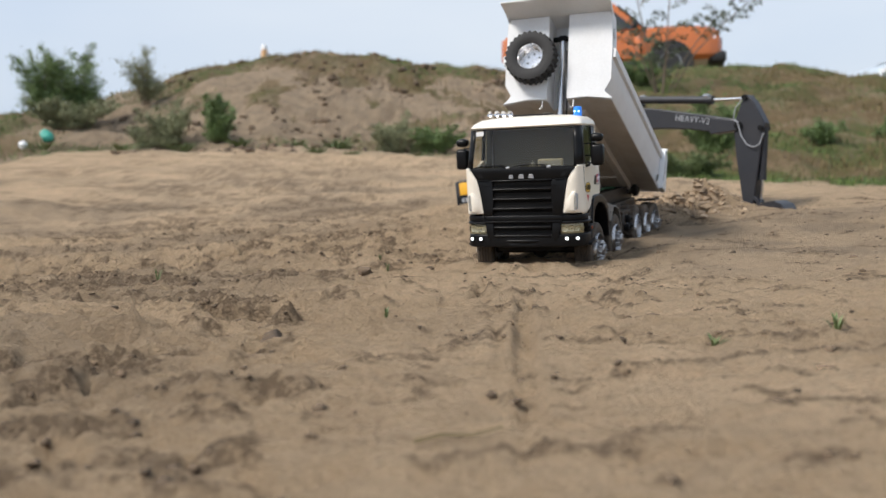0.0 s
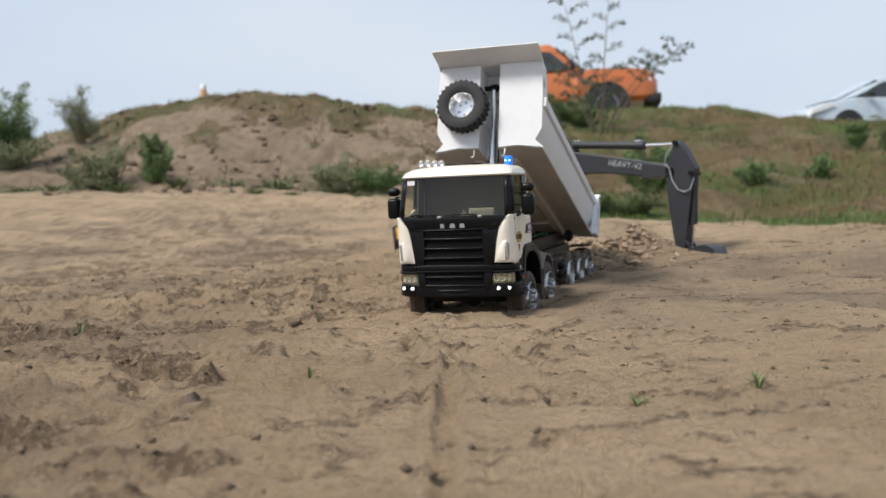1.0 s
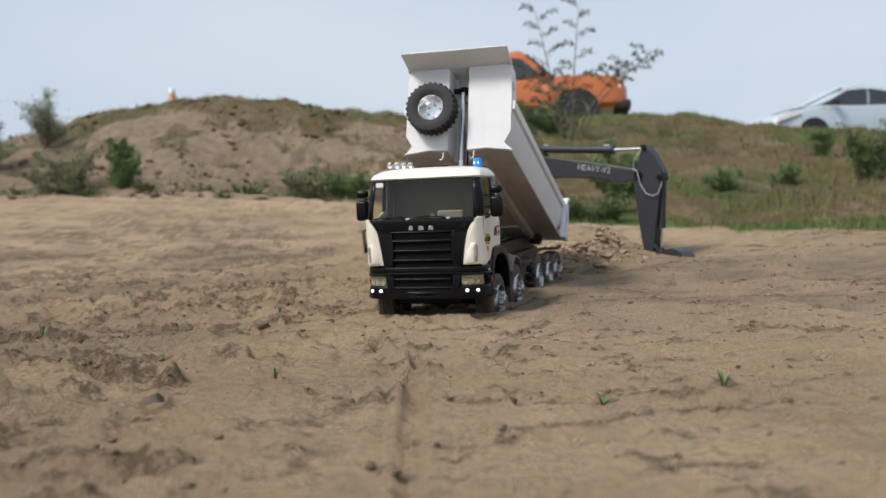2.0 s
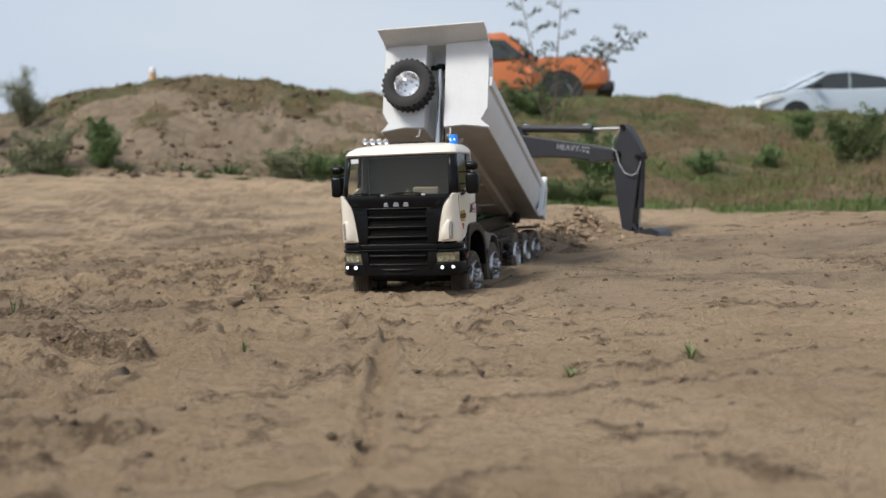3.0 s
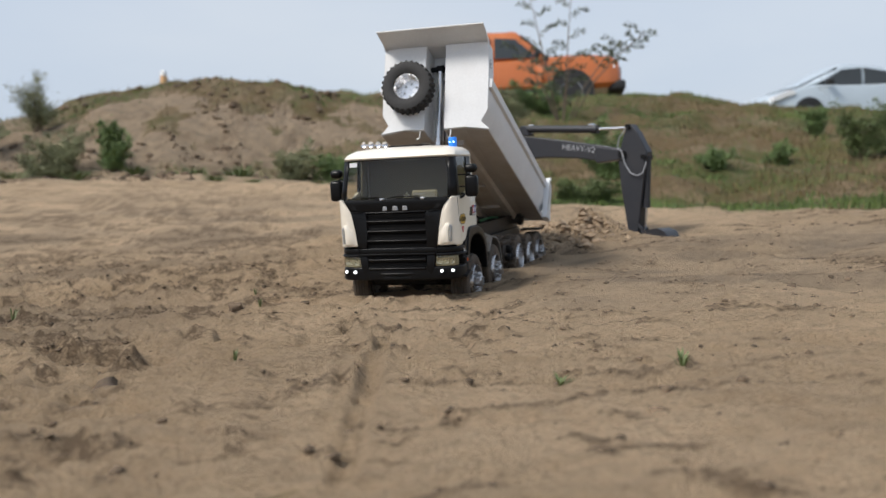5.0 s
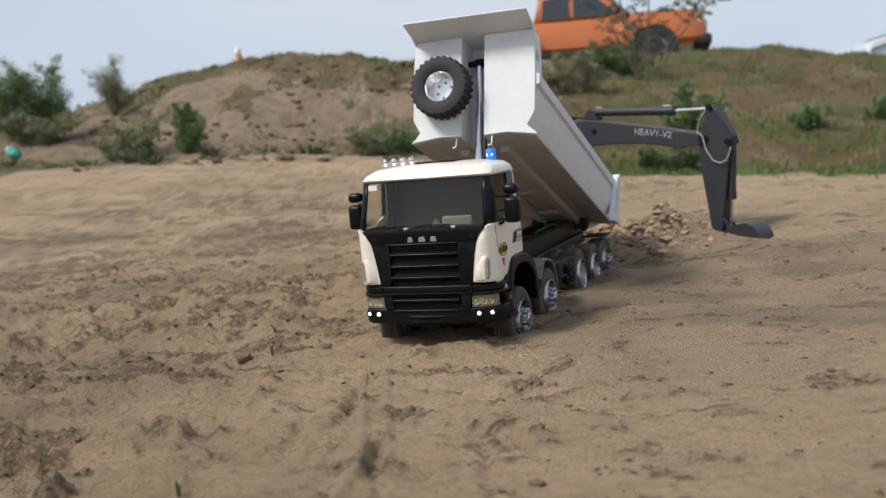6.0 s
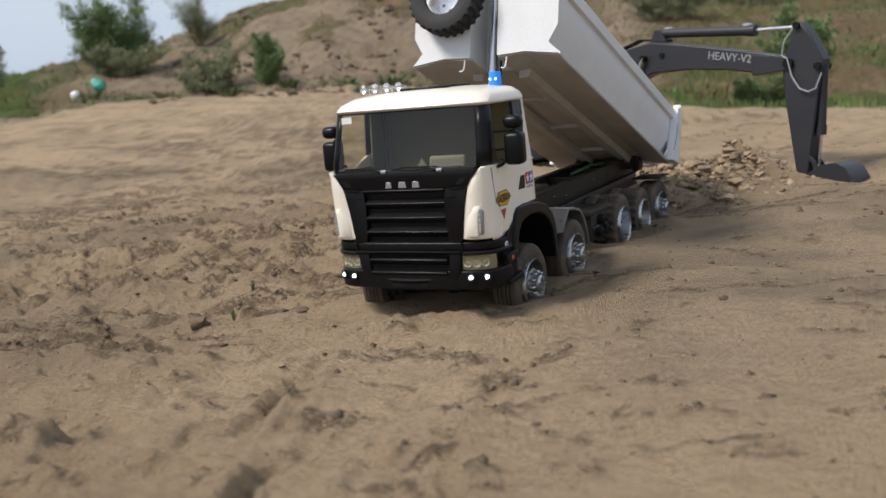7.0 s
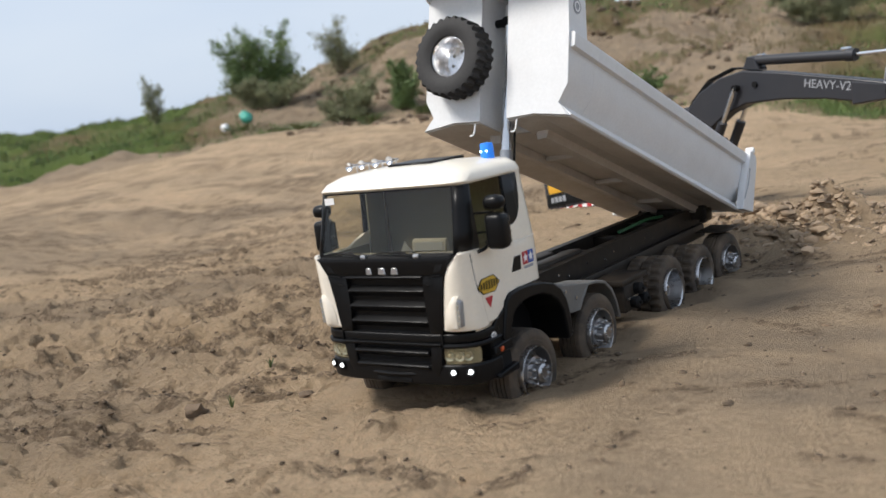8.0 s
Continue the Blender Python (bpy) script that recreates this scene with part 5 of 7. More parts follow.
def build_bed(truck):
    seat = pose(0.0010, 0.236, 0.2940, -TIP, 0, 0)
    side = [(0.0195, 0.0050), (0.0560, 0.0080), (0.1010, 0.0005), (0.1025, 0.0030), (0.0868, 0.0165), (0.0995, 0.0370), (0.1000, 0.0775), (0.1055, 0.0792), (0.1066, 0.0935), (0.1045, 0.0955), (0.0965, 0.0955),
            (0.0955, 0.0400), (0.0830, 0.0200)]
    outline = [(0.0, 0.0050)] + side + [(0.0, 0.0160)]
    outline = outline + [(-p[0], p[1]) for p in outline[-2:0:-1]]
    bm = prism(B(), outline, "y", 0.046, 0.556)
    bed = soften(part("dump_body", bm, WHITE, truck, "white steel tipper body, raised", at=seat), 0.0007)
    # dusty plates, beams and ribs of the underside
    part("floor_plate", box(B(), -0.0185, 0.0185, 0.048, 0.550, 0.0034, 0.0046), BELLY, bed, "dusty underside plate")
    for sx in (-1, 1):
        part("front_shoulder", leaned(prism(B(), [(sx * p[0], p[1]) for p in side + [(0.0195, 0.0200)]], "y", -0.004, 0.0459), 0.02), WHITE, bed)
        part("floor_plate", prism(B(), [(sx * 0.0190, 0.0048), (sx * 0.0560, 0.0078), (sx * 0.0560, 0.0066), (sx * 0.0190, 0.0036)], "y", -0.003, 0.552), BELLY, bed, "dusty underside plate")
        part("floor_plate", prism(B(), [(sx * 0.0562, 0.0078), (sx * 0.1000, 0.0006), (sx * 0.1000, -0.0006), (sx * 0.0562, 0.0066)], "y", -0.003, 0.552), BELLY, bed, "dusty underside plate")
        part("floor_beam", prism(B(), [(sx * 0.0250, 0.0042), (sx * 0.0420, 0.0056), (sx * 0.0400, -0.0045), (sx * 0.0270, -0.0055)], "y", 0.050, 0.550), BELLY, bed, "dusty white floor beam")
    for y in (0.16, 0.30, 0.44):
        part("floor_rib", box(B(), -0.024, 0.024, y - 0.005, y + 0.005, -0.002, 0.0036, 0.0006), BELLY, bed)
    # front wall with the slot for the hydraulic ram
    for sx in (-1, 1):
        poly = [(sx * 0.0185, 0.0050), (sx * 0.0560, 0.0080), (sx * 0.1018, 0.0005), (sx * 0.0868, 0.0165), (sx * 0.0997, 0.0365), (sx * 0.1000, 0.0950), (sx * 0.0985, 0.1640), (sx * 0.0185, 0.1640)]
        b = prism(B(), poly, "y", -0.0070, -0.0035, 0.0006)
        part("front_wall", leaned(b), WHITE, bed, "white front wall of the tipper")
        part("slot_wall", leaned(box(B(), sx * 0.0197 - 0.0012, sx * 0.0197 + 0.0012, -0.0034, 0.046, 0.006, 0.1640)), WHITE, bed)
        # cheek that ties the front wall to the side wall
        b = prism(B(), [(-0.0034, 0.0900), (0.040, 0.0900), (0.034, 0.140), (0.026, 0.1640), (-0.0034, 0.1640)], "x", sx * 0.0960, sx * 0.0985, 0.0006)
        part("side_cheek", leaned(b), WHITE, bed)
        b = spin(B(), [(0.0, 0.0), (0.0, 0.0085), (sx * 0.0006, 0.0085), (sx * 0.0006, 0.0)], 20, (sx * 0.0986, 0.000, 0.1300))
        disc = part("round_decal", b, GREYPRINT, bed, "round dark emblem")
        b = spin(B(), [(0.0, 0.0060), (sx * 0.0010, 0.0060), (sx * 0.0010, 0.0044), (0.0, 0.0044)], 20, (sx * 0.0986, 0.000, 0.1300), closed=True)
        part("ring_mark", b, PRINT, disc)
        # hooks under the front edge
        hx = sx * 0.0290 + 0.002
        b = tube(B(), [(hx, -0.004, 0.0040), (hx, -0.005, -0.0080), (hx - 0.002, -0.005, -0.0105), (hx - 0.0060, -0.005, -0.0105)], 0.0011, 6)
        part("hook", b, PRINT, bed, "white bent hook")
        # rear corner post with its hinge knob
        b = prism(B(), [(0.524, 0.0), (0.570, 0.004), (0.578, 0.085), (0.572, 0.098), (0.548, 0.098), (0.541, 0.070), (0.528, 0.030)], "x", sx * 0.1000, sx * 0.1115, 0.0012)
        post = part("rear_post", b, WHITE, bed, "white rear corner post")
        b = spin(B(), [(-0.004, 0.0), (-0.004, 0.0050), (0.006, 0.0050), (0.008, 0.004), (0.008, 0.0)], 14, (sx * 0.106, 0.556, 0.1010))
        part("hinge_knob", b, PRINT, post)
        b = tube(B(), [(sx * 0.1120, 0.546, 0.070), (sx * 0.1122, 0.542, 0.045), (sx * 0.1120, 0.528, 0.018)], 0.0008, 5)
        part("latch_wire", b, GREYPRINT, post)
    part("slot_back", leaned(box(B(), -0.0186, 0.0186, 0.044, 0.046, 0.006, 0.1640)), WHITE, bed)
    part("slot_top", leaned(box(B(), -0.0210, 0.0210, -0.0034, 0.046, 0.1642, 0.1662)), WHITE, bed)
    yb = -LEAN * 0.164
    b = loft(B(), [[(x, yb, 0.1640), (x * 1.005, yb - 0.030, 0.1690), (x * 1.01, yb - 0.0560, 0.1735), (x * 1.01, yb - 0.0563, 0.1755), (x * 1.005, yb - 0.030, 0.1712), (x, yb, 0.1664)] for x in (-0.0990, -0.05, 0.0, 0.05, 0.0990)])
    part("visor", b, WHITE, bed, "white protective visor over the cab")
    for sx in (-1, 1):
        b = prism(B(), [(yb, 0.1645), (yb - 0.030, 0.1695), (yb, 0.1560)], "x", sx * 0.0965, sx * 0.0985)
        part("visor_gusset", b, WHITE, bed)
    b = B()
    box(b, -0.0990, 0.0990, 0.560, 0.568, 0.006, 0.094, 0.0012)
    for x in (-0.07, 0.0, 0.07):
        box(b, x - 0.006, x + 0.006, 0.568, 0.574, 0.008, 0.090, 0.001)
    part("tailgate", b, WHITE, bed, "white tailgate")
    # ram head in the slot
    b = B()
    tube(b, [(-0.0180, 0.012, 0.1330), (0.0180, 0.012, 0.1330)], 0.0050, 12)
    tube(b, [(-0.006, 0.012, 0.133), (0.006, 0.012, 0.133)], 0.0075, 12)
    part("ram_head", b, MATT, bed)
    # spare wheel
    me = tyre_mesh("spare_tyre", 0.0478, -0.017, 0.017, 28, 0.0032, 0.0250)
    me.materials.append(RUBBER)
    rim = rim_mesh("spare_wheel", "spare", 0.0254)
    rim.materials.append(SPARERIM)
    m = pose(-0.0450, -0.0330, 0.0785, math.degrees(math.atan(LEAN)), 0, 0) @ pose(0, 0, 0, 0, 0, -90)
    wheel = put("spare_wheel", rim, None, bed, "bright alloy spare wheel on the front wall", m)
    put("spare_tyre", me, None, wheel, "clean black knobbly spare tyre")
    for k in range(6):
        a = 2 * math.pi * k / 6 + 0.4
        part("wheel_nut", spin(B(), [(-0.0172, 0.0019), (-0.0130, 0.0019), (-0.0120, 0.0010), (-0.0120, 0.0)], 6, (0, 0.0120 * math.cos(a), 0.0120 * math.sin(a))), FENDER, wheel)
    part("wheel_bore", spin(B(), [(-0.0160, 0.0), (-0.0160, 0.0070), (-0.0152, 0.0074), (-0.0148, 0.0058), (-0.0148, 0.0)], 24), SPARERIM, wheel)
    part("spare_bracket", box(B(), -0.051, -0.039, -0.0163, -0.0144, 0.0725, 0.0845, 0.0005), MATT, bed)


def build_ram(truck):
    """The telescopic ram from the chassis to the slot in the front wall."""
    a, z = Vector((0.001, 0.212, 0.112)), Vector((0.001, 0.2935, 0.4140))
    d = z - a
    for i, (f0, f1, r, mtl) in enumerate(((0.0, 0.50, 0.0085, GREYCYL), (0.49, 0.74, 0.0070, STEEL), (0.73, 1.0, 0.0056, STEEL))):
        part("ram_stage", tube(B(), [a + d * f0, a + d * f1], r, 16), mtl, truck, "steel stage of the tipping ram" if i else "grey ram cylinder")
    part("ram_foot", box(B(), -0.022, 0.018, 0.195, 0.217, 0.100, 0.116, 0.002), CHASSIS, truck)
    part("ram_hose", tube(B(), [a + Vector((0.011, -0.004, 0.0)), a + d * 0.4 + Vector((0.013, -0.004, 0)), a + d * 0.75 + Vector((0.012, -0.002, 0)), a + d * 0.93 + Vector((0.008, 0, 0))], 0.0015, 6), MATT, truck)


def build_truck():
    truck = thing("dump_truck", TRUCK, "cream and black model dump truck, bed raised, in sand", "toy truck")
    build_cab(truck)
    build_bumper(truck)
    build_chassis(truck)
    build_wheels(truck)
    build_bed(truck)
    build_ram(truck)


build_truck()

# --------------------------------------------------------- the excavator
DIG = pose(0.309, 1.300, 0.0, 0, 0, -40.7)      # x runs along the boom, y away from the clip's side, z up


def build_excavator():
    ex = thing("excavator", DIG, "dark blue-grey model excavator, boom stretched out, bucket on sand", "toy excavator")
    top = [(-0.205, 0.190), (-0.155, 0.2720), (-0.108, 0.313), (-0.048, 0.3390), (0.018, 0.3490), (0.114, 0.3355), (0.283, 0.3060), (0.352, 0.2930), (0.372, 0.2760)]
    low = [(0.362, 0.2610), (0.298, 0.2600), (0.223, 0.2720), (0.120, 0.2795), (0.024, 0.2780), (-0.035, 0.2600), (-0.092, 0.2250), (-0.150, 0.160), (-0.185, 0.155)]
    boom = soften(part("boom", prism(B(), top + low, "y", -0.019, 0.019), DIGGER, ex, "curved dark boom"), 0.003, 2)
    for s, z in ((0.0045, 0.3130), (0.052, 0.3160)):
        bm = B()
        tube(bm, [(s, -0.0225, z), (s, 0.0225, z)], 0.0065, 14)
        part("pin", bm, MATT, boom)
    # lettering on the boom's side
    cu = bpy.data.curves.new("boom_lettering", "FONT")
    cu.body = "HEAVY-V2"
    cu.size = 0.0240
    cu.extrude = 0.0003
    cu.align_x, cu.align_y = "CENTER", "CENTER"
    tmp = new("boom_lettering", cu)
    bpy.context.view_layer.update()
    me = bpy.data.meshes.new_from_object(tmp.evaluated_get(bpy.context.evaluated_depsgraph_get()))
    bpy.data.objects.remove(tmp)
    put("boom_lettering", me, PALEPRINT, boom, "white lettering", pose(0.2285, -0.0193, 0.2985, 90, 8.5, 0), smooth=0)
    bm = B()
    prism(bm, [(0.283, 0.2560), (0.283, 0.3000), (0.360, 0.2885), (0.366, 0.2620)], "y", -0.0215, 0.0215, 0.002)
    part("boom_tip", bm, DIGGER, boom)
    # stick
    st = [(0.380, 0.3570), (0.392, 0.3540), (0.410, 0.3320), (0.4385, 0.2790), (0.4345, 0.2570), (0.4200, 0.1500), (0.4080, 0.0570), (0.4010, 0.0340), (0.3845, 0.0340), (0.3585, 0.1910), (0.3515, 0.2600), (0.3580, 0.2950), (0.3680, 0.3250)]
    stick = soften(part("stick", prism(B(), st, "y", -0.0165, 0.0165), DIGGER, ex, "dark excavator arm"), 0.003, 2)
    for s, z, r in ((0.384, 0.3490, 0.007), (0.366, 0.2750, 0.011), (0.392, 0.0420, 0.008), (0.4290, 0.2660, 0.007)):
        part("pin", tube(B(), [(s, -0.0235, z), (s, 0.0235, z)], r, 16), MATT, stick)
    # stick cylinder over the boom
    bm = B()
    tube(bm, [(0.030, 0, 0.3670), (0.048, 0, 0.3662), (0.276, 0, 0.3500)], 0.0105, 16)
    cyl = part("stick_cylinder", bm, DIGGER, ex, "dark hydraulic cylinder")
    part("rod", tube(B(), [(0.270, 0, 0.3504), (0.384, 0, 0.3470)], 0.0042, 12), STEEL, cyl, "bright steel rod")
    part("gland", tube(B(), [(0.262, 0, 0.3510), (0.281, 0, 0.3497)], 0.0122, 16), DIGGER, cyl)
    part("port", box(B(), 0.252, 0.268, -0.006, 0.006, 0.360, 0.3665, 0.001), STEEL, cyl)
    part("cylinder_bracket", prism(B(), [(0.014, 0.350), (0.060, 0.345), (0.044, 0.374), (0.028, 0.376)], "y", -0.0135, 0.0135, 0.0015), DIGGER, boom)
    part("port", box(B(), 0.050, 0.064, -0.006, 0.006, 0.374, 0.3785, 0.001), STEEL, cyl)
    # bucket cylinder and links
    bc = part("bucket_cylinder", tube(B(), [(0.4330, 0, 0.268), (0.4275, 0, 0.140)], 0.0085, 14), DIGGER, ex, "dark hydraulic cylinder")
    part("rod", tube(B(), [(0.4275, 0, 0.142), (0.4215, 0, 0.071)], 0.0038, 10), STEEL, bc, "bright steel rod")
    part("gland", tube(B(), [(0.4278, 0, 0.150), (0.4268, 0, 0.130)], 0.0100, 14), DIGGER, bc)
    for sy in (-0.013, 0.013):
        bm = B()
        prism(bm, [(0.402, 0.100), (0.408, 0.104), (0.425, 0.088), (0.420, 0.080)], "y", sy - 0.003, sy + 0.003, 0.0008)
        prism(bm, [(0.416, 0.082), (0.426, 0.086), (0.432, 0.060), (0.422, 0.056)], "y", sy - 0.0025, sy + 0.0025, 0.0008)
        part("link", bm, DIGGER, bc, "", pose(0, 0, -0.013))
    # bucket: two cheeks and a curved back, resting on its lip
    cheek = [(0.390, 0.0500), (0.4175, 0.0690), (0.4450, 0.0855), (0.4750, 0.0905), (0.4960, 0.0810), (0.5080, 0.0620), (0.5100, 0.0400), (0.4880, 0.0360), (0.4400, 0.0225), (0.4090, 0.0360)]
    bm = B()
    back = cheek[1:7]
    inner = [(p[0] - 0.003, p[1] - 0.004) for p in back]
    prism(bm, back + inner[::-1], "y", -0.034, 0.034)
    bucket = soften(part("bucket", bm, DIGGER, ex, "dark rounded digging bucket on the sand", pose(0, 0, -0.014)), 0.0012)
    for sy in (-0.0355, 0.0355):
        part("cheek_plate", prism(B(), cheek, "y", sy - 0.0015, sy + 0.0015, 0.0008), DIGGER, bucket)
    part("bucket_floor", prism(B(), [(0.4175, 0.069), (0.390, 0.050), (0.409, 0.036), (0.413, 0.039), (0.398, 0.051), (0.420, 0.066)], "y", -0.034, 0.034), DIGGER, bucket)
    for i in range(5):
        y = -0.030 + i * 0.015
        part("tooth", prism(B(), [(0.500, 0.043), (0.512, 0.038), (0.517, 0.029), (0.506, 0.034)], "y", y - 0.003, y + 0.003, 0.0006), MATT, bucket)
    # hose loop on the stick, hoses along the boom
    bm = tube(B(), [(0.352, -0.020, 0.292), (0.366, -0.023, 0.285), (0.376, -0.024, 0.250), (0.393, -0.024, 0.224), (0.412, -0.024, 0.217), (0.428, -0.023, 0.223), (0.4375, -0.018, 0.253)], 0.0017, 6)
    part("hose", bm, GREYPRINT, stick, "grey hydraulic hose loop")
    part("hose", tube(B(), [(0.352, -0.020, 0.292), (0.358, -0.021, 0.320), (0.374, -0.016, 0.344)], 0.0015, 6), GREYPRINT, stick)
    for k in range(3):
        bm = tube(B(), [(-0.195, 0.010 - k * 0.009, 0.225), (-0.140, 0.010 - k * 0.009, 0.304 - k * 0.004), (-0.088, 0.010 - k * 0.009, 0.338), (-0.02, 0.010 - k * 0.009, 0.357), (0.060, 0.008 - k * 0.008, 0.350)], 0.0022, 6)
        part("hose", bm, MATT, boom)
    # boom cylinders with bright rods
    for sy in (-0.0285, 0.0285):
        a, z = Vector((-0.098, sy, 0.125)), Vector((0.0045, sy, 0.3130))
        c = part("boom_cylinder", tube(B(), [a, a + (z - a) * 0.62], 0.0105, 14), DIGGER, ex, "dark boom cylinder")
        part("rod", tube(B(), [a + (z - a) * 0.60, z], 0.0045, 10), STEEL, c, "bright steel rod")
        part("eye", tube(B(), [z + Vector((0, -0.004, 0)), z + Vector((0, 0.004, 0))], 0.0075, 12), MATT, c)
    # house, cabin and counterweight; the machine stands nose-up on the slope
    rest = pose(-0.622, 0, 0.034, 0, -8, 0)
    house = part("house", box(B(), 0.10, 0.50, -0.104, 0.104, 0.0, 0.105, 0.008, 3), DIGGER, ex, "dark machine house", rest)
    part("cabin", box(B(), 0.36, 0.48, 0.030, 0.102, 0.107, 0.190, 0.008, 3), DIGGER, house, "operator cabin")
    cw = part("counterweight", prism(B(), [(0.002, -0.080), (0.002, 0.080), (0.025, 0.104), (0.098, 0.104), (0.098, -0.104), (0.025, -0.104)], "z", -0.004, 0.100, 0.006, 2), DIGGER, ex, "dark counterweight with a yellow panel", rest)
    for sy in (-1, 1):
        part("yellow_panel", box(B(), 0.045, 0.180, sy * 0.1055 - 0.0012, sy * 0.1055 + 0.0012, 0.051, 0.092, 0.001), YELLOW, cw, "yellow painted panel")
        part("grey_panel", box(B(), 0.030, 0.240, sy * 0.1055 - 0.0010, sy * 0.1055 + 0.0010, 0.017, 0.0495, 0.001), MATT, cw)
        for i in range(4):
            part("letter_bar", box(B(), 0.052 + i * 0.017, 0.064 + i * 0.017, sy * 0.1070 - 0.0006, sy * 0.1070 + 0.0006, 0.027, 0.041), PALEPRINT, cw)
        for i in range(11):
            part("warning_stripe", box(B(), 0.030 + i * 0.0185, 0.0485 + i * 0.0185, sy * 0.1055 - 0.0012, sy * 0.1055 + 0.0012, 0.0, 0.0095), RED if i % 2 else PRINT, cw, "red warning stripe" if i % 2 else "white warning stripe")
    for sy in (-0.088, 0.088):
        loop = [(0.10 + 0.034 * math.cos(a), -0.046 + 0.034 * math.sin(a)) for a in np.linspace(math.pi / 2, 3 * math.pi / 2, 9)] + \
               [(0.47 + 0.034 * math.cos(a), -0.046 + 0.034 * math.sin(a)) for a in np.linspace(-math.pi / 2, math.pi / 2, 9)]
        tr = part("crawler_track", prism(B(), loop, "y", sy - 0.021, sy + 0.021, 0.002), CHASSIS, ex, "black crawler track", rest)
        for i in range(19):
            s = 0.105 + i * 0.0195
            part("track_shoe", box(B(), s - 0.007, s + 0.007, sy - 0.0235, sy + 0.0235, -0.012, -0.0085, 0.0008), CHASSIS, tr)
    part("undercarriage", box(B(), 0.20, 0.36, -0.07, 0.07, -0.06, -0.002, 0.004), CHASSIS, ex, "", rest)


build_excavator()


# ------------------------------------------------- parked cars on the top
def car_section(x, w, z0, z1, crown=0.03, tuck=0.92):
    zm = z0 + (z1 - z0) * 0.55
    half = [(w * 0.90, z0), (w, z0 + (z1 - z0) * 0.15), (w * 1.01, zm), (w * tuck, z1 - 0.02), (w * tuck * 0.86, z1 + crown * 0.6), (0.0, z1 + crown)]
    pts = [(x, -p[0], p[1]) for p in half] + [(x, p[0], p[1]) for p in half[-2::-1]]
    return pts


def flowing(rows, n=6):
    """More sections between the given ones, on a smooth curve through them."""
    out = []
    for i in range(len(rows) - 1):
        p = [np.array(rows[max(0, min(len(rows) - 1, i + k))], float) for k in (-1, 0, 1, 2)]
        for k in range(n):
            t = k / n
            q = 0.5 * (2 * p[1] + (p[2] - p[0]) * t + (2 * p[0] - 5 * p[1] + 4 * p[2] - p[3]) * t * t + (3 * p[1] - p[0] - 3 * p[2] + p[3]) * t ** 3)
            q[0] = p[1][0] + (p[2][0] - p[1][0]) * t
            out.append(tuple(q))
    return out + [tuple(rows[-1])]


def car_wheel(parent, x, y, r, w, side, tyre=CARBLACK):
    s = -1 if y < 0 else 1
    bm = spin(B(), [(-w / 2, r * 0.62), (-w / 2, r * 0.95), (-w * 0.4, r), (w * 0.4, r), (w / 2, r * 0.95), (w / 2, r * 0.62)], 32, closed=True)
    bmesh.ops.transform(bm, matrix=pose(x, y, r, 0, 0, 90 * s), verts=bm.verts)
    t = part("tyre", bm, tyre, parent, "black car tyre")
    bm = spin(B(), [(-w * 0.3, r * 0.63), (w * 0.44, r * 0.63), (w * 0.46, r * 0.56), (w * 0.25, r * 0.50), (w * 0.30, r * 0.15), (w * 0.33, 0.0)], 24)
    for k in range(5):
        a = 2 * math.pi * k / 5
        box(bm, w * 0.25, w * 0.40, -0.03, 0.03, r * 0.12, r * 0.58, m=pose(0, 0, 0, math.degrees(a), 0, 0))
    bmesh.ops.transform(bm, matrix=pose(x, y, r, 0, 0, 90 * s), verts=bm.verts)
    part("rim", bm, GREYCYL, t, "grey alloy rim")
    bm = spin(B(), [(0.0, 0.0), (0.0, r * 1.22), (0.006, r * 1.22), (0.006, 0.0)], 28)
    bmesh.ops.transform(bm, matrix=pose(x, s * side, r * 1.02, 0, 0, 90 * s), verts=bm.verts)
    part("wheel_arch", bm, CARBLACK, parent)


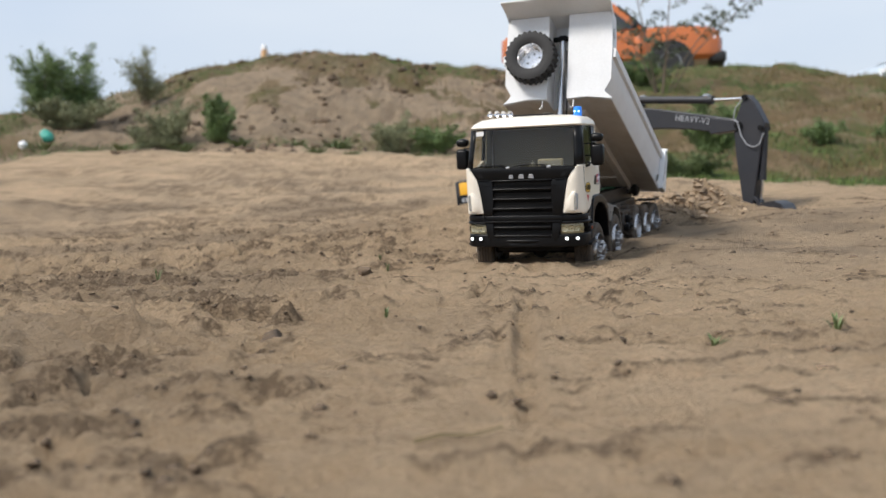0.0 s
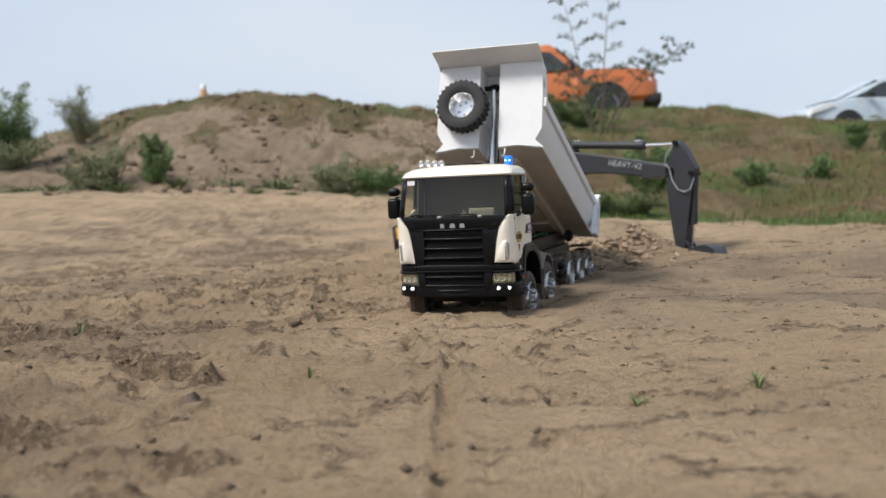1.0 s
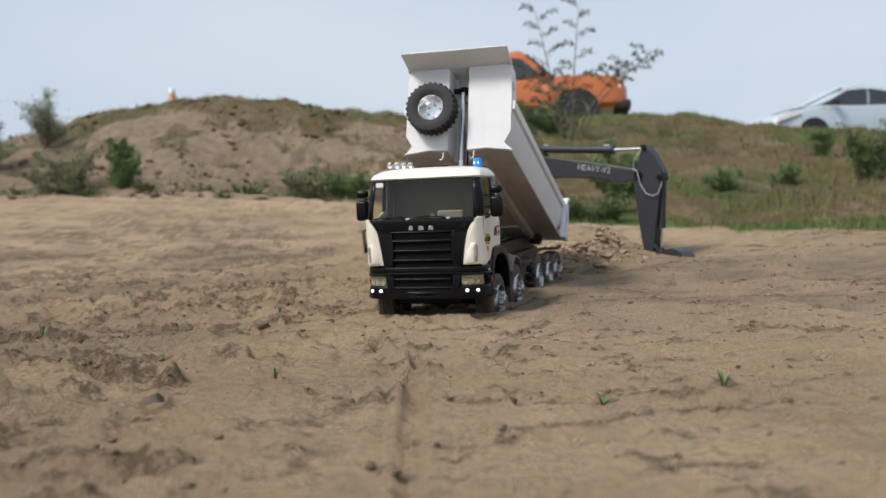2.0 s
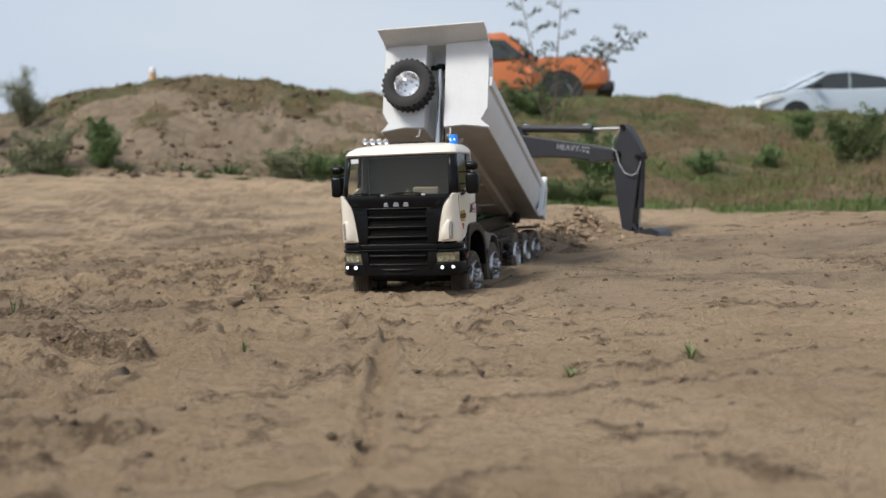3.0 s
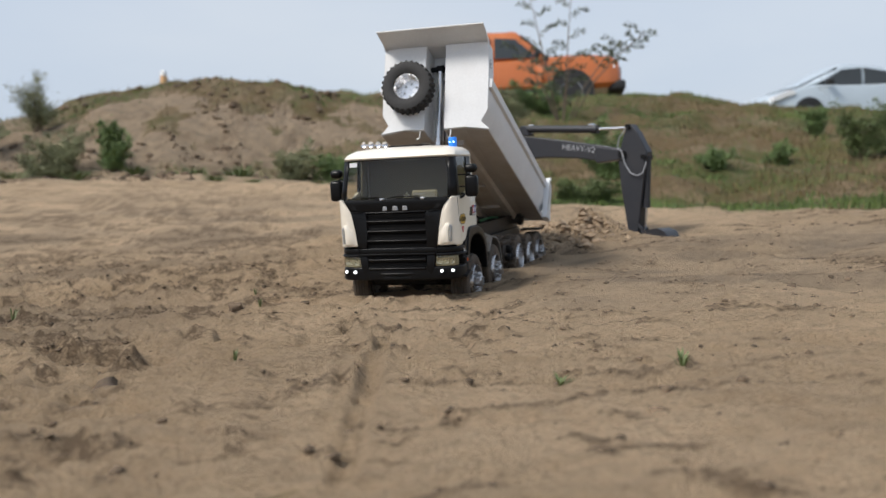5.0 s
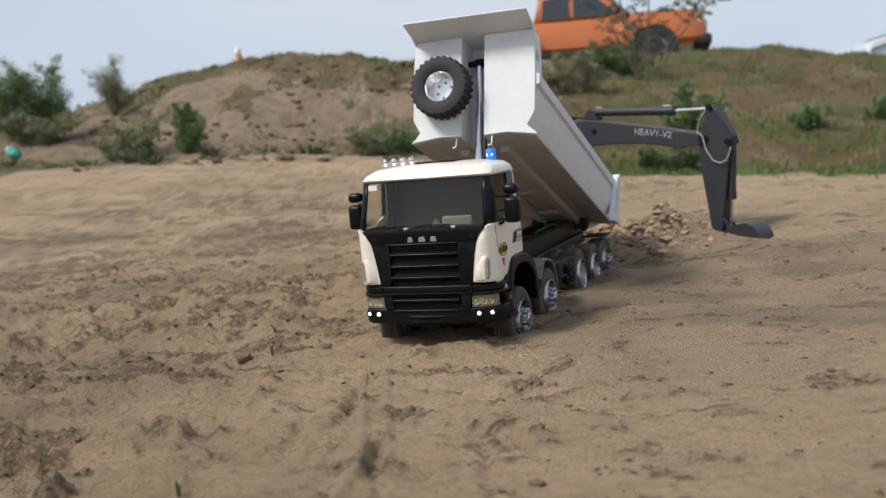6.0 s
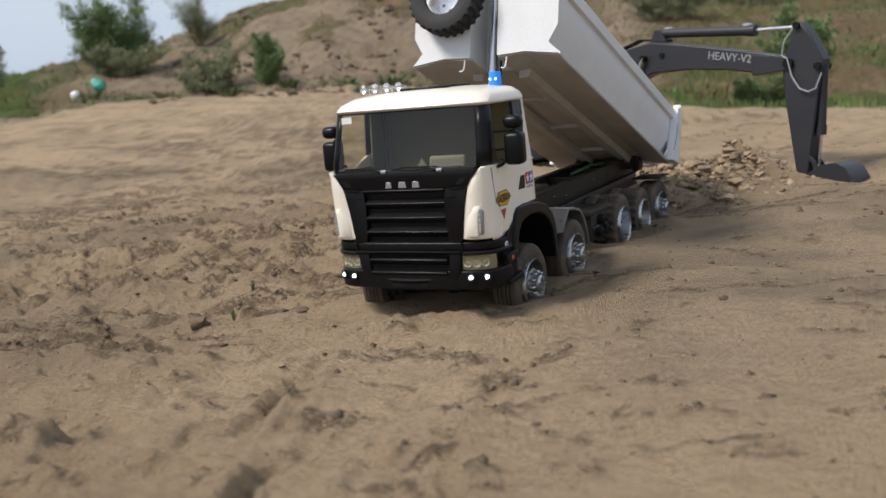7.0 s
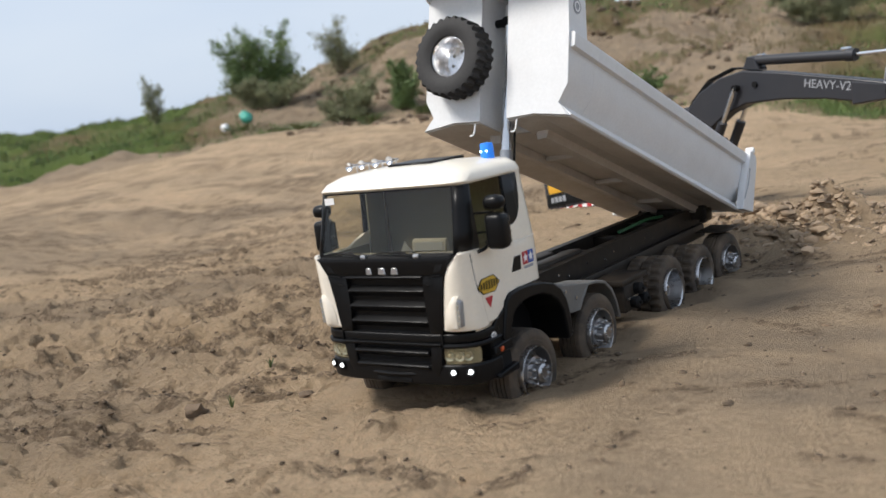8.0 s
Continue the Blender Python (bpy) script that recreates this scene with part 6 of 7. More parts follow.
def build_pickup():
    x, y = 1.84, 20.55
    car = thing("pickup_truck", pose(x, y, ground_at(x, y, False) + 0.20, 0, 0, -9), "orange double-cab pickup parked on the grassy bank", "pickup truck")
    S = [(-2.06, 0.86, 0.58, 1.10), (-2.00, 0.92, 0.50, 1.16), (-1.2, 0.94, 0.48, 1.18), (-0.2, 0.94, 0.46, 1.16), (0.75, 0.94, 0.46, 1.18), (1.25, 0.95, 0.46, 1.22), (2.0, 0.94, 0.48, 1.22), (2.42, 0.90, 0.50, 1.18), (2.62, 0.82, 0.54, 1.08), (2.68, 0.74, 0.58, 0.90)]
    body = soften(part("body", loft(B(), [car_section(*s) for s in flowing(S)]), ORANGECAR, car, "glossy orange bodywork"), 0.03)
    G = [(-1.00, 0.82, 1.14, 1.20), (-0.86, 0.80, 1.14, 1.78), (0.10, 0.79, 1.14, 1.83), (0.42, 0.78, 1.14, 1.78), (1.18, 0.80, 1.12, 1.15)]
    soften(part("cab", loft(B(), [car_section(a, w, b, c, 0.03, 0.82) for a, w, b, c in flowing(G)]), ORANGECAR, body), 0.03)
    for sy in (-1, 1):
        bm = prism(B(), [(-0.80, 1.22), (-0.76, 1.66), (-0.20, 1.68), (-0.20, 1.22)], "y", sy * 0.72, sy * 0.815)
        part("rear_side_window", bm, DARKGLASS, car)
        bm = prism(B(), [(-0.10, 1.22), (-0.10, 1.68), (0.36, 1.64), (0.86, 1.22)], "y", sy * 0.72, sy * 0.812)
        part("front_side_window", bm, DARKGLASS, car)
        bm = box(B(), 0.80, 0.92, sy * 1.02 - 0.10, sy * 1.02 + 0.10, 1.20, 1.38, 0.03)
        part("wing_mirror", bm, CARBLACK, car)
        part("headlight", box(B(), 2.36, 2.56, sy * 0.72 - 0.13, sy * 0.72 + 0.13, 0.84, 0.99, 0.03), HEADLAMP, car)
        part("sill", box(B(), -1.0, 1.0, sy * 0.93 - 0.05, sy * 0.93 + 0.05, 0.40, 0.50, 0.02), CARBLACK, car)
        for xx in (-1.38, 1.60):
            car_wheel(car, xx, sy * 0.855, 0.41, 0.27, 0.964)
            part("arch_trim", arch(B(), xx, 0.42, 0.46, 0.54, 0, 180, sy * 0.90, sy * 0.985, 16), ORANGECAR, car)
    part("windscreen", prism(B(), [(0.46, 1.74), (1.10, 1.19), (1.13, 1.21), (0.49, 1.77)], "y", -0.66, 0.66), DARKGLASS, car)
    part("grille", box(B(), 2.56, 2.70, -0.52, 0.52, 0.66, 0.98, 0.03), CARBLACK, car, "black radiator grille")
    part("front_bumper", box(B(), 2.42, 2.78, -0.84, 0.84, 0.44, 0.66, 0.05), CARBLACK, car)
    part("bonnet_vent", box(B(), 1.30, 1.60, -0.40, 0.40, 1.13, 1.175, 0.015), CARBLACK, car)
    part("snorkel", box(B(), 1.02, 1.10, -0.90, -0.84, 1.10, 1.24, 0.02), CARBLACK, car)
    part("tailgate", box(B(), -2.10, -2.04, -0.78, 0.78, 0.62, 1.10, 0.02), ORANGECAR, car)


def build_sedan(name, x, y, yaw, paint, label):
    car = thing(name, pose(x, y, ground_at(x, y, False) + 0.12, 0, 0, yaw), label, "car")
    S = [(-2.16, 0.70, 0.40, 0.92), (-2.05, 0.82, 0.34, 1.02), (-1.3, 0.86, 0.26, 1.02), (0.0, 0.87, 0.24, 0.98), (0.9, 0.87, 0.25, 0.97), (1.55, 0.84, 0.27, 0.86), (2.0, 0.72, 0.32, 0.70), (2.20, 0.52, 0.36, 0.58)]
    body = soften(part("body", loft(B(), [car_section(*s) for s in flowing(S)]), paint, car), 0.03)
    G = [(-2.0, 0.62, 0.98, 1.04), (-1.25, 0.68, 0.98, 1.34), (-0.25, 0.68, 0.96, 1.46), (0.30, 0.67, 0.96, 1.42), (1.36, 0.72, 0.90, 0.95)]
    soften(part("cabin", loft(B(), [car_section(a, w, b, c, 0.03, 0.86) for a, w, b, c in flowing(G)]), paint, body), 0.03)
    for sy in (-1, 1):
        bm = prism(B(), [(-1.40, 1.02), (-1.12, 1.27), (-0.30, 1.38), (-0.30, 1.00)], "y", sy * 0.60, sy * 0.705)
        part("rear_side_window", bm, DARKGLASS, car)
        bm = prism(B(), [(-0.22, 1.00), (-0.22, 1.38), (0.26, 1.34), (0.90, 1.00)], "y", sy * 0.60, sy * 0.705)
        part("front_side_window", bm, DARKGLASS, car)
        part("wing_mirror", box(B(), 0.62, 0.78, sy * 0.94 - 0.09, sy * 0.94 + 0.09, 0.98, 1.10, 0.03), CARBLACK, car)
        bm = prism(B(), [(1.45, 0.78), (2.02, 0.60), (2.02, 0.70), (1.60, 0.86)], "y", sy * 0.62, sy * 0.86)
        part("headlight", bm, HEADLAMP, car, "bright headlight cover")
        for xx in (-1.38, 1.17):
            car_wheel(car, xx, sy * 0.80, 0.31, 0.20, 0.884)
    part("windscreen", prism(B(), [(0.32, 1.38), (1.24, 0.96), (1.27, 0.98), (0.35, 1.41)], "y", -0.60, 0.60), DARKGLASS, car)
    part("lower_grille", box(B(), 2.02, 2.20, -0.42, 0.42, 0.34, 0.46, 0.02), CARBLACK, car)
    part("bonnet_gap", prism(B(), [(1.30, 0.945), (1.40, 0.935), (1.40, 0.945), (1.30, 0.955)], "y", -0.70, 0.70), CARBLACK, car)


build_pickup()
build_sedan("parked_car", 9.85, 21.0, 187.0, SILVERCAR, "silver-blue sedan parked on the bank's top")
build_sedan("orange_hatchback", 0.85, 23.7, 192.0, ORANGECAR, "orange car parked behind the pickup")

# ------------------------------------------------------------ vegetation
def leaf_cloud(name, centres, dirs, length, width, material, parent, seed, droop=0.2):
    """Many small folded leaves (two triangles each) at centres, as one mesh."""
    rng = np.random.default_rng(seed)
    n = len(centres)
    d = dirs + rng.normal(0, 0.45, (n, 3))
    d[:, 2] -= droop * rng.random(n)
    d /= np.linalg.norm(d, axis=1, keepdims=True) + 1e-9
    side = np.cross(d, rng.normal(0, 1, (n, 3)))
    side /= np.linalg.norm(side, axis=1, keepdims=True) + 1e-9
    L = length * rng.uniform(0.6, 1.3, (n, 1))
    W = width * rng.uniform(0.6, 1.3, (n, 1))
    p0 = centres
    p2 = centres + d * L
    up = np.cross(side, d)
    p1 = centres + d * L * 0.5 + side * W * 0.5 + up * W * 0.15
    p3 = centres + d * L * 0.5 - side * W * 0.5 + up * W * 0.15
    V = np.stack([p0, p1, p2, p3], 1).reshape(-1, 3)
    i = np.arange(n)[:, None] * 4
    F = np.concatenate([i + [0, 1, 2], i + [0, 2, 3]], 1).reshape(-1, 3)
    return raw(name, V, F, material, parent)


def raw(name, V, F, material, parent=None, label="", smooth=0):
    me = bpy.data.meshes.new(name)
    me.vertices.add(len(V))
    me.vertices.foreach_set("co", np.ascontiguousarray(V, dtype=np.float32).ravel())
    k = F.shape[1]
    me.loops.add(F.size)
    me.loops.foreach_set("vertex_index", np.ascontiguousarray(F, dtype=np.int32).ravel())
    me.polygons.add(len(F))
    me.polygons.foreach_set("loop_start", (np.arange(len(F)) * k).astype(np.int32))
    me.update(calc_edges=True)
    return put(name, me, material, parent, label, smooth=smooth)


def bush(name, at, h, w, leaves, size, material, seed, label, lobes=1, slim=1.0, group=""):
    """A shrub: tapered stems and twigs, and a ragged crown of separate leaves along them."""
    rng = np.random.default_rng(seed)
    ob = thing(name, Matrix.Translation(at), label, "bush" if h < 1.2 else "shrub", group)
    bm = B()
    pts, dirs = [], []
    stems = 5 + int(4 * w / h) + 3 * lobes
    for s in range(stems):
        lobe = (s % lobes - (lobes - 1) / 2) * w * 0.55
        a = rng.uniform(0, 2 * math.pi)
        reach = w * 0.5 * rng.uniform(0.15, 1.0) / max(1, lobes * 0.75)
        hh = h * rng.uniform(0.35, 1.0) * (1 - 0.35 * reach / w)
        base = Vector((lobe * 0.4 + rng.normal(0, 0.03 * w), rng.normal(0, 0.03 * w), -0.03))
        tip = Vector((lobe + reach * math.cos(a), reach * math.sin(a), hh))
        mid = base.lerp(tip, 0.5) + Vector((rng.normal(0, 0.05) * w, rng.normal(0, 0.05) * w, 0.06 * h))
        line = [base, base.lerp(mid, 0.55), mid, mid.lerp(tip, 0.55), tip]
        tube(bm, line, 0.009 * h * rng.uniform(0.7, 1.2), 5, 0.002 * h)
        for k in range(9):
            f = rng.uniform(0.08, 1.0)
            p = base.lerp(mid, f * 2) if f < 0.5 else mid.lerp(tip, f * 2 - 1)
            a2, up = rng.uniform(0, 2 * math.pi), rng.uniform(0.1, 0.9)
            ln = h * rng.uniform(0.12, 0.26) * slim * (1.15 - 0.6 * f)
            q = p + Vector((math.cos(a2), math.sin(a2), up)).normalized() * ln
            tube(bm, [p, p.lerp(q, 0.5) + Vector((0, 0, 0.02 * h)), q], 0.0025 * h, 4, 0.001 * h)
            m = max(6, 7 * leaves // (stems * 18))
            for _ in range(m):
                g = rng.uniform(0.15, 1.08)
                c = p.lerp(q, g)
                pts.append((c.x + rng.normal(0, 0.02) * h, c.y + rng.normal(0, 0.02) * h, c.z + rng.normal(0, 0.02) * h))
                dirs.append(((q - p).normalized() * 0.6)[:])
    part("trunk", bm, BARK, ob, "thin brown stems")
    # fill between the twigs, with gaps
    P = np.array(pts)
    n = len(P)
    a, b = rng.integers(0, n, n), rng.integers(0, n, n)
    f = rng.uniform(0.05, 0.35, (n, 1))
    Q = P[a] * (1 - f) + P[b] * f + rng.normal(0, 0.03 * h, (n, 3))
    Q[:, 2] = np.maximum(Q[:, 2], 0.02 * h)
    P = np.concatenate([P, Q])
    D = np.concatenate([np.array(dirs), rng.normal(0, 0.5, (n, 3)) + [0, 0, 0.5]])
    leaf_cloud("crown", P, D, size * 0.72, size * 0.30, material, ob, seed + 1)
    return ob


def feather_shrub(at, h, seed):
    """The tall seedling with long feathered leaves before the pickup."""
    rng = np.random.default_rng(seed)
    ob = thing("shrub", Matrix.Translation(at), "tall thin shrub with feathered leaves on the bank", "shrub")
    bm = B()
    pts, dirs = [], []
    for dx, dy, top, start in ((-0.42, 0.1, 0.96, 0.30), (0.16, 0.0, 0.98, 0.25), (1.10, -0.1, 0.62, 0.55), (0.75, 0.1, 0.55, 0.60), (-0.55, -0.1, 0.50, 0.35), (0.10, -0.2, 0.42, 0.30), (-0.20, 0.2, 0.36, 0.2)):
        base, tip = Vector((dx * 0.10, dy * 0.3, -0.05)), Vector((dx * h * 0.55, dy * h * 0.4, h * top))
        line = [base, base.lerp(tip, 0.35) + Vector((0, 0, 0.08 * h * abs(dx))), base.lerp(tip, 0.7) + Vector((0, 0, 0.05 * h * abs(dx))), tip]
        tube(bm, line, 0.013, 5, 0.004)
        count = int(5 + 6 * top)
        for k in range(count):
            f = start + (1 - start) * k / (count - 1)
            seg = min(2, int(f * 3))
            p = line[seg].lerp(line[seg + 1], min(1.0, f * 3 - seg))
            stem = (line[seg + 1] - line[seg]).normalized()
            sg = -1 if k % 2 else 1
            d = (Vector((sg * rng.uniform(0.7, 1.0), rng.uniform(-0.6, 0.6), 0.15)) + stem * 0.45).normalized()
            ln = rng.uniform(0.20, 0.30)
            q = p + d * ln + Vector((0, 0, -0.03))
            mid = p.lerp(q, 0.5) + Vector((0, 0, 0.035))
            tube(bm, [p, mid, q], 0.004, 4, 0.0015)
            s = d.cross(Vector((0, 1, 0.3))).normalized()
            for j in range(10):
                g = 0.12 + 0.88 * j / 9
                c = p.lerp(mid, g * 2) if g < 0.5 else mid.lerp(q, g * 2 - 1)
                for side in (-1, 1):
                    pts.append(c[:])
                    dirs.append((s * side * 1.0 + d * 1.1)[:])
    part("trunk", bm, BARK, ob, "thin brown stems")
    leaf_cloud("crown", np.array(pts), np.array(dirs), 0.062, 0.026, LEAFDARK, ob, seed + 1)


def tuft(name, at, h, w, blades, material, seed, label, category="weed"):
    """A tuft of bent grass blades or weed leaves."""
    rng = np.random.default_rng(seed)
    V, F = [], []
    for b in range(blades):
        a, r = rng.uniform(0, 2 * math.pi), w * 0.5 * math.sqrt(rng.random())
        x, y = r * 0.5 * math.cos(a), r * 0.5 * math.sin(a)
        hh = h * rng.uniform(0.45, 1.0)
        ox, oy = r * math.cos(a) + rng.normal(0, 0.1 * w), r * math.sin(a) + rng.normal(0, 0.1 * w)
        t = 0.030 * h + 0.0006
        sx, sy = -math.sin(a) * t, math.cos(a) * t
        i = len(V)
        V += [(x - sx, y - sy, -0.1 * h), (x + sx, y + sy, -0.1 * h), (x + ox * 0.35 + sx, y + oy * 0.35 + sy, hh * 0.6), (x + ox * 0.35 - sx, y + oy * 0.35 - sy, hh * 0.6), (x + ox, y + oy, hh)]
        F += [(i, i + 1, i + 2), (i, i + 2, i + 3), (i + 3, i + 2, i + 4)]
    ob = raw(name, np.array(V), np.array(F), material)
    ob.matrix_world = Matrix.Translation(at)
    return tagged(ob, label, category)


def grass_field(name, count, lo, hi, material, seed, label, dry):
    """Grass on the bank, by the same cover as the ground's turf."""
    rng = np.random.default_rng(seed)
    way, r = rng.uniform(-62, 48, count * 6), np.sqrt(rng.uniform(6.0 ** 2, 19.5 ** 2, count * 6))
    x, y = HUB[0] + r * np.sin(np.radians(way)), HUB[1] + r * np.cos(np.radians(way))
    c = grass_cover(x, y)
    mixn = fbm(x * 0.8, y * 0.8, 4, 91)
    kind = np.clip(0.5 + 1.9 * mixn, 0.05, 1) if dry else np.clip(0.28 - 1.9 * mixn, 0.05, 1)
    west = way < -27
    kind = np.where(west, 0.15 if dry else 1.0, kind)
    foot = np.interp(way, WAYS, np.array([b[1] for b in BANK]))
    low = np.exp(-((r - foot) / 1.1) ** 2)
    kind = np.clip(kind + (-0.6 if dry else 0.8) * low, 0.03, 1)
    clump = step(fbm(x * 3.0, y * 3.0, 3, 93), -0.15, 0.15)
    keep = rng.random(len(x)) < c * kind * (0.25 + 0.75 * clump)
    x, y = x[keep][:count], y[keep][:count]
    z = land(x, y, False)
    n = len(x)
    h = rng.uniform(lo, hi, n) * np.where(np.hypot(x, y) > 14, 1.15, 1.0)
    a = rng.uniform(0, 2 * math.pi, n)
    lean = rng.uniform(0.1, 0.7, n) * h
    t = rng.uniform(0.005, 0.010, n)
    px, py = -np.sin(a) * t, np.cos(a) * t
    V = np.stack([np.stack([x - px, y - py, z - 0.02], 1), np.stack([x + px, y + py, z - 0.02], 1), np.stack([x + np.cos(a) * lean, y + np.sin(a) * lean, z + h], 1)], 1).reshape(-1, 3)
    F = np.arange(n * 3).reshape(-1, 3)
    ob = raw(name, V, F, material)
    return tagged(ob, label, "grass", kind="stuff")


def clods(name, places, material, seed, label, rough=0.35, lift=0.12, detail=2):
    """Lumps of earth, squashed and uneven, joined into one heap of stuff."""
    rng = np.random.default_rng(seed)
    bm = B()
    bmesh.ops.create_icosphere(bm, subdivisions=detail, radius=1.0)
    base = np.array([v.co[:] for v in bm.verts])
    faces = np.array([[v.index for v in f.verts] for f in bm.faces])
    bm.free()
    VV, FF = [], []
    for k, (x, y, s) in enumerate(places):
        ph = rng.uniform(0, 99, 3)
        b = base * (1 + rough * np.sin(base[:, [1]] * 2.7 + ph[0]) * np.cos(base[:, [2]] * 3.1 + ph[1]) + 0.22 * np.sin(base[:, [0]] * 5.1 + base[:, [1]] * 4.3 + ph[2]) + rng.normal(0, 0.08, (len(base), 1)))
        b = b * [s * rng.uniform(0.8, 1.3), s * rng.uniform(0.7, 1.1), s * rng.uniform(0.45, 0.75)]
        a = rng.uniform(0, 6.3)
        c, d = math.cos(a), math.sin(a)
        b = np.stack([b[:, 0] * c - b[:, 1] * d, b[:, 0] * d + b[:, 1] * c, b[:, 2]], 1)
        VV.append(b + [x, y, surface(x, y) + s * lift])
        FF.append(faces + k * len(base))
    ob = raw(name, np.concatenate(VV), np.concatenate(FF), material, smooth=70 if detail > 1 else 0)
    return ob


def weed(at, h, w, blades, seed):
    """A weed of single narrow leaves that spread from one root."""
    rng = np.random.default_rng(seed)
    ob = thing("weed", Matrix.Translation(at), "small green weed in the sand", "weed", "weeds in the sand")
    for k in range(blades):
        a = 2 * math.pi * (k + rng.uniform(-0.3, 0.3)) / blades
        hh, out, t = h * rng.uniform(0.5, 1.0), w * 0.5 * rng.uniform(0.4, 1.1), 0.0011
        c, s = math.cos(a), math.sin(a)
        V = np.array([(-s * t, c * t, -0.003), (s * t, -c * t, -0.003), (c * out * 0.5 + s * t, s * out * 0.5 - c * t, hh * 0.75), (c * out * 0.5 - s * t, s * out * 0.5 + c * t, hh * 0.75), (c * out, s * out, hh)])
        raw("leaf", V, np.array([(0, 1, 2), (0, 2, 3), (3, 2, 4)]), LEAFFRESH, ob)


GROUND_OB = bpy.data.objects["ground"]


def surface(x, y):
    """Height of the finished ground under a point."""
    hit, p, _, _ = GROUND_OB.ray_cast((x, y, 5.0), (0, 0, -1))
    return p.z if hit else 0.0


def on(x, y, lift=0.0):
    return Vector((x, y, surface(x, y) + lift))


bpy.context.view_layer.update()
GREEN = "bushes on the bank"
bush("bush", spot(-27.3, 11.6), 1.02, 0.55, 2100, 0.040, LEAF, 11, "tall green shrub at the end of the bank", 1, 1.2, GREEN)
bush("bush", spot(-25.6, 11.6), 1.00, 0.60, 2000, 0.040, LEAF, 12, "tall green shrub with a grassy foot", 1, 1.2, GREEN)
bush("bush", spot(-26.2, 11.3), 0.42, 1.10, 1600, 0.040, LEAFGREY, 13, "low olive undergrowth below the tall shrubs", 2, 1.0, GREEN)
bush("sapling", spot(-32.6, 12.0), 0.66, 0.22, 420, 0.038, LEAFGREY, 14, "slim sapling on the green slope", 1, 0.7)
bush("bush", spot(-22.0, 11.8), 0.80, 0.60, 900, 0.036, LEAFGREY, 15, "sparse grey-green shrub on the slope", 1, 1.3, GREEN)
bush("bush", spot(-21.3, 10.3), 0.60, 0.80, 1900, 0.034, LEAFGREY, 16, "rounded olive bush at the bank's foot", 2, 1.1, GREEN)
bush("bush", spot(-18.0, 10.0), 0.58, 0.72, 2400, 0.034, LEAF, 17, "dense dark green bush at the bank's foot", 1, 1.0, GREEN)
bush("bush", spot(-7.7, 9.7), 0.58, 0.50, 1500, 0.034, LEAFGREY, 18, "grey-green bush at the bank's foot", 1, 1.1, GREEN)
bush("bush", spot(-5.2, 9.6), 0.30, 0.70, 1800, 0.034, LEAF, 19, "low green bush at the bank's foot", 2, 1.0, GREEN)
bush("bush", spot(11.4, 9.0), 0.75, 0.70, 2600, 0.04, LEAF, 20, "dark green bush behind the digging arm", 1, 1.0, GREEN)
bush("bush", spot(9.7, 7.8), 0.24, 0.60, 1800, 0.03, LEAFFRESH, 21, "low fresh green bush at the bank's foot", 2, 1.0, GREEN)
bush("bush", spot(20.6, 10.6), 0.34, 0.40, 900, 0.036, LEAF, 22, "small green bush on the dry bank", 1, 1.0, GREEN)
bush("bush", spot(22.6, 12.0), 0.40, 0.45, 1000, 0.036, LEAF, 23, "small green bush on the dry bank", 1, 1.0, GREEN)
bush("bush", spot(25.4, 10.6), 0.62, 0.70, 1700, 0.038, LEAFFRESH, 24, "leafy green bush on the dry bank", 2, 1.0, GREEN)
bush("bush", spot(17.3, 9.6), 0.26, 0.50, 900, 0.034, LEAF, 25, "low green bush on the dry bank", 1, 1.0, GREEN)
bush("bush", spot(4.4, 12.0), 0.60, 1.10, 2000, 0.038, LEAFGREY, 26, "olive bush on the dry bank", 2, 1.0, GREEN)
bush("bush", spot(6.8, 13.3), 0.55, 1.00, 1700, 0.038, LEAF, 27, "green bush below the pickup", 2, 1.0, GREEN)
feather_shrub(spot(8.3, 12.6), 1.75, 41)
for k, (way, r, h, w) in enumerate(((-13.6, 9.7, 0.16, 0.30), (-11.1, 9.8, 0.18, 0.42), (-16.9, 9.7, 0.10, 0.30), (-12.4, 8.2, 0.07, 0.26), (-10.2, 8.2, 0.05, 0.22), (-6.2, 7.4, 0.06, 0.36),
                                    (-23.4, 8.6, 0.08, 0.50), (-25.0, 9.6, 0.10, 0.70), (-20.0, 9.9, 0.12, 0.45), (-27.5, 10.6, 0.10, 0.60))):
    tuft("grass_tuft", spot(way, r), h, w, 130, LEAFFRESH, 60 + k, "fresh green grass tuft on the sandy slope", "grass")
grass_field("bank_grass", 110000, 0.02, 0.06, BLADES, 5, "short green grass on the bank", False)
grass_field("dry_bank_grass", 70000, 0.02, 0.07, STRAW, 6, "dry yellowish grass on the bank", True)

# small weeds in the sand round the truck
for k, (x, y, h, w, n) in enumerate(((0.252, -0.734, 0.020, 0.034, 10), (0.150, -0.745, 0.010, 0.030, 9), (-0.620, 0.010, 0.030, 0.030, 7), (-0.233, 0.047, 0.020, 0.018, 6), (-0.268, 0.200, 0.016, 0.020, 6), (-0.150, -0.560, 0.014, 0.012, 5))):
    weed(on(x, y), h, w, n, 80 + k)

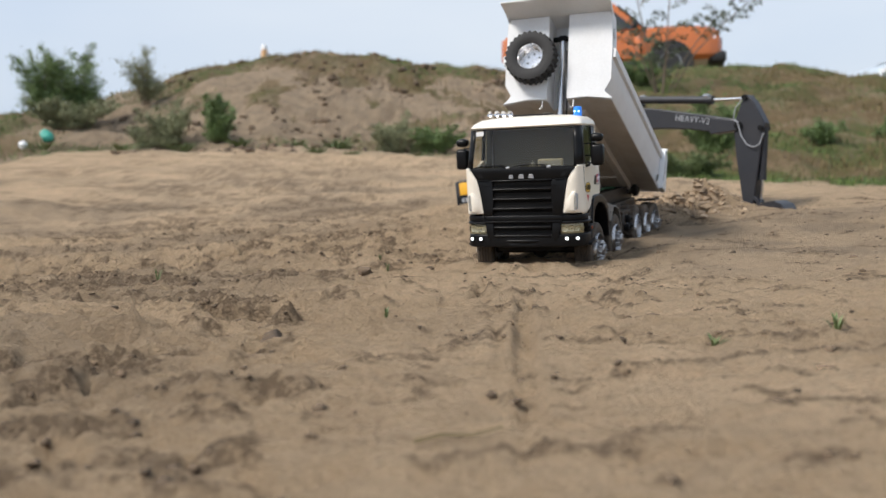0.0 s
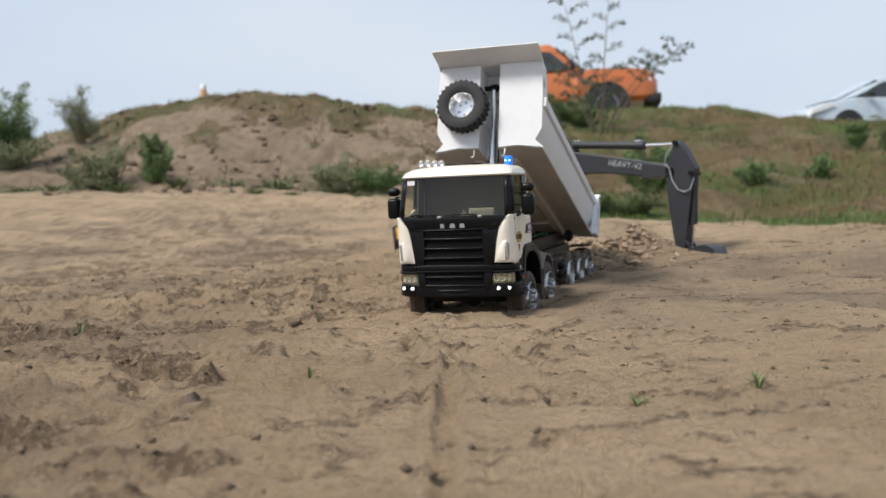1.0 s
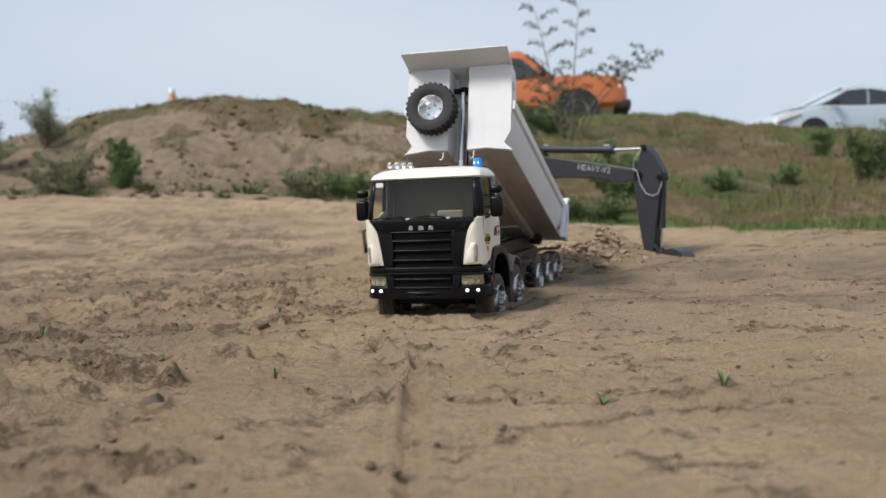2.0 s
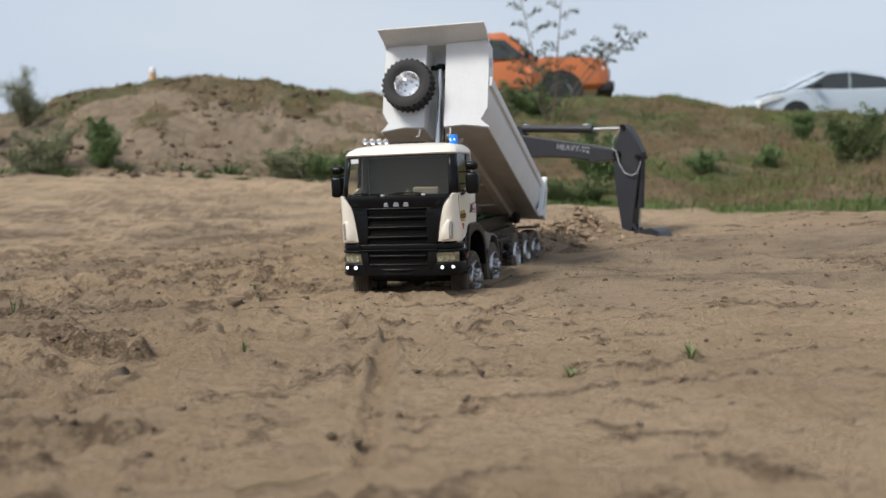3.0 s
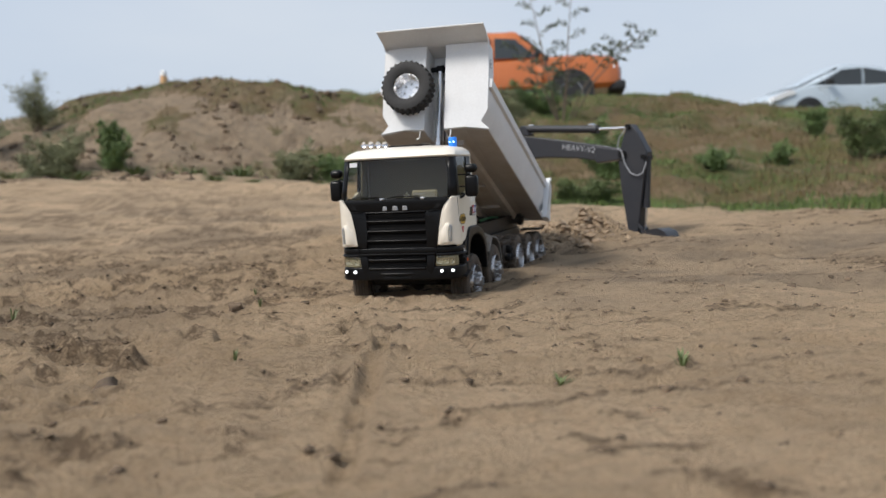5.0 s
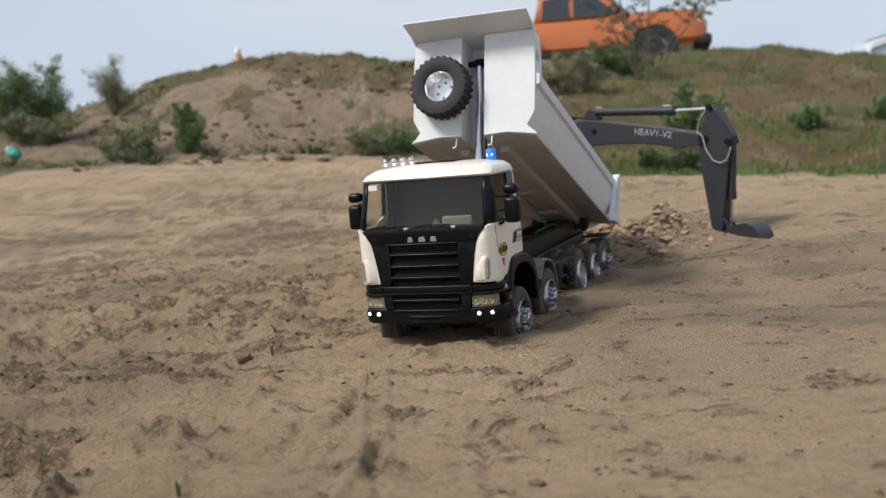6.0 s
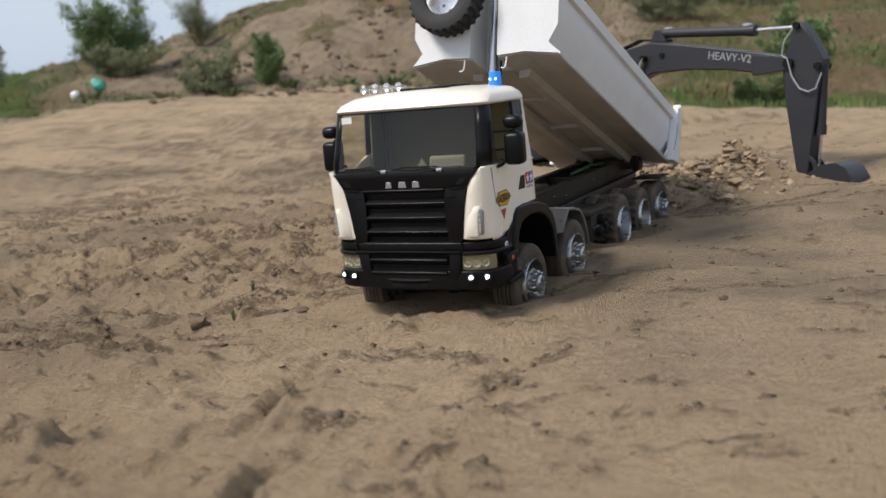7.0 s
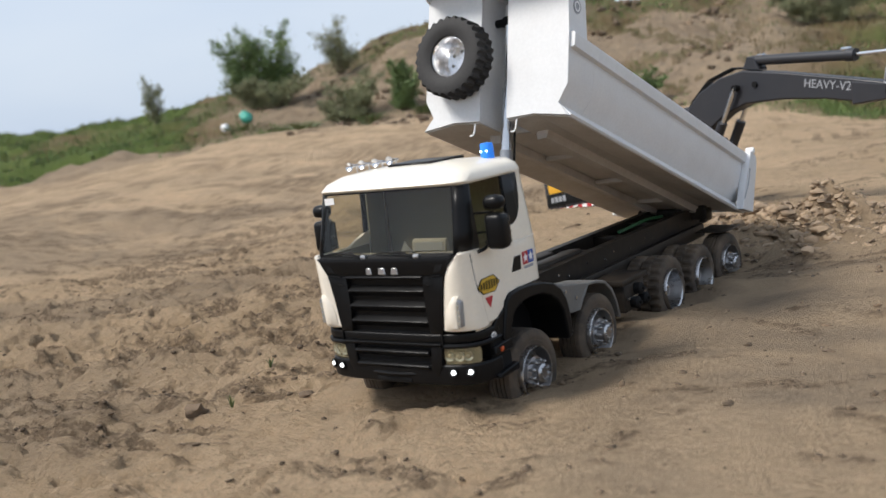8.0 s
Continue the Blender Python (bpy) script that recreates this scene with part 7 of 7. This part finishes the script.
# litter on the slope and the marker post on the crest
p = spot(-28.6, 10.9)
bm = B()
bmesh.ops.create_icosphere(bm, subdivisions=2, radius=0.05)
for v in bm.verts:
    v.co *= 1 + 0.25 * noise.noise(v.co * 30)
tagged(part("stone", bm, HEADLAMP, at=Matrix.Translation(p + Vector((0, 0, 0.03)))), "pale stone lying in the grass", "stone")
p = spot(-27.4, 10.9)
bm = B()
bmesh.ops.create_icosphere(bm, subdivisions=3, radius=0.07)
for v in bm.verts:
    v.co *= 1 + 0.5 * noise.noise(v.co * 14)
tagged(part("plastic_bag", bm, BAG, at=Matrix.Translation(p + Vector((0, 0, 0.05)))), "crumpled teal plastic bag in the grass", "litter")
p = spot(-15.2, 13.6)
post = thing("marker_post", Matrix.Translation(p), "faded orange marker post with a white cap", "post")
part("shaft", tube(B(), [(0, 0, -0.1), (0, 0, 0.22)], 0.045, 12), POSTMAT, post)
part("cap", spin(B(), [(0.0, 0.0), (0.0, 0.040), (0.05, 0.046), (0.08, 0.030), (0.09, 0.0)], 14), PRINT, post, "white cap", pose(0, 0, 0.21, 0, -90, 0))

# a dry twig and loose clods on the sand
bm = tube(B(), [on(-0.066, -1.056, 0.003), on(-0.052, -1.052, 0.004), on(-0.036, -1.050, 0.004), on(-0.020, -1.046, 0.003)], 0.0011, 6, 0.0006)
tagged(part("twig", bm, STRAW), "thin dry twig lying on the sand", "twig")
RNG = np.random.default_rng(7)
few = [("clod", -0.250, -0.647, 0.015, STONE, "dark brown clod of earth on the sand"), ("clod", -0.268, 0.028, 0.015, STONE, "dark brown clod of earth on the sand"),
       ("clod", 0.478, 1.005, 0.024, DRYCLOD, "rounded dry clod beside the tipped sand"), ("clod", -0.168, 0.104, 0.010, STONE, "small brown clod of earth")]
for k, (nm, x, y, s, mtl, lab) in enumerate(few):
    tagged(clods(nm, [(x, y, s)], mtl, 400 + k, lab, 0.20, 0.10, 2), lab, "clod")
lx, ly = RNG.uniform(-1.2, 1.2, 60000), RNG.uniform(-1.25, 1.6, 60000)
rich = RNG.random(60000) < 0.03 + 0.7 * crumb_patch(lx, ly)
loose = [(float(x), float(y), 0.0010 + 0.0044 * RNG.random() ** 3.4) for x, y in zip(lx[rich][:10000], ly[rich][:10000])]
tagged(clods("loose_crumbs", loose, STONE, 9, "", 0.45, -0.05, 1), "dark crumbs of damp earth on the sand", "earth", kind="stuff")
spill = []
while len(spill) < 1500:
    x, y = RNG.normal(0.41, 0.085), RNG.normal(0.89, 0.10)
    spill.append((x, y, 0.0025 + 0.0115 * RNG.random() ** 3.5))
tagged(clods("tipped_sand_clods", spill, DRYCLOD, 10, "", 0.4, -0.45, 2), "lumpy damp sand tipped behind the truck", "sand heap", kind="stuff")
side_clods = [(float(RNG.uniform(0.14, 0.85)), float(RNG.uniform(-0.75, 0.95)), 0.0014 + 0.0046 * float(RNG.random()) ** 3.0) for _ in range(260)]
tagged(clods("scattered_clods", side_clods, STONE, 12, "", 0.45, -0.12, 2), "small dark clods scattered on smooth sand", "earth", kind="stuff")
slope = []
while len(slope) < 900:
    way, out = RNG.uniform(-24, 0), RNG.uniform(8.0, 13.2)
    x, y = HUB[0] + out * math.sin(radians(way)), HUB[1] + out * math.cos(radians(way))
    if fbm(np.array([x * 1.3]), np.array([y * 1.3]), 3, 95)[0] > -0.02:
        slope.append((x, y, 0.012 + 0.050 * float(RNG.random()) ** 2.5))
tagged(clods("slope_clods", slope, STONE, 13, "", 0.4, 0.05, 1), "dark earth lumps and roots on the sandy slope", "earth", kind="stuff")
